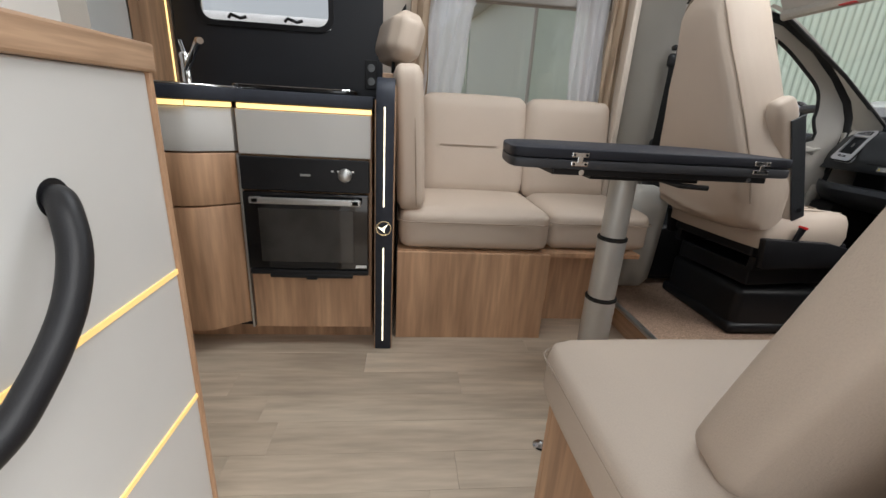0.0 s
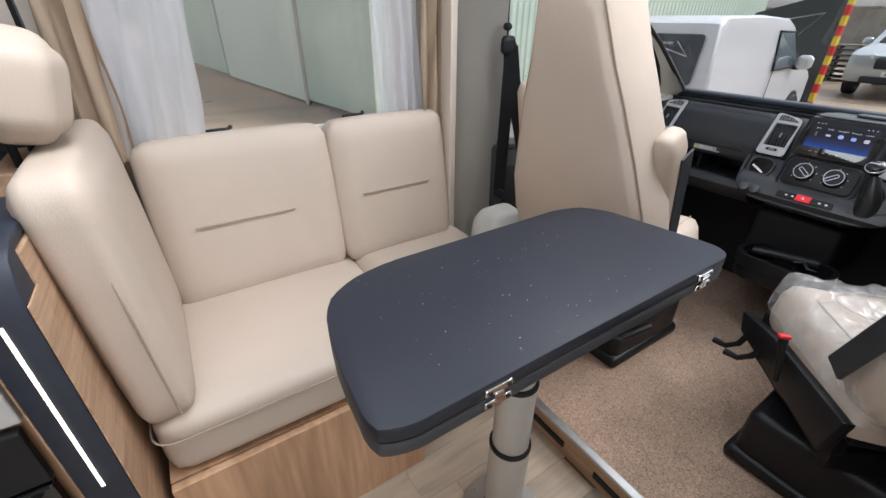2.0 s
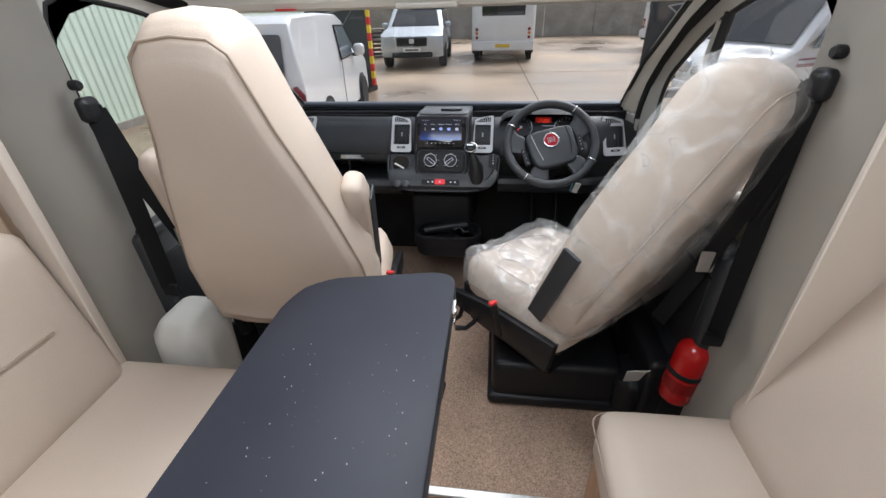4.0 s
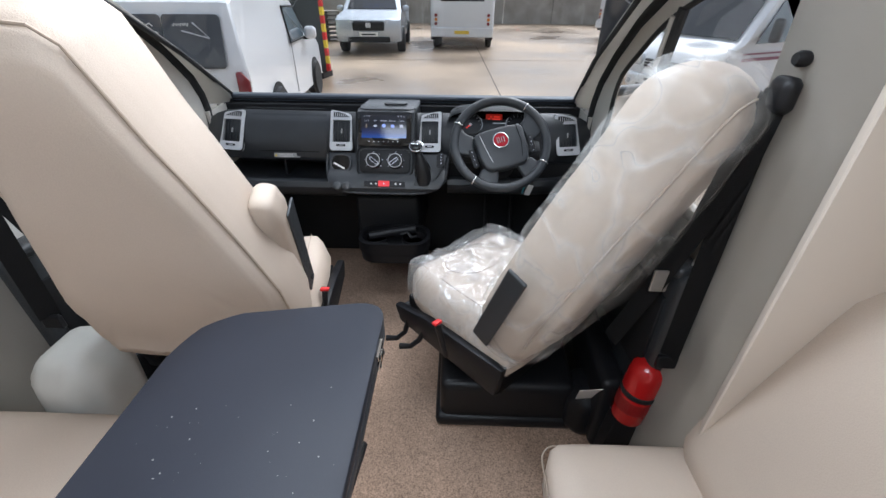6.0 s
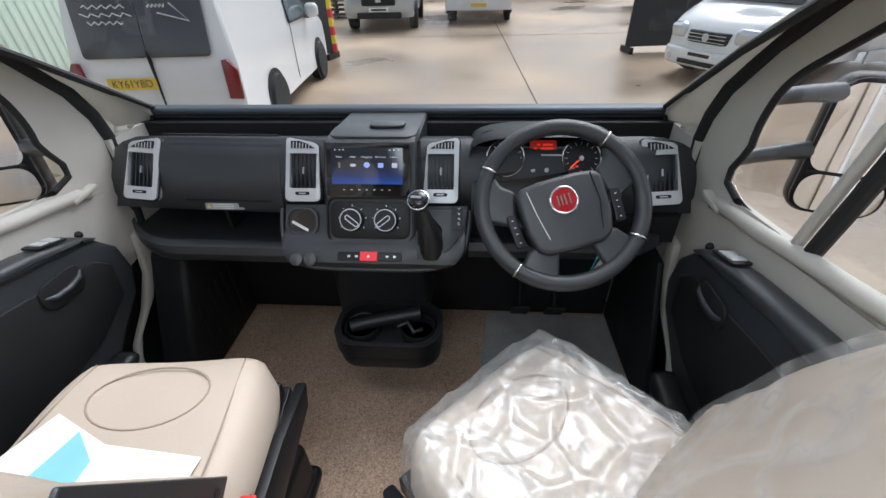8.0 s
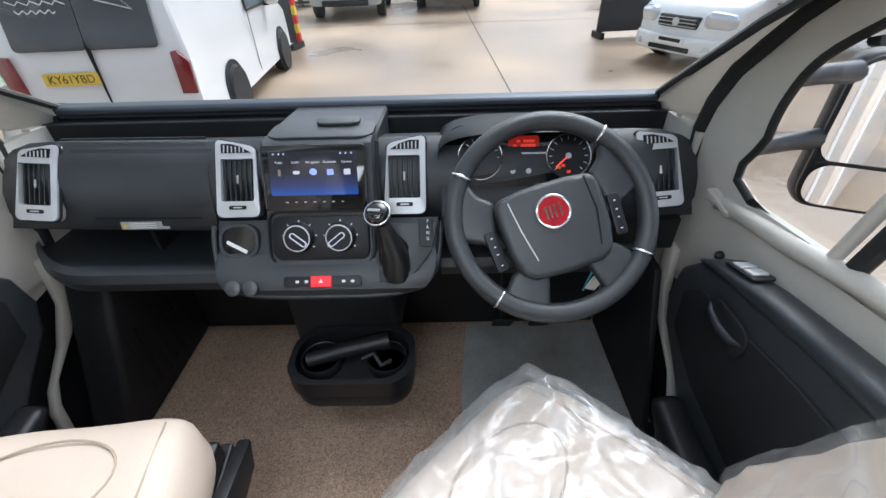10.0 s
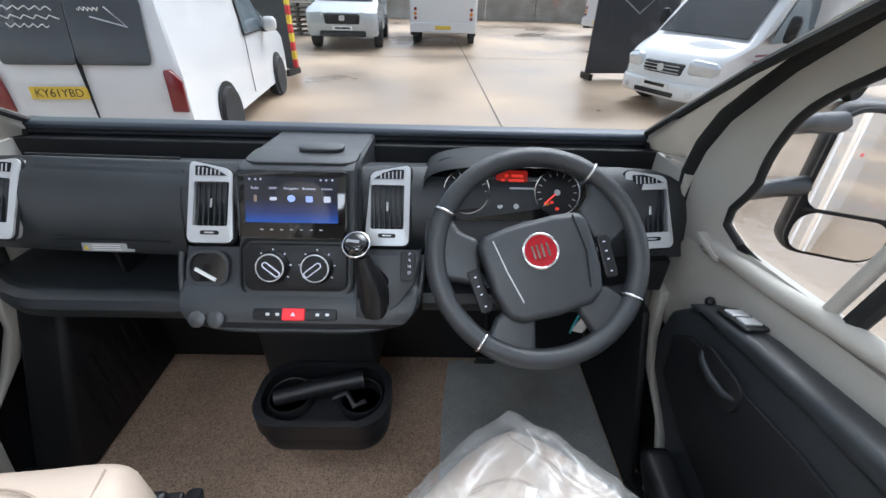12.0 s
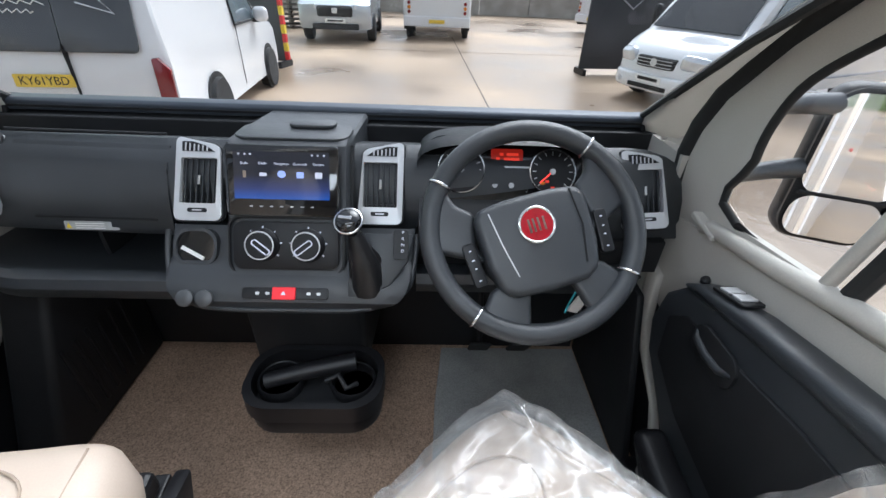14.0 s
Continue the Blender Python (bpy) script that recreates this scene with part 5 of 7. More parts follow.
def vent(name, xc, yc, zc, a, w, h, skew, parent, rot=0.0):
    """An upright vent in a silver surround, with a small slotted demister on top."""
    m = pose(xc, yc, zc, a, 0, 0) @ pose(0, 0, 0, 0, 0, rot)
    sg = 1 if skew >= 0 else -1
    out = []
    for x, y in rounded(w, h, 0.014, 5):
        k = max(0.0, (y / h - 0.18) / 0.32)
        out.append((x * (1 - 0.10 * k) + sg * w * 0.07 * k, y - h * 0.05 * k * (1 - sg * 2 * x / w)))
    ins = rounded(w * 0.76, h * 0.54, 0.004, 5, 0, -h * 0.03)
    v = part(name, turned(frame_panel([(x, y, 0.010) for x, y in out], [(x, y, 0.013) for x, y in ins], (0, 0, -0.022)), m), "silver", parent, "silver vent surround", smooth=40)
    part("surround_edge", turned(tube([(x * 1.015, y * 1.008, 0.002) for x, y in out], 0.0035, 6, closed=True), m), "dashdark", v)
    part("recess", turned(box(-w * 0.39, w * 0.39, -h * 0.31, h * 0.25, -0.016, -0.008), m), "black", v)
    for k in range(6):
        x = -w * 0.36 + w * 0.72 * (k + 0.5) / 6
        part("vane", turned(box(x - 0.0014, x + 0.0014, -h * 0.29, h * 0.23, -0.008, 0.008, 0.0006, 1), m), "dash", v)
    for k in range(5):
        y = -h * 0.25 + h * 0.44 * k / 4
        part("cross_vane", turned(box(-w * 0.37, w * 0.37, y - 0.001, y + 0.001, -0.008, -0.002), m), "dash", v)
    part("vane_slider", turned(box(-0.0028, 0.0028, -0.014, 0.006, 0.006, 0.012, 0.0012), m), "alu", v, "bright slider")
    part("dial_slot", turned(prism(rounded(w * 0.40, h * 0.05, h * 0.02, 4, 0, -h * 0.38), 0.003, "z", 0.0105), m), "black", v)
    part("dial_mark", turned(box(-w * 0.10, w * 0.10, -h * 0.388, -h * 0.372, 0.0135, 0.0142), m), "silver", v)
    slot = [(-0.32, 0.315), (0.36, 0.315), (0.37, 0.43), (0.14, 0.43), (-0.12, 0.385)]
    if sg < 0:
        slot = [(-x, y) for x, y in slot[::-1]]
    part("top_slot", turned(prism([(w * x, h * y) for x, y in slot], 0.003, "z", 0.0105), m), "black", v)
    for k in range(6):
        x = sg * w * (-0.16 + 0.09 * k)
        part("top_rib", turned(box(x - 0.0012, x + 0.0012, h * 0.318, h * (0.375 + 0.008 * k), 0.012, 0.0148), m), "silver", v)
    return v


vent("centre_vent", -0.226, 2.075, 0.880, 54, 0.098, 0.178, -0.12, dash)
vent("centre_vent", 0.152, 2.075, 0.880, 54, 0.094, 0.178, 0.12, dash)
vent("side_vent", -0.712, 2.095, 0.872, 58, 0.10, 0.180, 0.10, dash, -4)
vent("side_vent", 0.742, 2.105, 0.868, 58, 0.10, 0.180, -0.10, dash, 4)
for sx in (-1, 1):
    part("end_slot", box(sx * 0.862 - 0.004, sx * 0.862 + 0.004, 2.12, 2.15, 0.80, 0.87, 0.003), "black", dash)

# centre stack
CEN = [(2.16, 0.966), (2.085, 0.969), (2.068, 0.962), (2.040, 0.915), (1.998, 0.822), (1.962, 0.752), (1.934, 0.732), (1.913, 0.712), (1.902, 0.693), (1.910, 0.665), (1.96, 0.635), (2.2, 0.56), (2.42, 0.56), (2.42, 0.95)]
part("console_tower", along_x(lambda x: [(y + (0.018 if abs(x + 0.032) > 0.118 else 0.0), z - (0.008 if abs(x + 0.032) > 0.118 else 0)) for y, z in CEN], [-0.156, -0.150, -0.1492, -0.032, 0.0852, 0.086, 0.092]), "dash", dash, "centre console tower", smooth=30)
def stack_y(z):
    for (y1, z1), (y0, z0) in zip(CEN[2:], CEN[3:10]):
        if z0 <= z <= z1:
            return y0 + (y1 - y0) * (z - z0) / (z1 - z0)
    return 2.03


bm = bmesh.new()
rows = []
for i in range(17):
    z = 0.802 - 0.134 * i / 16
    k = math.sqrt(max(0.0, 1 - (max(0.0, 0.742 - z) / 0.075) ** 2))
    xl, xr = -0.19 - 0.088 * k - 0.05 * max(0, z - 0.742), 0.125 + 0.10 * k + 0.10 * max(0, z - 0.742)
    y = stack_y(z) - 0.003 + 0.45 * max(0.0, z - 0.728)
    row_v = [bm.verts.new((xl, y + 0.12, z)), bm.verts.new((xl, y + 0.012, z)), bm.verts.new((xl + 0.004, y + 0.003, z))]
    row_v += [bm.verts.new((xl + 0.012 + (xr - xl - 0.024) * j / 12, y, z)) for j in range(13)]
    row_v += [bm.verts.new((xr - 0.004, y + 0.003, z)), bm.verts.new((xr, y + 0.012, z)), bm.verts.new((xr, y + 0.12, z))]
    rows.append(row_v)
for dy, dz in ((0.012, -0.006), (0.13, -0.03)):
    rows.append([bm.verts.new((q.co.x, max(q.co.y, rows[16][8].co.y + dy), q.co.z + dz)) for q in rows[16]])
for a, b in zip(rows, rows[1:]):
    for i in range(len(a) - 1):
        bm.faces.new((a[i], a[i + 1], b[i + 1], b[i]))
part("centre_console", bm, "dash", dash, "flared lower console", smooth=40)
part("stack_cap", joined(prism(rounded(0.235, 0.10, 0.03, 5, -0.03, 2.13), 0.010, "z", 0.963, 0.003), prism(rounded(0.10, 0.05, 0.02, 5, 0.0, 2.165), 0.010, "z", 0.972, 0.004)), "dash", dash, "raised tray on the console", smooth=40)
# joints either side of the console tower
for jx in (-0.158, 0.094):
    part("tower_joint", tube([(jx, y + 0.022, z - 0.006) for y, z in CEN[2:6]], 0.005, 6), "dashdark", dash)
part("console_edge", tube(rounded_path([(-0.281, 2.0, 0.800), (-0.280, 1.965, 0.745), (-0.262, 1.93, 0.703), (-0.20, 1.908, 0.672), (-0.03, 1.905, 0.668), (0.135, 1.908, 0.672), (0.21, 1.93, 0.703), (0.227, 1.965, 0.745), (0.232, 2.0, 0.800)]), 0.006, 8), "dash", dash, "raised rim of the console", smooth=60)
# radio
SCR = pose(-0.0345, 2.0235, 0.9055, 65.8, 0, 0)
radio = thing("radio", "touch screen radio showing a blue menu", "radio")
part("bezel", turned(prism(rounded(0.222, 0.139, 0.008, 4, 0, -0.002), 0.014, "z", -0.004, 0.003), SCR), "blackgloss", radio, smooth=40)


def screen_mat():
    m = bpy.data.materials.new("lit_blue_screen")
    m.use_nodes = True
    nt = m.node_tree
    b = nt.nodes["Principled BSDF"]
    tc = nt.nodes.new("ShaderNodeTexCoord")
    sp = nt.nodes.new("ShaderNodeSeparateXYZ")
    nt.links.new(tc.outputs["Generated"], sp.inputs[0])
    cr = nt.nodes.new("ShaderNodeValToRGB")
    cr.color_ramp.elements[0].color = (0.015, 0.075, 0.34, 1)
    cr.color_ramp.elements[1].color = (0.012, 0.014, 0.022, 1)
    cr.color_ramp.elements[1].position = 0.5
    mid = cr.color_ramp.elements.new(0.22)
    mid.color = (0.022, 0.034, 0.12, 1)
    nt.links.new(sp.outputs["Y"], cr.inputs[0])
    b.inputs["Base Color"].default_value = (0.01, 0.01, 0.012, 1)
    b.inputs["Roughness"].default_value = 0.08
    nt.links.new(cr.outputs[0], b.inputs["Emission Color"])
    b.inputs["Emission Strength"].default_value = 0.6
    return m


scr = prism(rounded(0.186, 0.092, 0.002, 2), 0.001, "z", 0)
ob = part("screen", scr, screen_mat(), radio, "glowing blue menu screen")
ob.matrix_basis = SCR @ pose(0.0, 0.008, 0.0102)
M["icon"] = mat("lit_white_icon", (0.45, 0.45, 0.5), 0.5, glow=((0.75, 0.78, 0.95), 0.22))
M["iconblue"] = mat("lit_blue_icon", (0.3, 0.4, 0.8), 0.5, glow=((0.35, 0.42, 0.95), 0.3))
for k, word in enumerate(("Radio", "DAB+", "Navigation", "Bluetooth", "Camera")):
    x = -0.072 + 0.036 * k
    text(word, 0.0068, "icon", radio, SCR @ pose(x, 0.031, 0.0114), name="menu_word")
    if k in (0, 1):
        part("icon", turned(prism(rounded(0.014 if k else 0.006, 0.007 if k else 0.014, 0.002, 3, x, 0.010), 0.0008, "z", 0.0112), SCR), "icon" if k else "seam", radio)
    elif k == 2:
        part("icon", turned(prism([(x + 0.008 * math.cos(a), 0.011 + 0.007 * math.sin(a)) for a in (2 * math.pi * j / 20 for j in range(20))], 0.0008, "z", 0.0112), SCR), "iconblue", radio)
    else:
        part("icon", turned(prism(rounded(0.014, 0.012, 0.002, 3, x, 0.010), 0.0008, "z", 0.0112), SCR), "icon" if k == 4 else "iconblue", radio)
for x in (-0.082, -0.070, -0.060, 0.060, 0.071, 0.083):
    part("status_icon", turned(box(x - 0.0016, x + 0.0016, 0.047, 0.0502, 0.0112, 0.0118), SCR), "icon", radio)
for k in range(7):
    x = -0.062 + 0.020 * k
    part("soft_key", turned(box(x - 0.003, x + 0.003, -0.0535, -0.0515, 0.0102, 0.0108), SCR), "silver", radio)
# heater panel with two dials
HV = pose(-0.0325, 1.971, 0.7835, 62.6, 0, 0)
part("stack_seam", turned(tube([(x, y, 0.0015) for x, y in rounded(0.232, 0.118, 0.026, 6)], 0.0035, 6, closed=True), HV), "dashdark", dash, "dark joint round the heater panel")
hv = part("heater_panel", turned(prism(rounded(0.212, 0.098, 0.02, 5), 0.008, "z", 0.000, 0.002), HV), "black", dash, "gloss black heater panel", smooth=40)
for dx in (-0.0455, 0.0455):
    d = part("heater_dial", turned(lathe([(0.034, 0), (0.034, 0.008), (0.030, 0.012), (0.028, 0.021), (0.025, 0.024)], 32), HV @ pose(dx, 0.002, 0.007)), "black", hv, smooth=40)
    part("dial_ring", turned(tube([(0.0275 * math.cos(a), 0.0275 * math.sin(a), 0.0290) for a in (2 * math.pi * j / 32 for j in range(32))], 0.0016, 6, closed=True), HV @ pose(dx, 0.002, 0)), "silver", d, "silver ring")
    rot = -38 if dx < 0 else 218
    part("dial_pointer", turned(frame_panel([(x, y, 0.0315) for x, y in rounded(0.042, 0.013, 0.006, 4, 0.005, 0)], [(x, y, 0.0315) for x, y in rounded(0.038, 0.009, 0.004, 4, 0.005, 0)], (0, 0, 0.0025)), HV @ pose(dx, 0.002, 0, 0, 0, rot)), "icon", d)
    for j in range(7):
        a = radians(215 - 250 * j / 6)
        part("tick", turned(box(-0.0022, 0.0022, -0.0012, 0.0012, 0.0085, 0.0092), HV @ pose(dx + 0.036 * math.cos(a), 0.002 + 0.036 * math.sin(a), 0, 0, 0, math.degrees(a))), "icon", hv)
# hazard switch row
HZ = pose(-0.030, 1.9085, 0.7085, 48, 0, 0)
row_ = part("switch_strip", turned(prism(rounded(0.172, 0.024, 0.006, 4), 0.006, "z", -0.002, 0.0015), HZ), "black", dash, smooth=40)
part("hazard_button", turned(box(-0.025, 0.021, -0.0125, 0.0125, 0.002, 0.008, 0.002), HZ), "redbutton", row_, "red hazard button")
part("hazard_mark", turned(prism([(-0.007, -0.003), (0.003, -0.003), (-0.002, 0.005)], 0.0005, "z", 0.0082), HZ), "icon", row_)
for x in (-0.055, -0.035, 0.047, 0.067):
    part("switch_mark", turned(prism(rounded(0.008, 0.006, 0.002, 3, x, 0), 0.0006, "z", 0.0042), HZ), "silver", row_)
part("switch_gap", turned(box(0.0495, 0.0505, -0.012, 0.012, 0.003, 0.0045), HZ), "dashdark", row_)
# left pocket with card and two sockets
PK = pose(-0.222, 1.982, 0.769, 58, 0, 0)
pk = part("pocket_surround", turned(frame_panel([(x, y, 0.010) for x, y in rounded(0.088, 0.078, 0.030, 6)], [(x, y, 0.010) for x, y in rounded(0.076, 0.066, 0.027, 6)], (0, 0, -0.03)), PK), "dash", dash, "open oval pocket", smooth=50)
# flat black plate near the rim stands in for the pocket's shaded depth
part("pocket_dark_plate", turned(prism(rounded(0.078, 0.068, 0.027, 6), 0.004, "z", 0.001), PK), "blackgloss", pk)
part("card", turned(box(-0.028, 0.022, -0.010, -0.003, 0.003, 0.009), PK @ pose(0, -0.008, 0, 0, 0, -28)), "paper", pk, "folded white card")
for dx in (-0.022, 0.016):
    part("power_socket", turned(lathe([(0.017, 0), (0.017, 0.008), (0.012, 0.011)], 20), pose(-0.204 + dx, 1.900, 0.700, 52, 0, 0)), mat("grey_socket_cap", (0.055, 0.058, 0.062), 0.4), pk, "grey socket cap", smooth=40)

# gear selector
gear = thing("gear_selector", "automatic gear selector with chrome knob and leather boot", "gear lever")
part("plate", turned(prism([(-0.055, 0.055), (0.075, 0.055), (0.065, 0.0), (0.03, -0.05), (-0.02, -0.075), (-0.055, -0.075)], 0.006, "z", 0.0, 0.002), pose(0.150, 1.955, 0.762, 52, 0, 0)), "dash", gear, smooth=30)
part("boot", tube([(0.132, 1.935, 0.705), (0.132, 1.935, 0.755), (0.122, 1.940, 0.795), (0.112, 1.946, 0.830)], [0.036, 0.030, 0.022, 0.015], 14), "bootleather", gear, "creased black boot", smooth=40)
for k in range(7):
    a = k * 0.9
    part("boot_fold", tube([(0.135 + 0.036 * math.cos(a), 1.952 + 0.036 * math.sin(a), 0.72), (0.126 + 0.026 * math.cos(a + 0.3), 1.945 + 0.026 * math.sin(a + 0.3), 0.775), (0.114 + 0.012 * math.cos(a), 1.946 + 0.012 * math.sin(a), 0.818)], [0.009, 0.007, 0.004], 8), "bootleather", gear, smooth=60)
part("stem", tube([(0.114, 1.946, 0.80), (0.106, 1.944, 0.845)], 0.010, 12), "black", gear)
part("knob", turned(lathe([(0.010, -0.020), (0.020, -0.012), (0.026, 0.004), (0.026, 0.012), (0.020, 0.020), (0.008, 0.023)], 24), pose(0.105, 1.944, 0.855, 35, 0, -8)), "blackgloss", gear, smooth=50)
part("knob_ring", turned(tube([(0.0255 * math.cos(a), 0.0255 * math.sin(a), 0.009) for a in (2 * math.pi * j / 28 for j in range(28))], 0.0035, 8, closed=True), pose(0.105, 1.944, 0.855, 35, 0, -8)), "chrome", gear, "chrome ring", smooth=60)
part("knob_bar", turned(box(-0.016, 0.010, -0.003, 0.003, 0.021, 0.026, 0.001), pose(0.105, 1.944, 0.855, 35, 0, -8)), "chrome", gear)
ind = part("indicator", turned(prism(rounded(0.030, 0.062, 0.006, 4), 0.003, "z", 0.006, 0.001), pose(0.200, 1.972, 0.790, 52, 0, 0)), "black", gear, "shift pattern panel")
for k, c in enumerate("PRND"):
    text(c, 0.009, "icon", ind, pose(0.204, 1.9635 + 0.0085 * (2 - k), 0.7955 + 0.0085 * (2 - k) * 1.15, 52, 0, 0), name="letter")

# instrument cluster and hood
cl = thing("instrument_cluster", "instrument cluster with lit red display under a hood", "instruments")
bm = bmesh.new()
rows = []
for i in range(21):
    t = i / 20
    a = math.pi * t
    cx, w, h = 0.428, 0.200, 0.066
    c = math.cos(a)
    px = cx - w * math.copysign(abs(c) ** 0.75, c)
    pz = 0.905 + h * math.sin(a) ** 0.6
    rows.append([bm.verts.new((px, 2.092 + 0.01 * abs(c), pz - 0.004)), bm.verts.new((px, 2.080 + 0.01 * abs(c), pz)), bm.verts.new((px, 2.10, pz + 0.008)), bm.verts.new((px * 0.99 + 0.005, 2.20, pz + 0.003)), bm.verts.new((px * 0.98 + 0.01, 2.29, 0.90 + 0.045 * math.sin(a)))])
for a, b in zip(rows, rows[1:]):
    for i in range(4):
        bm.faces.new((a[i], a[i + 1], b[i + 1], b[i]))
bmesh.ops.solidify(bm, geom=bm.faces[:], thickness=0.006)
part("hood", bm, "dash", cl, "curved instrument hood", smooth=50)
part("hood_front", along_x(lambda x: [(2.05, 0.76), (2.00, 0.775), (1.99, 0.80), (2.005, 0.835), (2.06, 0.855), (2.10, 0.78)], [0.235 + 0.38 * i / 10 for i in range(11)]), "dashdark", cl, "steering column cowl", smooth=50)
CL = pose(0.424, 2.100, 0.906, 56, 0, 0)
part("face", turned(prism(rounded(0.372, 0.15, 0.05, 6), 0.006, "z", -0.006), CL), "blackgloss", cl)
for dx, r in ((-0.100, 0.050), (0.100, 0.050)):
    g = part("gauge", turned(lathe([(r, 0), (r, 0.004), (r - 0.004, 0.005)], 32), CL @ pose(dx, 0, 0)), "black", cl, smooth=30)
    part("gauge_ring", turned(tube([(r * math.cos(a), r * math.sin(a), 0.006) for a in (2 * math.pi * j / 36 for j in range(36))], 0.0022, 6, closed=True), CL @ pose(dx, 0, 0)), "chrome", g, "chrome ring")
    for j in range(13):
        a = radians(225 - 270 * j / 12)
        part("tick", turned(box(-0.004, 0.004, -0.0007, 0.0007, 0.0052, 0.0058), CL @ pose(dx + (r - 0.010) * math.cos(a), (r - 0.010) * math.sin(a), 0, 0, 0, math.degrees(a))), "silver", g)
    part("needle", turned(box(-0.004, r - 0.012, -0.0012, 0.0012, 0.0065, 0.0075), CL @ pose(dx, 0, 0, 0, 0, 222)), mat("lit_red_needle", (0.6, 0.03, 0.03), 0.5, glow=((1.0, 0.06, 0.04), 1.0)), g)
    part("needle_hub", turned(lathe([(0.007, 0), (0.006, 0.004)], 14), CL @ pose(dx, 0, 0.005)), "silver", g)
M["redlit"] = mat("red_lit_display", (0.3, 0.01, 0.01), 0.5, glow=((0.9, 0.05, 0.02), 0.35))
part("display", turned(prism(rounded(0.070, 0.036, 0.004, 3, 0, 0.030), 0.001, "z", 0.0005), CL), mat("dark_red_display", (0.05, 0.005, 0.004), 0.3, glow=((0.30, 0.012, 0.006), 0.35)), cl)
for j, (x, y, w) in enumerate(((0.012, 0.036, 0.026), (-0.012, 0.036, 0.008), (0.010, 0.026, 0.034), (-0.02, 0.026, 0.008))):
    part("display_bar", turned(box(x - w / 2, x + w / 2, y - 0.003, y + 0.003, 0.0016, 0.0022), CL), "redlit", cl)
for dx in (-0.026, 0.010):
    part("small_gauge", turned(lathe([(0.006, 0), (0.006, 0.005)], 14), CL @ pose(dx, -0.032, 0)), "silver", cl)
for dx, dy, mm in ((-0.105, -0.030, "redlit"), (0.078, -0.026, "amber"), (0.100, -0.036, "redlit"), (0.088, -0.022, "redlit")):
    part("warning_lamp", turned(box(dx - 0.004, dx + 0.004, dy - 0.003, dy + 0.003, 0.0062, 0.0068), CL), mm, cl)
part("ledge", turned(box(-0.05, 0.05, 0.006, 0.010, 0.0005, 0.004), CL), "silver", cl)

# ---- steering wheel ----
SW = Matrix.Translation((0.434, 1.833, 0.898)) @ Matrix.Rotation(radians(49.2), 4, "X") @ Matrix.Rotation(radians(16.5), 4, "Z")
wheel = thing("steering_wheel", "black four-spoke steering wheel with chrome clips and round red badge", "steering wheel")
R = 0.172
RIM = SW @ pose(0.0007, 0.0155, 0)
part("rim", turned(tube([(R * math.cos(a), R * math.sin(a), 0) for a in (2 * math.pi * k / 72 for k in range(72))], 0.0175, 14, closed=True), RIM), "dash", wheel, "grained black rim", smooth=80)
for a0 in (139.5, 40.5, -40.5, -139.5):
    a = radians(a0)
    up, sg = a0 > 0, (1 if math.cos(a) > 0 else -1)
    a1, a2 = (radians(42), radians(2)) if up else (radians(-43), radians(-72))
    ring = [(sg * R * math.cos(a1 + (a2 - a1) * k / 4), R * math.sin(a1 + (a2 - a1) * k / 4)) for k in range(5)]
    hub = [(sg * 0.088, -0.035), (sg * 0.10, 0.0), (sg * 0.088, 0.052), (sg * 0.115, 0.072)] if up else [(sg * 0.030, -0.085), (sg * 0.072, -0.070), (sg * 0.098, -0.082)]
    part("spoke", turned(prism(ring + hub, 0.024, "z", -0.018, 0.010, 4), RIM), "dash", wheel, smooth=50)
    c = Vector((R * math.cos(a), R * math.sin(a), 0))
    part("chrome_clip", turned(tube([c + 0.0186 * (Vector((math.cos(a), math.sin(a), 0)) * math.cos(t) + Vector((0, 0, 1)) * math.sin(t)) for t in (2 * math.pi * k / 20 for k in range(20))], 0.0023, 6, closed=True), RIM), "chrome", wheel, "chrome clip", smooth=60)
pad = [(-0.095, 0.050), (-0.085, 0.066), (-0.04, 0.072), (0.04, 0.072), (0.085, 0.066), (0.095, 0.050), (0.092, -0.03), (0.082, -0.072), (0.060, -0.086), (0.0, -0.090), (-0.060, -0.086), (-0.082, -0.072), (-0.092, -0.03)]
part("airbag_pad", turned(prism(pad, 0.045, "z", -0.020, 0.012, 4), SW), "dash", wheel, "airbag cover", smooth=50)
part("pad_seam", turned(tube([(-0.070, 0.055, 0.0248), (-0.062, 0.0, 0.0255), (-0.050, -0.055, 0.0248)], 0.0012, 6), SW), "silver", wheel)
part("pad_seam", turned(tube([(0.070, 0.062, 0.0248), (0.074, 0.0, 0.0255), (0.062, -0.060, 0.0248)], 0.0018, 6), SW), "dashdark", wheel)
part("hub_back", turned(lathe([(0.07, -0.06), (0.08, -0.02), (0.06, 0.0)], 20), SW), "black", wheel)
bd = part("badge", turned(lathe([(0.029, 0.0), (0.029, 0.004), (0.026, 0.006)], 32), SW @ pose(0.0, 0.018, 0.024)), mat("red_badge_enamel", (0.36, 0.008, 0.018), 0.2, vary=0.15, scale=90, coat=0.6), wheel, "round red badge", smooth=30)
part("badge_ring", turned(tube([(0.0285 * math.cos(a), 0.0285 * math.sin(a), 0.0045) for a in (2 * math.pi * k / 32 for k in range(32))], 0.0026, 8, closed=True), SW @ pose(0.0, 0.018, 0.024)), "chrome", bd, smooth=60)
for k, x in enumerate((-0.0125, -0.005, 0.003, 0.012)):
    part("badge_bar", turned(box(x - 0.0016, x + 0.0016, -0.011, 0.011, 0.0058, 0.0072), SW @ pose(0.0, 0.018, 0.024)), "chrome", bd)
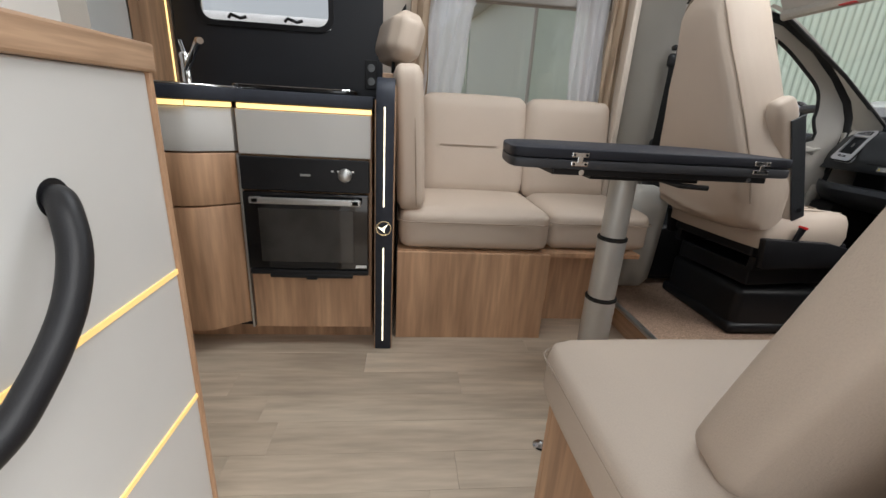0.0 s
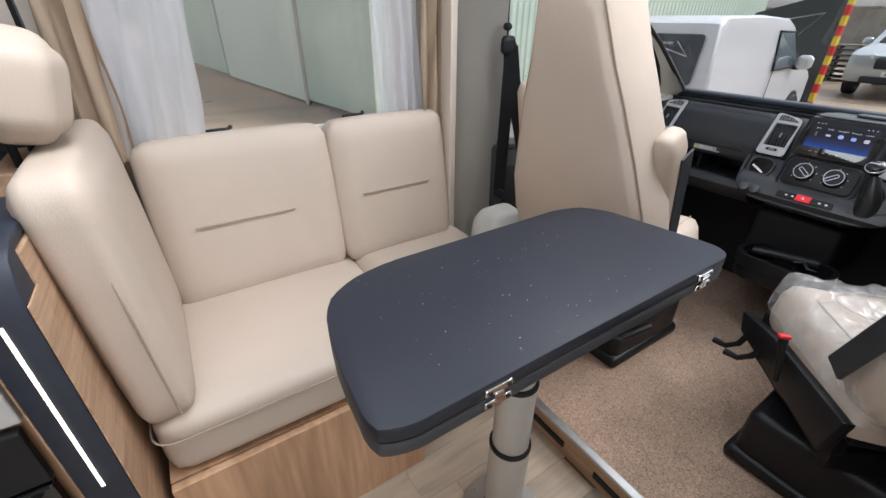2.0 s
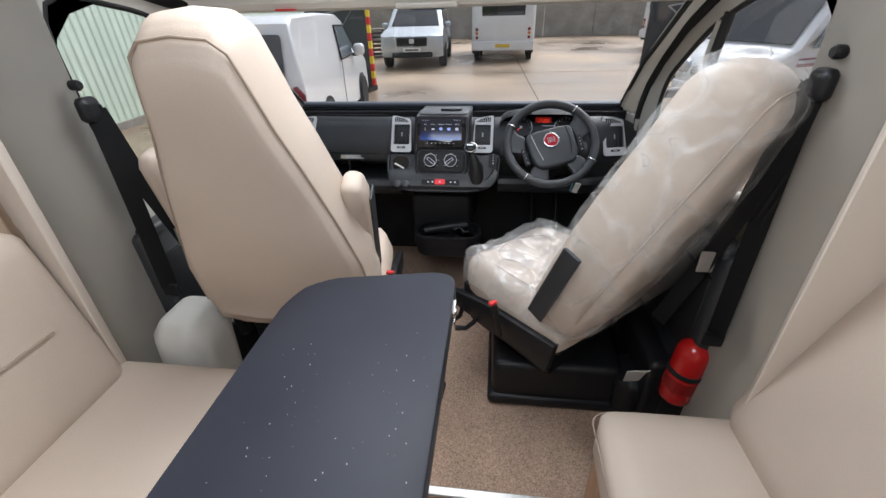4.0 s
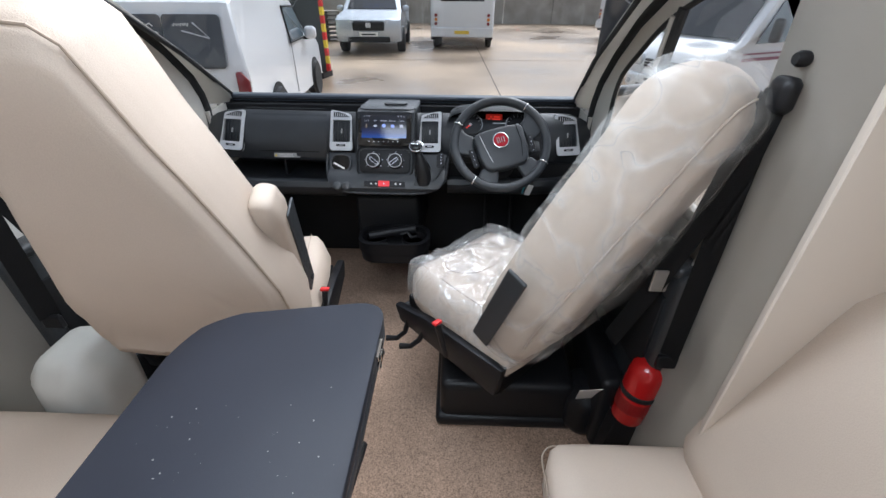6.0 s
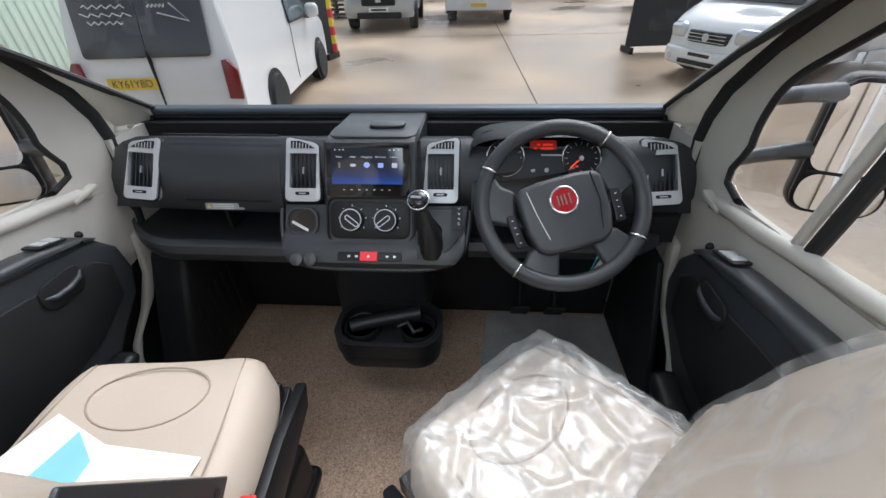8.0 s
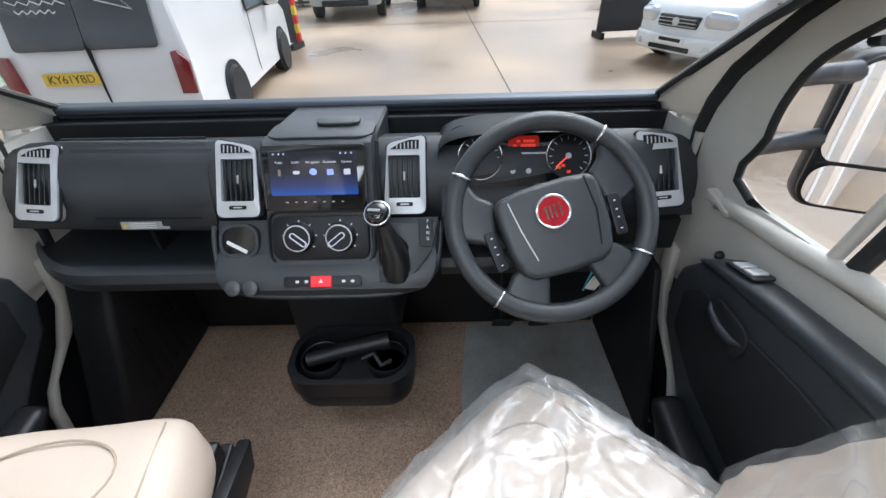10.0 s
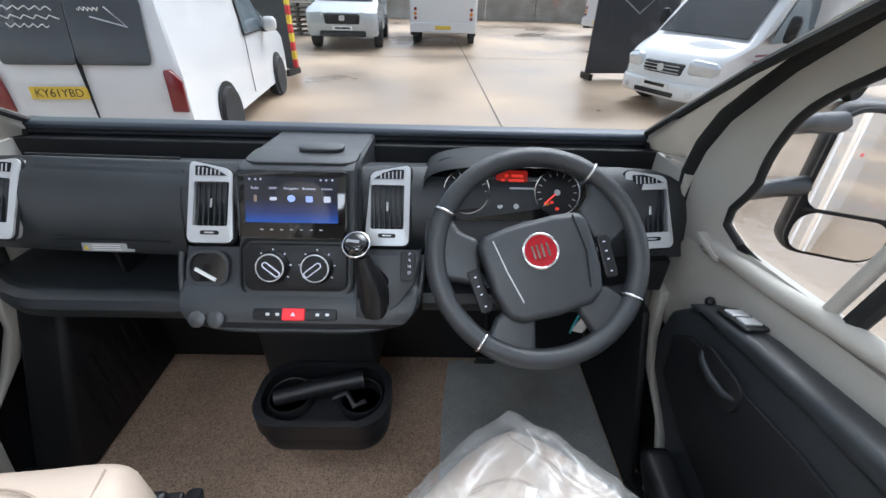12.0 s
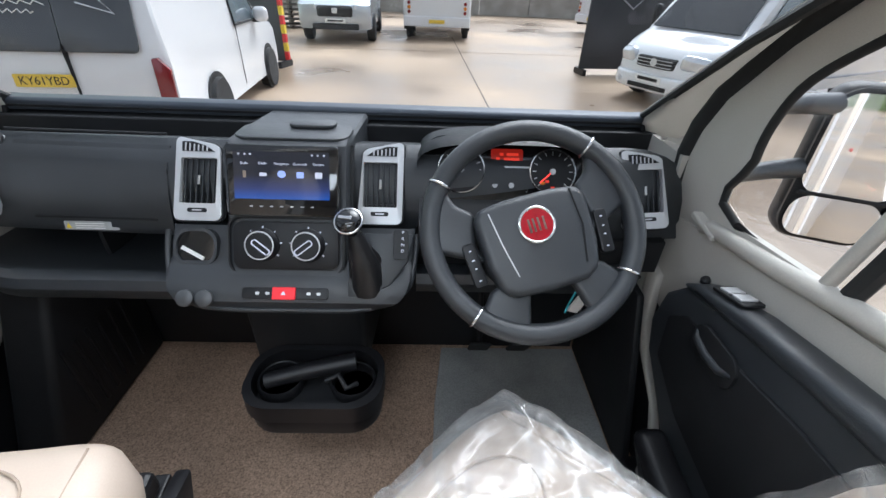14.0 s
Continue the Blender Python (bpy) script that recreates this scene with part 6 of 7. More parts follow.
for sg in (-1, 1):
    sp = part("button_pod", turned(prism(rounded(0.022, 0.074, 0.006, 3, sg * 0.112, -0.010), 0.012, "z", -0.002, 0.003), SW @ pose(0, 0, 0, 0, 0, -sg * 4)), "black", wheel, "remote control buttons", smooth=40)
    for k in (-0.026, -0.006, 0.008, 0.024):
        part("key_mark", turned(box(sg * 0.112 - 0.002, sg * 0.112 + 0.002, -0.011 + k, -0.009 + k, 0.0102, 0.0106), SW @ pose(0, 0, 0, 0, 0, -sg * 4)), "icon", sp)
column = thing("steering_column", "black steering column with stalks", "steering column")
part("shroud", turned(prism(rounded(0.13, 0.12, 0.04, 5), 0.16, "z", -0.21, 0.01), SW), "dashdark", column, smooth=40)
part("stalk", turned(tube([(-0.06, 0.03, -0.06), (-0.12, 0.055, -0.055), (-0.155, 0.07, -0.05)], [0.008, 0.009, 0.011], 10), SW), "black", column, "indicator stalk", smooth=60)
part("stalk", turned(tube([(0.06, 0.03, -0.06), (0.12, 0.045, -0.055), (0.15, 0.055, -0.05)], [0.008, 0.009, 0.011], 10), SW), "black", column, "wiper stalk", smooth=60)
keys = thing("keys", "key with white tag and blue string in the ignition", "keys")
part("tag", turned(box(-0.012, 0.012, -0.003, 0.003, -0.05, 0.0, 0.002), pose(0.575, 1.90, 0.72, 10, 15, 0)), "paper", keys, "white tag")
part("string", tube([(0.56, 1.90, 0.75), (0.552, 1.895, 0.73), (0.545, 1.895, 0.70), (0.54, 1.89, 0.685)], 0.0022, 6), mat("turquoise_string", (0.05, 0.35, 0.42), 0.7), keys, "turquoise string")
part("key", turned(box(-0.01, 0.01, -0.004, 0.004, 0, 0.05, 0.002), pose(0.57, 1.91, 0.725, 0, 0, 0)), "black", keys)

# cup holder unit under the console
cup = thing("cup_holder", "black twin cup holder tray under the dashboard", "cup holder")
part("column", prism([(-0.19, 2.02), (0.10, 2.02), (0.12, 2.42), (-0.21, 2.42)], 0.24, "z", 0.36, 0.02, 3), "dashdark", cup, smooth=40)
cx, cy = 0.0, 1.905


def tray(grow, drop):
    return [(x, y) for x, y in rounded(0.315 + grow, 0.185 + grow, 0.07, 7, cx, cy)]


part("tray_rim", frame_panel([(x, y, 0.470) for x, y in tray(0, 0)], [(x, y, 0.470) for x, y in tray(-0.03, 0)], (0, 0, -0.05)), "black", cup, smooth=40)
part("tray_body", prism(tray(-0.012, 0), 0.055, "z", 0.365, 0.012, 3), "black", cup, smooth=40)
part("tray_floor", prism(tray(-0.03, 0), 0.01, "z", 0.413), "dashdark", cup)
for dx in (-0.085, 0.085):
    part("cup_ring", lathe([(0.052, 0), (0.055, 0.02), (0.050, 0.03), (0.047, 0.028), (0.046, 0.0)], 28, (cx + dx, cy + 0.005, 0.425)), "black", cup, smooth=40)
jack = thing("tool_handle", "black folding tool lying in the cup holder", "tool")
part("bar", tube([(cx - 0.11, cy - 0.02, 0.470), (cx - 0.02, cy + 0.005, 0.477), (cx + 0.09, cy + 0.03, 0.483)], [0.018, 0.020, 0.022], 10), "black", jack, smooth=60)
part("hook", tube([(cx + 0.03, cy - 0.03, 0.485), (cx + 0.06, cy - 0.02, 0.493), (cx + 0.08, cy - 0.05, 0.485), (cx + 0.10, cy - 0.03, 0.477)], 0.007, 8), "black", jack, smooth=60)

# pedals and mat
fm = solo(part("floor_mat", prism([(0.27, 1.60), (0.80, 1.60), (0.80, 2.12), (0.80, 2.34), (0.31, 2.34), (0.285, 2.10)], 0.008, "z", 0.1005, 0.003), "mat"), "grey felt mat in the driver footwell", "floor mat")
for px in (0.43, 0.56):
    pd = thing("pedal", "black rubber foot pedal", "pedal", group="foot pedals")
    part("pad", turned(box(-0.035, 0.035, -0.006, 0.006, -0.05, 0.05, 0.006), pose(px, 2.22, 0.24, 35, 0, 0)), "rubber", pd)
    part("arm", tube([(px, 2.23, 0.25), (px, 2.30, 0.38), (px, 2.36, 0.50)], 0.010, 8), "black", pd)

# papers on the passenger seat
lf = thing("leaflet", "white leaflet with turquoise, yellow and red print", "leaflet")
part("sheet", box(-0.105, 0.105, -0.148, 0.148, 0.0, 0.0012), "paper", lf)
lf.matrix_world = pose(-0.465, 1.315, 0.6345, 0, 0, 68)
part("print_blue", sheet([(-0.015, -0.05, 0.0016), (0.075, -0.01, 0.0016), (0.10, 0.07, 0.0016), (0.01, 0.06, 0.0016)], (0, 0, 0.0003)), mat("turquoise_print", (0.25, 0.55, 0.62), 0.6), lf)
part("print_yellow", sheet([(-0.07, -0.01, 0.0016), (-0.018, 0.0, 0.0016), (0.0, 0.10, 0.0016), (-0.06, 0.11, 0.0016)], (0, 0, 0.0003)), mat("yellow_print", (0.75, 0.60, 0.22), 0.6), lf)
part("print_red", sheet([(-0.075, -0.07, 0.0016), (-0.02, -0.06, 0.0016), (-0.02, -0.01, 0.0016), (-0.075, -0.02, 0.0016)], (0, 0, 0.0003)), mat("red_print", (0.55, 0.08, 0.12), 0.6), lf)
lf2 = thing("paper_sheet", "white printed sheet with a dark line", "paper")
lf2.matrix_world = pose(-0.39, 1.305, 0.6325, 0, 0, 86)
part("sheet", box(-0.105, 0.105, -0.148, 0.148, 0.0, 0.001), "paper", lf2)
part("line", box(0.03, 0.036, -0.10, 0.10, 0.001, 0.0014), "black", lf2)
part("line", box(-0.06, -0.056, 0.02, 0.07, 0.001, 0.0014), "black", lf2)

# fire extinguisher by the driver seat
fe = thing("fire_extinguisher", "small red fire extinguisher on the cab floor", "fire extinguisher", (0.79, 1.10, 0.335), 0)
fe.matrix_world = pose(0.785, 1.105, 0.345, 0, 4, 0) @ Matrix.Diagonal((0.85, 0.85, 0.88, 1))
part("cylinder", lathe([(0.052, 0.0), (0.055, 0.01), (0.055, 0.20), (0.050, 0.225), (0.030, 0.245), (0.018, 0.25)], 28), "steelred", fe, smooth=50)
part("valve", lathe([(0.017, 0.25), (0.017, 0.275), (0.010, 0.28)], 14), "black", fe)
part("grip", turned(box(-0.012, 0.012, -0.06, 0.02, 0.28, 0.305, 0.006), pose(0, 0, 0, 0, 0, 30)), "redplastic", fe, "red trigger grip")
part("pin", turned(box(-0.008, 0.008, 0.01, 0.03, 0.275, 0.29, 0.002), pose(0, 0, 0, 0, 0, -30)), "yellow", fe, "yellow safety tab")
part("strap", lathe([(0.0555, 0.115), (0.058, 0.117), (0.058, 0.133), (0.0555, 0.135)], 28), "rubber", fe, "black holding strap")
part("bracket", box(-0.05, 0.06, -0.03, 0.03, -0.245, 0.0, 0.004), "black", fe)
part("label", lathe([(0.0553, 0.05), (0.0556, 0.052), (0.0556, 0.10), (0.0553, 0.102)], 28), mat("dark_red_label", (0.30, 0.01, 0.01), 0.5), fe)


# ---- belts ----
def strap(points, width, face, name, parent, label=""):
    bm = bmesh.new()
    f = Vector(face)
    rows = []
    for i, p in enumerate(points):
        p = Vector(p)
        a, b = Vector(points[max(0, i - 1)]), Vector(points[min(len(points) - 1, i + 1)])
        s = (b - a).normalized().cross(f).normalized() * width / 2
        rows.append([bm.verts.new(p - s), bm.verts.new(p + s)])
    for a, b in zip(rows, rows[1:]):
        bm.faces.new((a[0], a[1], b[1], b[0]))
    bmesh.ops.solidify(bm, geom=bm.faces[:], thickness=0.002)
    return part(name, bm, "belt", parent, label)


for sx, nm in ((-1, "passenger"), (1, "driver")):
    bt = thing("seat_belt", f"black {nm} seat belt hanging on the pillar", "seat belt")
    bx, by, bz = (0.765, 1.085, 0.0) if sx < 0 else (0.803, 1.058, 0.05)
    strap([(sx * bx, by, 1.21 + bz), (sx * (bx - 0.003), by + 0.005, 1.15), (sx * bx, by + 0.005, 0.95), (sx * bx, by, 0.68 - bz)], 0.044, (-sx, -0.7, 0), "webbing", bt)
    strap([(sx * bx, by + 0.01, 1.20 + bz), (sx * (bx - 0.02), by + 0.04, 0.98), (sx * (bx - 0.055), by + 0.075, 0.78), (sx * (bx - 0.11), by + 0.09, 0.60)], 0.044, (-sx, -0.7, 0), "webbing", bt)
    part("anchor", turned(cushion(0.028, 0.05, 0.055, 0.011, 0.002, 6), pose(sx * (bx + 0.007), by, 1.175 + bz)), "black", bt, "black belt anchor", smooth=60)
    part("anchor_knob", turned(lathe([(0.012, 0), (0.013, 0.015), (0.009, 0.022)], 16), pose(sx * (bx + 0.025), by, 1.258 + bz, 0, -90 * sx, 0)), "black", bt, smooth=50)
    part("latch_plate", box(sx * (bx - 0.05) - 0.02, sx * (bx - 0.05) + 0.02, by + 0.055, by + 0.061, 0.79, 0.85, 0.002), "alu", bt)
    part("belt_end", box(sx * bx - 0.026, sx * bx + 0.026, by - 0.007, by + 0.007, 0.645 - bz, 0.685 - bz, 0.004), "black", bt)
rc = solo(part("belt_reel_cover", turned(cushion(0.16, 0.20, 0.52, 0.06, 0.01, 10), pose(-0.74, 1.05, 0.10, 0, 4, 0)), mat("off_white_plastic", (0.55, 0.54, 0.50), 0.45), smooth=70), "off-white rounded belt reel cover on the floor", "cover")
bag = thing("plastic_bag", "dark bag with white label beside the driver seat", "bag")
part("sack", turned(cushion(0.16, 0.16, 0.20, 0.05, 0.01, 10), pose(0.74, 1.26, 0.10)), "black", bag, smooth=70)
part("label", turned(box(-0.04, 0.04, -0.001, 0.001, -0.05, 0.05), pose(0.70, 1.175, 0.34, 25, -8, 0)), "paper", bag, "white label")
catch = thing("floor_catch", "small chrome catch set in the plank floor", "catch")
part("ring", lathe([(0.022, 0.0), (0.022, 0.004), (0.015, 0.005), (0.015, 0.002)], 20, (0.29, 0.275, 0.0)), "chrome", catch)
part("pin", lathe([(0.006, 0.0), (0.006, 0.008)], 10, (0.29, 0.275, 0.0)), "alu", catch)


# ---- the yard outside ----
GZ = -0.47


def wheel_part(parent, x, y, r=0.31, w=0.19):
    sg = 1 if x > 0 else -1
    ty = part("tyre", turned(lathe([(r * 0.66, -w / 2), (r * 0.94, -w / 2), (r, -w * 0.3), (r, w * 0.3), (r * 0.94, w / 2), (r * 0.66, w / 2)], 28), pose(x, y, r, 0, 90, 0)), "tyre", parent, smooth=50)
    rim = part("rim", turned(lathe([(r * 0.67, -w * 0.42), (r * 0.67, w * 0.42), (r * 0.60, w * 0.40), (r * 0.56, w * 0.25), (0.05, w * 0.20)], 28), pose(x, y, r, 0, 90 * sg, 0)), "dashdark", ty, smooth=40)
    for k in range(5):
        a = k * 72
        part("rim_spoke", turned(box(-0.025, 0.025, 0.03, r * 0.64, w * 0.26, w * 0.40, 0.006), pose(x, y, r, 0, 90 * sg, 0) @ pose(0, 0, 0, 0, 0, a)), "silver", rim)
    return ty


def car_body(profile, halfw, tuck=0.10, roof_z=1.2, nose=None):
    """Side profile of (y, z) widened across x, with the upper part leaning inwards."""
    bm = bmesh.new()
    rows = []
    for t in (-1, -0.97, -0.88, -0.5, 0, 0.5, 0.88, 0.97, 1):
        r = []
        for y, z in profile:
            k = max(0, (z - 0.95) / (roof_z - 0.95)) if z > 0.95 else 0
            wide = 1 - 0.13 * max(0.0, (y - nose[0]) / (nose[1] - nose[0])) ** 2 if nose else 1.0
            y = y - 0.16 * abs(t) ** 2.5 * max(0.0, (y - nose[0]) / (nose[1] - nose[0])) if nose else y
            inset = {1: 0.06, 0.97: 0.02, 0.88: 0.0}.get(abs(t), 0.0)
            r.append(bm.verts.new((t * (halfw - tuck * k) * wide, y * (1 - 0.25 * inset) , z - inset * 0.5 * (1 if z > 0.9 else -1))))
        rows.append(r)
    n = len(profile)
    for a, b in zip(rows, rows[1:]):
        for i in range(n):
            bm.faces.new((a[i], a[(i + 1) % n], b[(i + 1) % n], b[i]))
    bm.faces.new(rows[0])
    bm.faces.new(rows[-1][::-1])
    return bm


# small white panel van
van = thing("panel_van", "small white panel van with blacked-out rear windows parked outside", "van")
vp = [(-2.18, 0.28), (-2.20, 0.55), (-2.17, 0.95), (-2.10, 1.35), (-2.00, 1.72), (-1.85, 1.80), (-0.5, 1.82), (0.45, 1.79), (0.75, 1.70), (1.38, 1.12), (1.95, 1.02), (2.12, 0.85), (2.18, 0.55), (2.15, 0.28), (1.75, 0.22), (-1.75, 0.22)]
part("body", car_body(vp, 0.88, 0.13, 1.82), "carwhite", van, smooth=35)
for sg in (-1, 1):
    part("rear_window", turned(prism(rounded(0.655, 0.58, 0.05, 5, sg * 0.331, -0.02), 0.012, "z", 0.0, 0.003), pose(0, -2.125, 1.34, 90 - 13, 0, 0)), "vanglass", van, "blacked-out rear window", smooth=30)
    part("tail_lamp", turned(prism([(-0.075, -0.19), (0.07, -0.20), (0.085, 0.10), (0.0, 0.21), (-0.06, 0.20)] if sg > 0 else [(0.075, -0.19), (-0.07, -0.20), (-0.085, 0.10), (0.0, 0.21), (0.06, 0.20)], 0.05, "z", -0.02, 0.01), pose(sg * 0.80, -2.19, 0.80, 90, 0, sg * 8)), "rearlight", van, "dark red tail lamp", smooth=40)
    part("side_window", sheet([(sg * 0.858, 0.05, 1.12), (sg * 0.858, 1.15, 1.12), (sg * 0.80, 0.72, 1.58), (sg * 0.785, 0.10, 1.60)], (sg * 0.010, 0, 0.002)), "paleglass", van, "cab door window")
    part("window_gasket", tube([(sg * 0.868, 0.03, 1.10), (sg * 0.868, 1.20, 1.10), (sg * 0.81, 0.73, 1.60), (sg * 0.79, 0.08, 1.62)], 0.016, 6, closed=True), "rubber", van)
    part("door_gap", box(sg * 0.884 - 0.003, sg * 0.884 + 0.003, -0.02, -0.008, 0.35, 1.10), "rubber", van)
    mr = part("wing_mirror", turned(cushion(0.20, 0.12, 0.19, 0.05, 0.01, 6), pose(sg * 0.99, 1.0, 1.08)), "carwhite", van, smooth=60)
    part("mirror_foot", box(sg * 0.90 - 0.05, sg * 0.90 + 0.05, 0.98, 1.04, 1.06, 1.12, 0.01), "black", mr)
    for wy in (-1.12, 1.50):
        part("wheel_arch", turned(lathe([(0.37, 0), (0.37, 0.015), (0.33, 0.016)], 32), pose(sg * 0.872, wy, 0.33, 0, 90 * sg, 0)), "rubber", van)
        wheel_part(van, sg * 0.832, wy, 0.32, 0.20)
part("bumper", box(-0.86, 0.86, -2.24, -2.10, 0.26, 0.52, 0.03), "carwhite", van, smooth=40)
part("door_split", box(-0.006, 0.006, -2.212, -2.15, 0.5, 1.10), "rubber", van)
np_ = part("number_plate", turned(prism(rounded(0.52, 0.115, 0.01, 3), 0.012, "z", 0.0, 0.002), pose(-0.26, -2.205, 0.79, 84, 0, 0)), "plateyellow", van, "yellow rear number plate")
text("KY61YBD", 0.105, "black", np_, pose(-0.26, -2.2165, 0.788, 84, 0, 0), name="plate_letters", depth=0.002)
# hand-lettered lines on the rear glass, not readable
for k, (x0, x1, z) in enumerate(((-0.52, -0.10, 1.50), (-0.55, -0.05, 1.43), (-0.50, -0.15, 1.36), (0.12, 0.30, 1.50))):
    pts = [(x0 + (x1 - x0) * i / 14, -2.142 + (z - 1.34) * 0.231, z + 0.018 * math.sin(i * 2.1 + k)) for i in range(15)]
    part("handwriting", tube(pts, 0.005, 5), "paper", van, "white hand-painted scrawl")
part("chevron", tube([(0.35, -2.125 + (1.50 - 1.34) * 0.231 - 0.012, 1.52), (0.52, -2.135, 1.36), (0.22, -2.13, 1.44)], 0.008, 5), "silver", van)
van.matrix_world = pose(-3.36, 7.69, GZ, 0, 0, 5.5)


def upright_banner(name, x, y, w, h, rz, cut, strip):
    b = thing(name, "dark vinyl banner panel standing in the yard", "banner")
    part("panel", prism([(-w / 2, 0.12), (w / 2, 0.12), (w / 2, h if cut > 0 else h - 0.4), (-w / 2, h - 0.4 if cut > 0 else h)], 0.05, "y", -0.025, 0.004), "sign", b)
    part("triangle_line", tube([(-w * 0.30, -0.032, h * 0.75), (w * 0.32, -0.032, h * 0.82), (w * 0.02, -0.032, h * 0.58), (-w * 0.30, -0.032, h * 0.75)], 0.018, 6), mat("grey_print", (0.30, 0.31, 0.33), 0.5), b, "grey triangle outline")
    for fx in (-w / 2 + 0.05, w / 2 - 0.05):
        part("foot", box(fx - 0.04, fx + 0.04, -0.25, 0.25, 0.0, 0.13, 0.01), "black", b)
    if strip:
        for k in range(12):
            part("marker", box(w / 2 - 0.01, w / 2 + 0.07, -0.04, 0.04, 0.15 + k * 0.17, 0.31 + k * 0.17), "yellow" if k % 2 else "redplastic", b, "yellow and red marker block")
    b.matrix_world = pose(x, y, GZ, 0, 0, rz)
    return b


upright_banner("banner", -3.75, 11.3, 1.7, 2.3, -12, 1, True)
upright_banner("banner", 4.55, 11.6, 1.9, 2.3, 8, -1, False)

# white coachbuilt motorhome with an older van cab
mh = thing("motorhome", "white motorhome with burgundy stripes parked in the yard", "motorhome")
mp = [(2.58, 0.30), (2.66, 0.42), (2.67, 0.56), (2.64, 0.72), (2.58, 0.84), (2.44, 0.95), (2.22, 1.04), (1.95, 1.13), (1.60, 1.49), (1.25, 1.85), (1.15, 1.95), (0.4, 1.95), (0.3, 0.30), (2.3, 0.28)]
part("cab", car_body(mp, 0.96, 0.14, 1.95, (1.7, 2.67)), "carwhite", mh, smooth=35)
part("coach_body", box(-1.10, 1.10, -3.4, 0.45, 0.45, 2.75, 0.10, 3), "carwhite", mh, smooth=40)
part("overcab", turned(box(-1.05, 1.05, 0.40, 1.35, 1.90, 2.72, 0.16, 4), pose(0, 0, 0)), "carwhite", mh, smooth=40)
part("windscreen", sheet([(-0.80, 1.93, 1.17), (0.80, 1.93, 1.17), (0.70, 1.34, 1.80), (-0.70, 1.34, 1.80)], (0, 0.012, 0.012)), "carglass", mh, "dark windscreen")
bump = [(-0.90, 2.28), (-0.86, 2.52), (-0.70, 2.64), (-0.40, 2.72), (0.40, 2.72), (0.70, 2.64), (0.86, 2.52), (0.90, 2.28)]
part("bumper", prism(bump, 0.26, "z", 0.26, 0.05, 3), "carwhite", mh, "wrap-round white bumper", smooth=40)
part("lower_intake", prism([(-0.42, 2.60), (0.42, 2.60), (0.38, 2.735), (-0.38, 2.735)], 0.07, "z", 0.30, 0.01), "rubber", mh, "dark lower air intake")
gr = part("grille", prism([(-0.40, 2.50), (-0.36, 2.655), (-0.2, 2.685), (0.2, 2.685), (0.36, 2.655), (0.40, 2.50)], 0.17, "z", 0.62, 0.03, 3), "rubber", mh, "dark grille", smooth=40)
part("grille_badge", turned(lathe([(0.06, 0), (0.06, 0.01)], 20), pose(0, 2.685, 0.71, -90, 0, 0)), "silver", gr)
for k in range(3):
    part("grille_bar", box(-0.33, 0.33, 2.66, 2.69, 0.645 + 0.05 * k, 0.655 + 0.05 * k), "silver", gr)
for sg in (-1, 1):
    lamp_ = part("headlamp", turned(cushion(0.42, 0.14, 0.23, 0.065, 0.012, 10), pose(sg * 0.62, 2.50, 0.64, -12, sg * 6, -sg * 24)), "headlight", mh, "clear headlamp", smooth=50)
    part("reflector", turned(lathe([(0.075, 0), (0.075, 0.006), (0.045, 0.010)], 20), pose(sg * 0.60, 2.575, 0.755, -78, 0, -sg * 24)), "chrome", lamp_, smooth=50)
    part("cab_window", sheet([(sg * 0.945, 0.55, 1.12), (sg * 0.945, 1.65, 1.12), (sg * 0.85, 1.12, 1.78), (sg * 0.85, 0.55, 1.78)], (sg * 0.012, 0, 0)), "paleglass", mh, "cab side window")
    part("mirror", turned(cushion(0.14, 0.12, 0.34, 0.04, 0.01, 6), pose(sg * 1.12, 1.50, 1.15)), "black", mh, smooth=60)
    part("body_window", box(sg * 1.105 - 0.01, sg * 1.105 + 0.01, -1.6, -0.5, 1.55, 2.15, 0.004), "carglass", mh, "side window")
    for k, (z, hh) in enumerate(((0.98, 0.05), (1.08, 0.03))):
        part("stripe", box(sg * 1.104 - 0.004, sg * 1.104 + 0.004, -3.3, 0.38, z, z + hh), mat("burgundy_stripe", (0.16, 0.02, 0.05), 0.4), mh, "burgundy stripe")
        part("stripe", box(sg * 0.966 - 0.004, sg * 0.966 + 0.004, 0.46, 1.9, z - 0.13, z - 0.13 + hh), mat("burgundy_stripe", (0.16, 0.02, 0.05), 0.4), mh, "burgundy stripe")
    part("skirt", box(sg * 1.09 - 0.02, sg * 1.09 + 0.02, -3.3, 0.35, 0.30, 0.48), "carsilver", mh)
    for wy in (1.72, -1.9):
        wheel_part(mh, sg * 0.90, wy, 0.33, 0.21)
    part("number_plate_lamp", turned(lathe([(0.05, 0), (0.05, 0.02)], 16), pose(sg * 0.62, 2.66, 0.37, -90, 0, -sg * 16)), "headlight", mh)
pm = part("number_plate", box(-0.26, 0.26, 2.72, 2.732, 0.40, 0.51, 0.003), "paper", mh, "white front number plate")
part("plate_bar", box(-0.20, 0.20, 2.732, 2.734, 0.43, 0.48), "black", pm)
mh.matrix_world = pose(6.30, 9.75, GZ, 0, 0, 116)

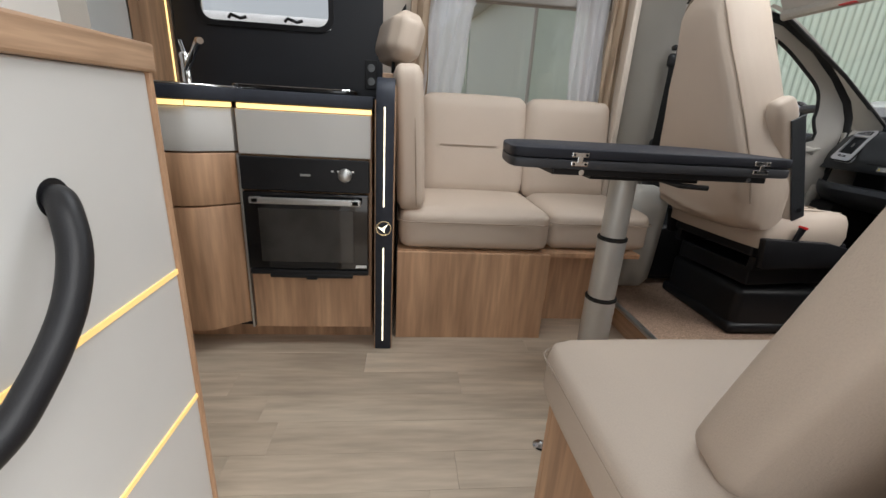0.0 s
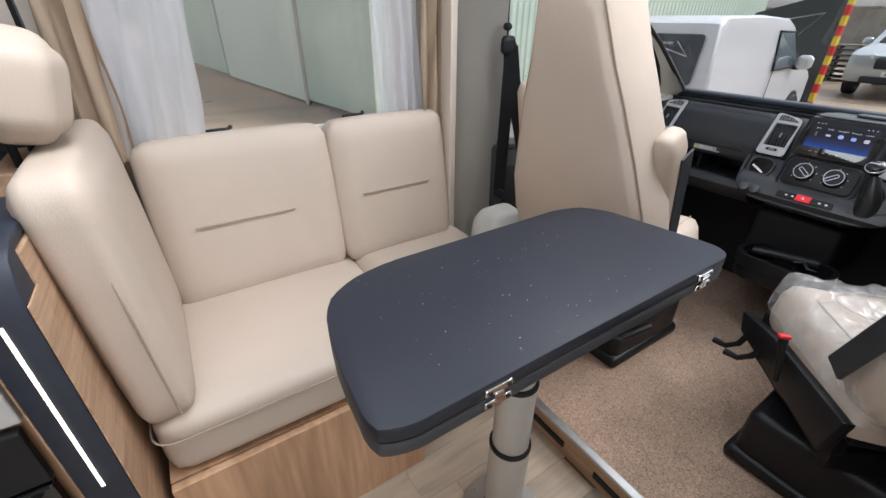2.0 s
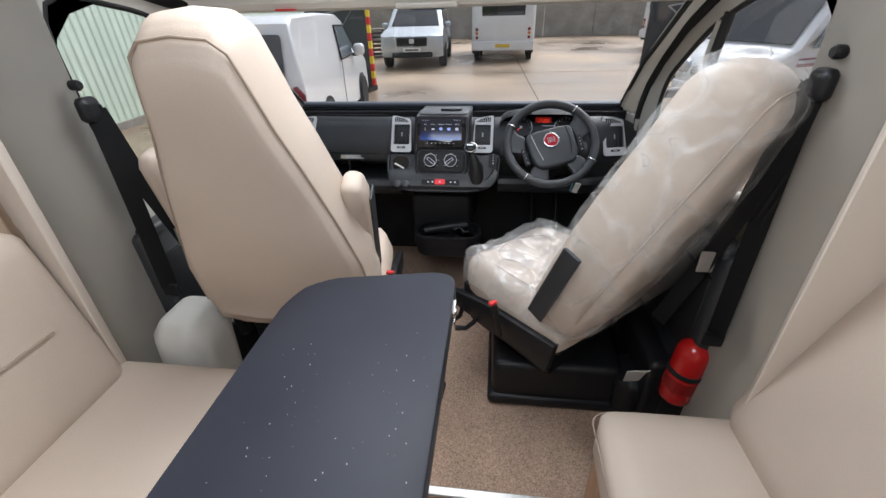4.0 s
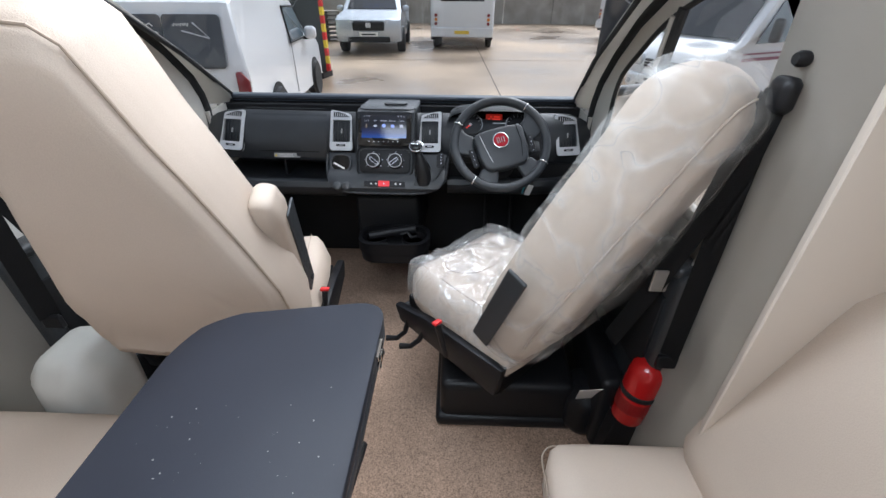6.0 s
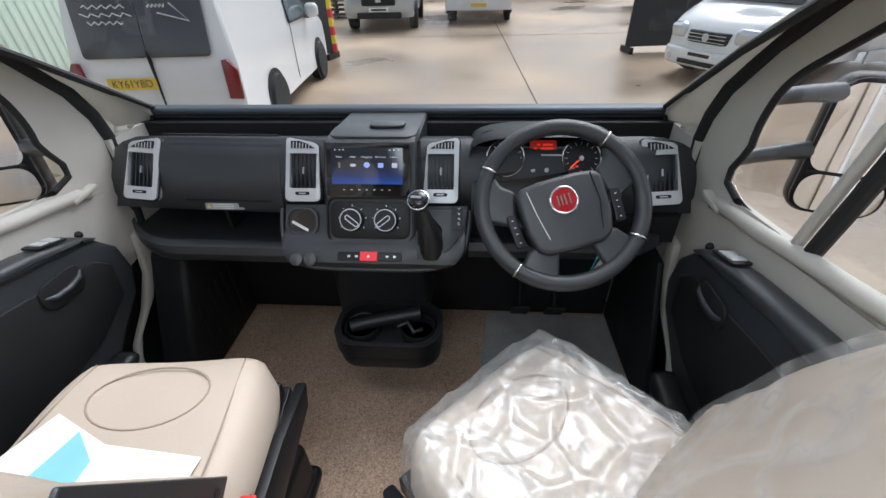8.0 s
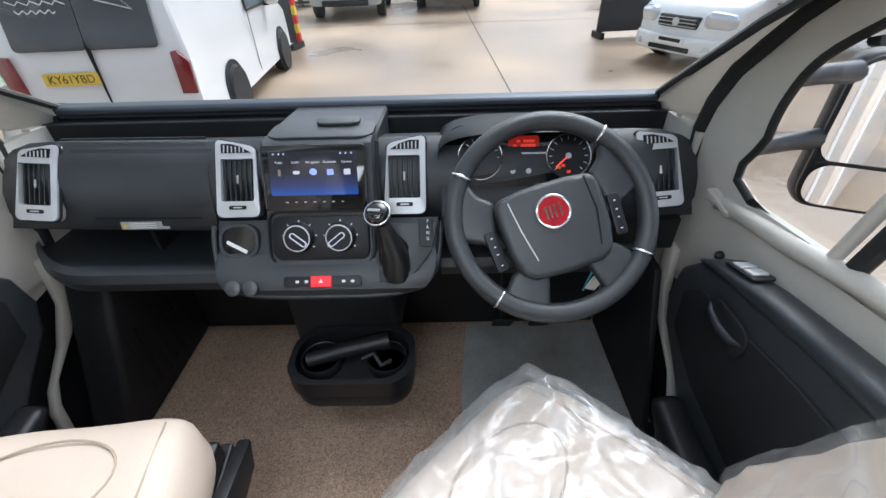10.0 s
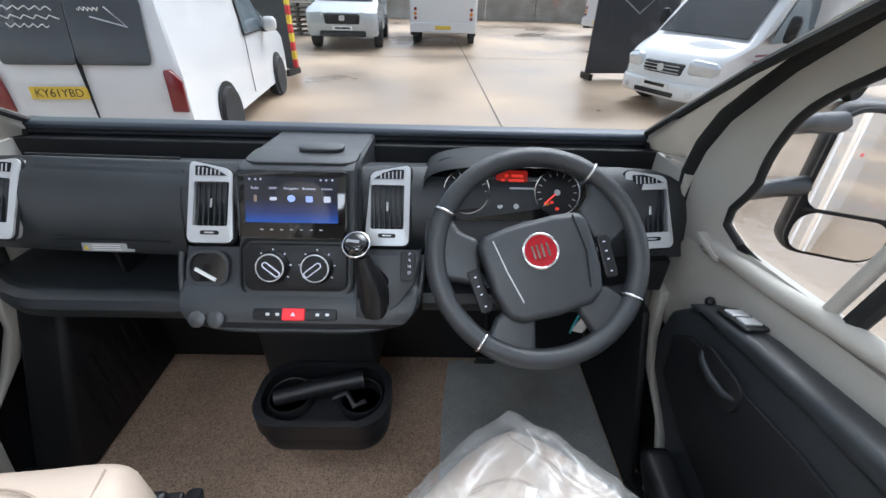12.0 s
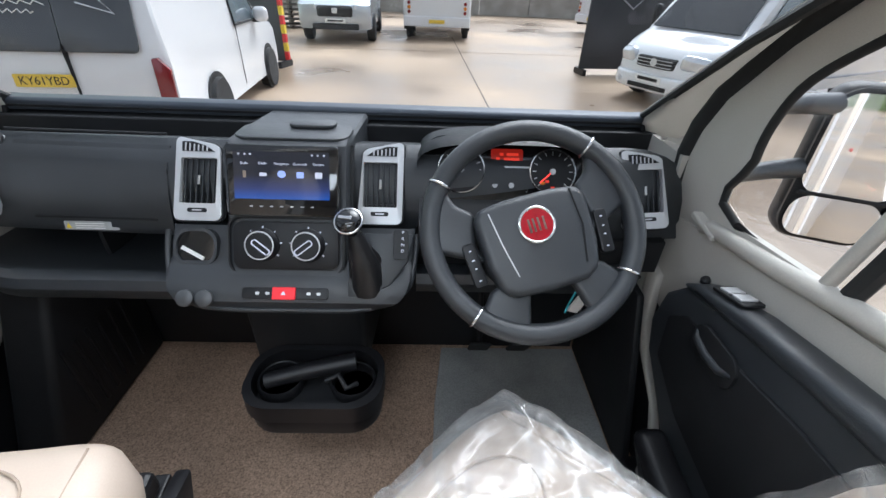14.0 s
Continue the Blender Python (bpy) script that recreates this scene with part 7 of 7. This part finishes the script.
# silver sport utility car, facing the camera
suv = thing("suv", "silver-white sport utility car parked across the yard", "car")
sp_ = [(2.15, 0.35), (2.25, 0.55), (2.20, 0.90), (2.0, 1.02), (1.15, 1.12), (0.45, 1.60), (0.2, 1.66), (-1.5, 1.64), (-2.1, 1.25), (-2.2, 0.9), (-2.15, 0.35)]
part("body", car_body(sp_, 0.92, 0.16, 1.66), "carsilver", suv, smooth=35)
part("windscreen", sheet([(-0.74, 1.13, 1.13), (0.74, 1.13, 1.13), (0.62, 0.50, 1.58), (-0.62, 0.50, 1.58)], (0, 0.01, 0.015)), "carglass", suv)
gr = part("grille", turned(box(-0.46, 0.46, 2.16, 2.26, 0.62, 0.88, 0.06, 3), pose(0, 0, 0)), "rubber", suv, "dark grille")
part("grille_badge", box(-0.07, 0.07, 2.255, 2.27, 0.72, 0.84, 0.02), "silver", gr)
part("lower_intake", box(-0.60, 0.60, 2.18, 2.27, 0.34, 0.48, 0.03), "rubber", suv)
pz = part("number_plate", box(-0.26, 0.26, 2.262, 2.28, 0.50, 0.60, 0.003), "paper", suv, "white number plate")
part("plate_bar", box(-0.20, 0.20, 2.28, 2.283, 0.53, 0.57), "black", pz)
for sg in (-1, 1):
    part("headlamp", turned(box(-0.20, 0.20, -0.04, 0.05, -0.06, 0.07, 0.03, 3), pose(sg * 0.66, 2.12, 0.86, 0, 0, -sg * 20)), "headlight", suv, smooth=50)
    part("side_window", sheet([(sg * 0.885, -1.6, 1.08), (sg * 0.885, 1.0, 1.08), (sg * 0.80, 0.45, 1.52), (sg * 0.79, -1.4, 1.50)], (sg * 0.012, 0, 0)), "carglass", suv)
    part("mirror", turned(cushion(0.18, 0.10, 0.14, 0.04, 0.01, 5), pose(sg * 1.0, 0.85, 1.08)), "carsilver", suv, smooth=60)
    for wy in (1.35, -1.35):
        wheel_part(suv, sg * 0.865, wy, 0.35, 0.22)
suv.matrix_world = pose(-2.75, 17.6, GZ, 0, 0, 183) @ Matrix.Diagonal((1.12, 1.12, 1.12, 1))

# white caravan seen from behind
cv = thing("caravan", "white touring caravan seen from behind across the yard", "caravan")
part("body", turned(box(-1.12, 1.12, 0.0, 5.2, 0.42, 2.6, 0.14, 4), pose(0, 0, 0)), "carwhite", cv, smooth=40)
part("rear_window", box(-0.75, 0.75, -0.012, 0.01, 1.50, 2.15, 0.01), "carglass", cv)
part("bumper", box(-1.10, 1.10, -0.06, 0.10, 0.40, 0.70, 0.03, 2), "carwhite", cv)
part("plate", box(-0.26, 0.26, -0.075, -0.06, 0.50, 0.61, 0.003), "plateyellow", cv)
for sg in (-1, 1):
    for z in (0.82, 0.95, 1.08):
        part("lamp", turned(lathe([(0.055, 0), (0.050, 0.03)], 16), pose(sg * 0.92, 0.0, z, 90, 0, 0)), "rearlight" if z != 0.95 else "amber", cv, "round lamp")
    wheel_part(cv, sg * 0.98, 0.9, 0.31, 0.19)
    wheel_part(cv, sg * 0.98, 2.4, 0.31, 0.19)
    part("underside", box(sg * 1.0 - 0.10, sg * 1.0 + 0.10, 0.1, 3.2, 0.30, 0.44), "rubber", cv)
cv.matrix_world = pose(0.36, 16.9, GZ, 0, 0, -2)
cv2 = copy_thing(cv, pose(6.9, 21.0, GZ, 0, 0, -70))
cv2["label"] = "white touring caravan standing sideways behind the banner"

# boundary wall, stacked pallets, skip and the sheet-metal building
bw = thing("wall_yard", "grey block boundary wall at the back of the yard", "wall", kind="structure")
for k in range(24):
    part("wall_panel", box(-36 + 3 * k, -33.03 + 3 * k, 30.0, 30.22, GZ, GZ + 2.3, 0.02), "block", bw)
part("coping", box(-36, 36, 29.96, 30.26, GZ + 2.3, GZ + 2.4), "block", bw)
pal = thing("pallet_stack", "stack of weathered wooden pallets beside the silver car", "pallets")
for k in range(7):
    part("pallet", joined(box(-0.6, 0.6, -0.5, 0.5, 0.16 * k + 0.10, 0.16 * k + 0.125), box(-0.6, -0.5, -0.5, 0.5, 0.16 * k, 0.16 * k + 0.10), box(0.5, 0.6, -0.5, 0.5, 0.16 * k, 0.16 * k + 0.10), box(-0.05, 0.05, -0.5, 0.5, 0.16 * k, 0.16 * k + 0.10)), mat("weathered_pallet_wood", (0.16, 0.14, 0.12), 0.9, vary=0.2), pal)
pal.matrix_world = pose(-5.2, 19.5, GZ, 0, 0, 10)


def corrugated(x0, y0, x1, y1, z0, z1, pitch=0.16, depth=0.016):
    """A sheet-metal wall with real ribs between two points of the plan."""
    bm = bmesh.new()
    a, b = Vector((x0, y0, 0)), Vector((x1, y1, 0))
    d = (b - a).normalized()
    n = Vector((d.y, -d.x, 0))
    cols = []
    s, L = 0.0, (b - a).length
    while s < L:
        for ds, off in ((0.0, 0.0), (0.06, 0.0), (0.085, 1.0), (0.135, 1.0)):
            if s + ds <= L:
                p = a + d * (s + ds) + n * depth * off
                cols.append((bm.verts.new((p.x, p.y, z0)), bm.verts.new((p.x, p.y, z1))))
        s += pitch
    for p, q in zip(cols, cols[1:]):
        bm.faces.new((p[0], q[0], q[1], p[1]))
    # flat lining behind the ribs
    e = -n * 0.05
    f = [bm.verts.new((c.x, c.y, z)) for c, z in ((a + e, z0), (b + e, z0), (b + e, z1), (a + e, z1))]
    bm.faces.new(f)
    first, last = cols[0], cols[-1]
    bm.faces.new((first[0], first[1], f[3], f[0]))
    bm.faces.new((last[0], last[1], f[2], f[1]))
    return bm


shed = thing("sheet_metal_building", "pale green corrugated sheet-metal building beside the vehicle", "building", kind="structure")
part("wall", corrugated(-6.75, 3.35, -6.75, 17.0, GZ + 0.12, GZ + 5.2), "mintwall", shed, "pale green corrugated wall")
part("wall", corrugated(-7.0, 3.30, -9.6, 2.95, GZ + 0.12, GZ + 5.2), "mintwall", shed)
part("sliding_door", sheet([(-9.65, 2.93, GZ + 0.05), (-16.0, 2.2, GZ + 0.05), (-16.0, 2.2, GZ + 4.6), (-9.65, 2.93, GZ + 4.6)], (0, 0.06, 0)), mat("flat_pale_green_door", (0.72, 0.80, 0.71), 0.45, vary=0.05, scale=0.5), shed, "flat pale green sliding door")
part("door_rail", box(-16.2, -9.5, 2.0, 2.9, GZ + 4.6, GZ + 4.75), "alu", shed)
part("wall", corrugated(-16.05, 2.2, -34.0, 0.2, GZ + 0.12, GZ + 5.2), "mintwall", shed)
part("corner_post", box(-7.02, -6.72, 3.25, 3.40, GZ, GZ + 5.3, 0.02), "mintwall", shed)
part("plinth", box(-6.80, -6.70, 3.3, 17.0, GZ, GZ + 0.14), "block", shed)
part("roof", box(-34, -6.6, 3.2, 17.2, GZ + 5.2, GZ + 5.35), "alu", shed)
part("back_wall", box(-34, -6.8, 16.9, 17.0, GZ, GZ + 5.2), "mintwall", shed)
pipe = thing("downpipe", "pale drainpipe on the sheet-metal wall", "pipe")
part("tube", tube([(-9.62, 2.88, GZ), (-9.62, 2.88, GZ + 4.6)], 0.05, 10), "cabtrim", pipe)
# white parked vehicle seen through the kitchen window
cc = thing("coach_side", "white caravan with a round red emblem parked alongside", "caravan")
part("body", turned(box(-10.2, -8.0, -9.0, -1.6, GZ + 0.4, GZ + 2.95, 0.12, 3), pose(0, 0, 0)), "carwhite", cc, smooth=40)
part("window", box(-7.99, -7.975, -4.1, -3.4, GZ + 2.28, GZ + 2.55, 0.004), "paleglass", cc)
part("emblem", turned(lathe([(0.20, 0), (0.20, 0.01)], 24), pose(-7.995, -4.65, GZ + 2.12, 0, 90, 0)), "redplastic", cc, "round red emblem")
part("stripe", box(-7.995, -7.985, -3.2, -2.6, GZ + 2.24, GZ + 2.29), "redplastic", cc)
part("skirt", box(-8.06, -8.02, -8.8, -1.8, GZ, GZ + 0.45), "carsilver", cc)
# slab joints and oil stains in the yard
joint = solo(part("slab_joint", joined(sheet([(1.20, 7.0, GZ + 0.002), (1.225, 7.0, GZ + 0.002), (0.94, 18.0, GZ + 0.002), (0.915, 18.0, GZ + 0.002)], (0, 0, 0.002)), sheet([(-9, 14.0, GZ + 0.002), (14, 14.6, GZ + 0.002), (14, 14.625, GZ + 0.002), (-9, 14.025, GZ + 0.002)], (0, 0, 0.002))), mat("dark_joint_filler", (0.10, 0.08, 0.065), 0.8)), "dark joint between the concrete slabs", "joint", kind="structure")
# hedge and field beyond the wall on the driver side, seen in the mirror
field = solo(part("backdrop_field", box(-60, 60, -62, -60, GZ, 1.6), "grass"), "low green bank far behind the yard", "bank", kind="structure")


# ---- door mirrors ----
for sx in (-1, 1):
    dm = thing("door_mirror", "black door mirror with two mirror glasses on an arm", "door mirror")
    m = pose(sx * 1.255, 2.145, 0.905, -4, 0, -sx * 24)
    part("shell", turned(prism(rounded(0.215, 0.385, 0.055, 6), 0.085, "y", 0.008, 0.03, 4), m), "black", dm, "rounded black shell", smooth=50)
    part("frame", turned(frame_panel([(x, 0.006, z) for x, z in rounded(0.205, 0.365, 0.055, 6)], [(x, 0.003, z) for x, z in rounded(0.192, 0.352, 0.05, 6)], (0, 0.012, 0)), m), "black", dm, smooth=40)
    part("main_glass", turned(prism(rounded(0.190, 0.232, 0.04, 6, 0, 0.056), 0.003, "y", -0.001), m), "mirror", dm, "main mirror glass")
    part("wide_glass", turned(prism(rounded(0.186, 0.105, 0.042, 6, 0, -0.120), 0.003, "y", -0.001), m), "mirror", dm, "wide angle mirror glass")
    part("divider", turned(box(-0.09, 0.09, -0.004, 0.004, -0.068, -0.058, 0.003), m), "black", dm)
    part("arm", tube([(sx * 0.89, 2.12, 1.045), (sx * 0.99, 2.15, 1.05), (sx * 1.08, 2.18, 1.05), (sx * 1.18, 2.21, 1.045)], [0.024, 0.020, 0.022, 0.026], 12), "dash", dm, "upper mirror arm", smooth=60)
    part("arm", tube([(sx * 0.89, 2.12, 0.895), (sx * 0.99, 2.15, 0.895), (sx * 1.08, 2.18, 0.895), (sx * 1.18, 2.21, 0.89)], [0.024, 0.020, 0.022, 0.026], 12), "dash", dm, "lower mirror arm", smooth=60)


# ---- floor planks of the living area ----
pl = {}
row = 0
x = WL + 0.001
while x < WR - 0.02:
    y = -2.19 - random.uniform(0, 0.7)
    while y < 0.855:
        ln = random.choice((0.62, 0.78, 0.94))
        a, b = max(y, -2.19), min(y + ln, 0.8615)
        if b - a > 0.02:
            me = pl.get(round(b - a, 3))
            if me is None:
                bm = box(0.0002, 0.1258, 0.0002, b - a - 0.0002, -0.006, 0.0, 0.0006, 1)
                bmesh.ops.recalc_face_normals(bm, faces=bm.faces)
                me = bpy.data.meshes.new("plank")
                bm.to_mesh(me)
                bm.free()
                me.materials.append(M["plank"])
                pl[round(b - a, 3)] = me
            ob = new("plank", me)
            ob.parent = floor
            ob.location = (x, a, 0)
        y += ln
    x += 0.126
    row += 1
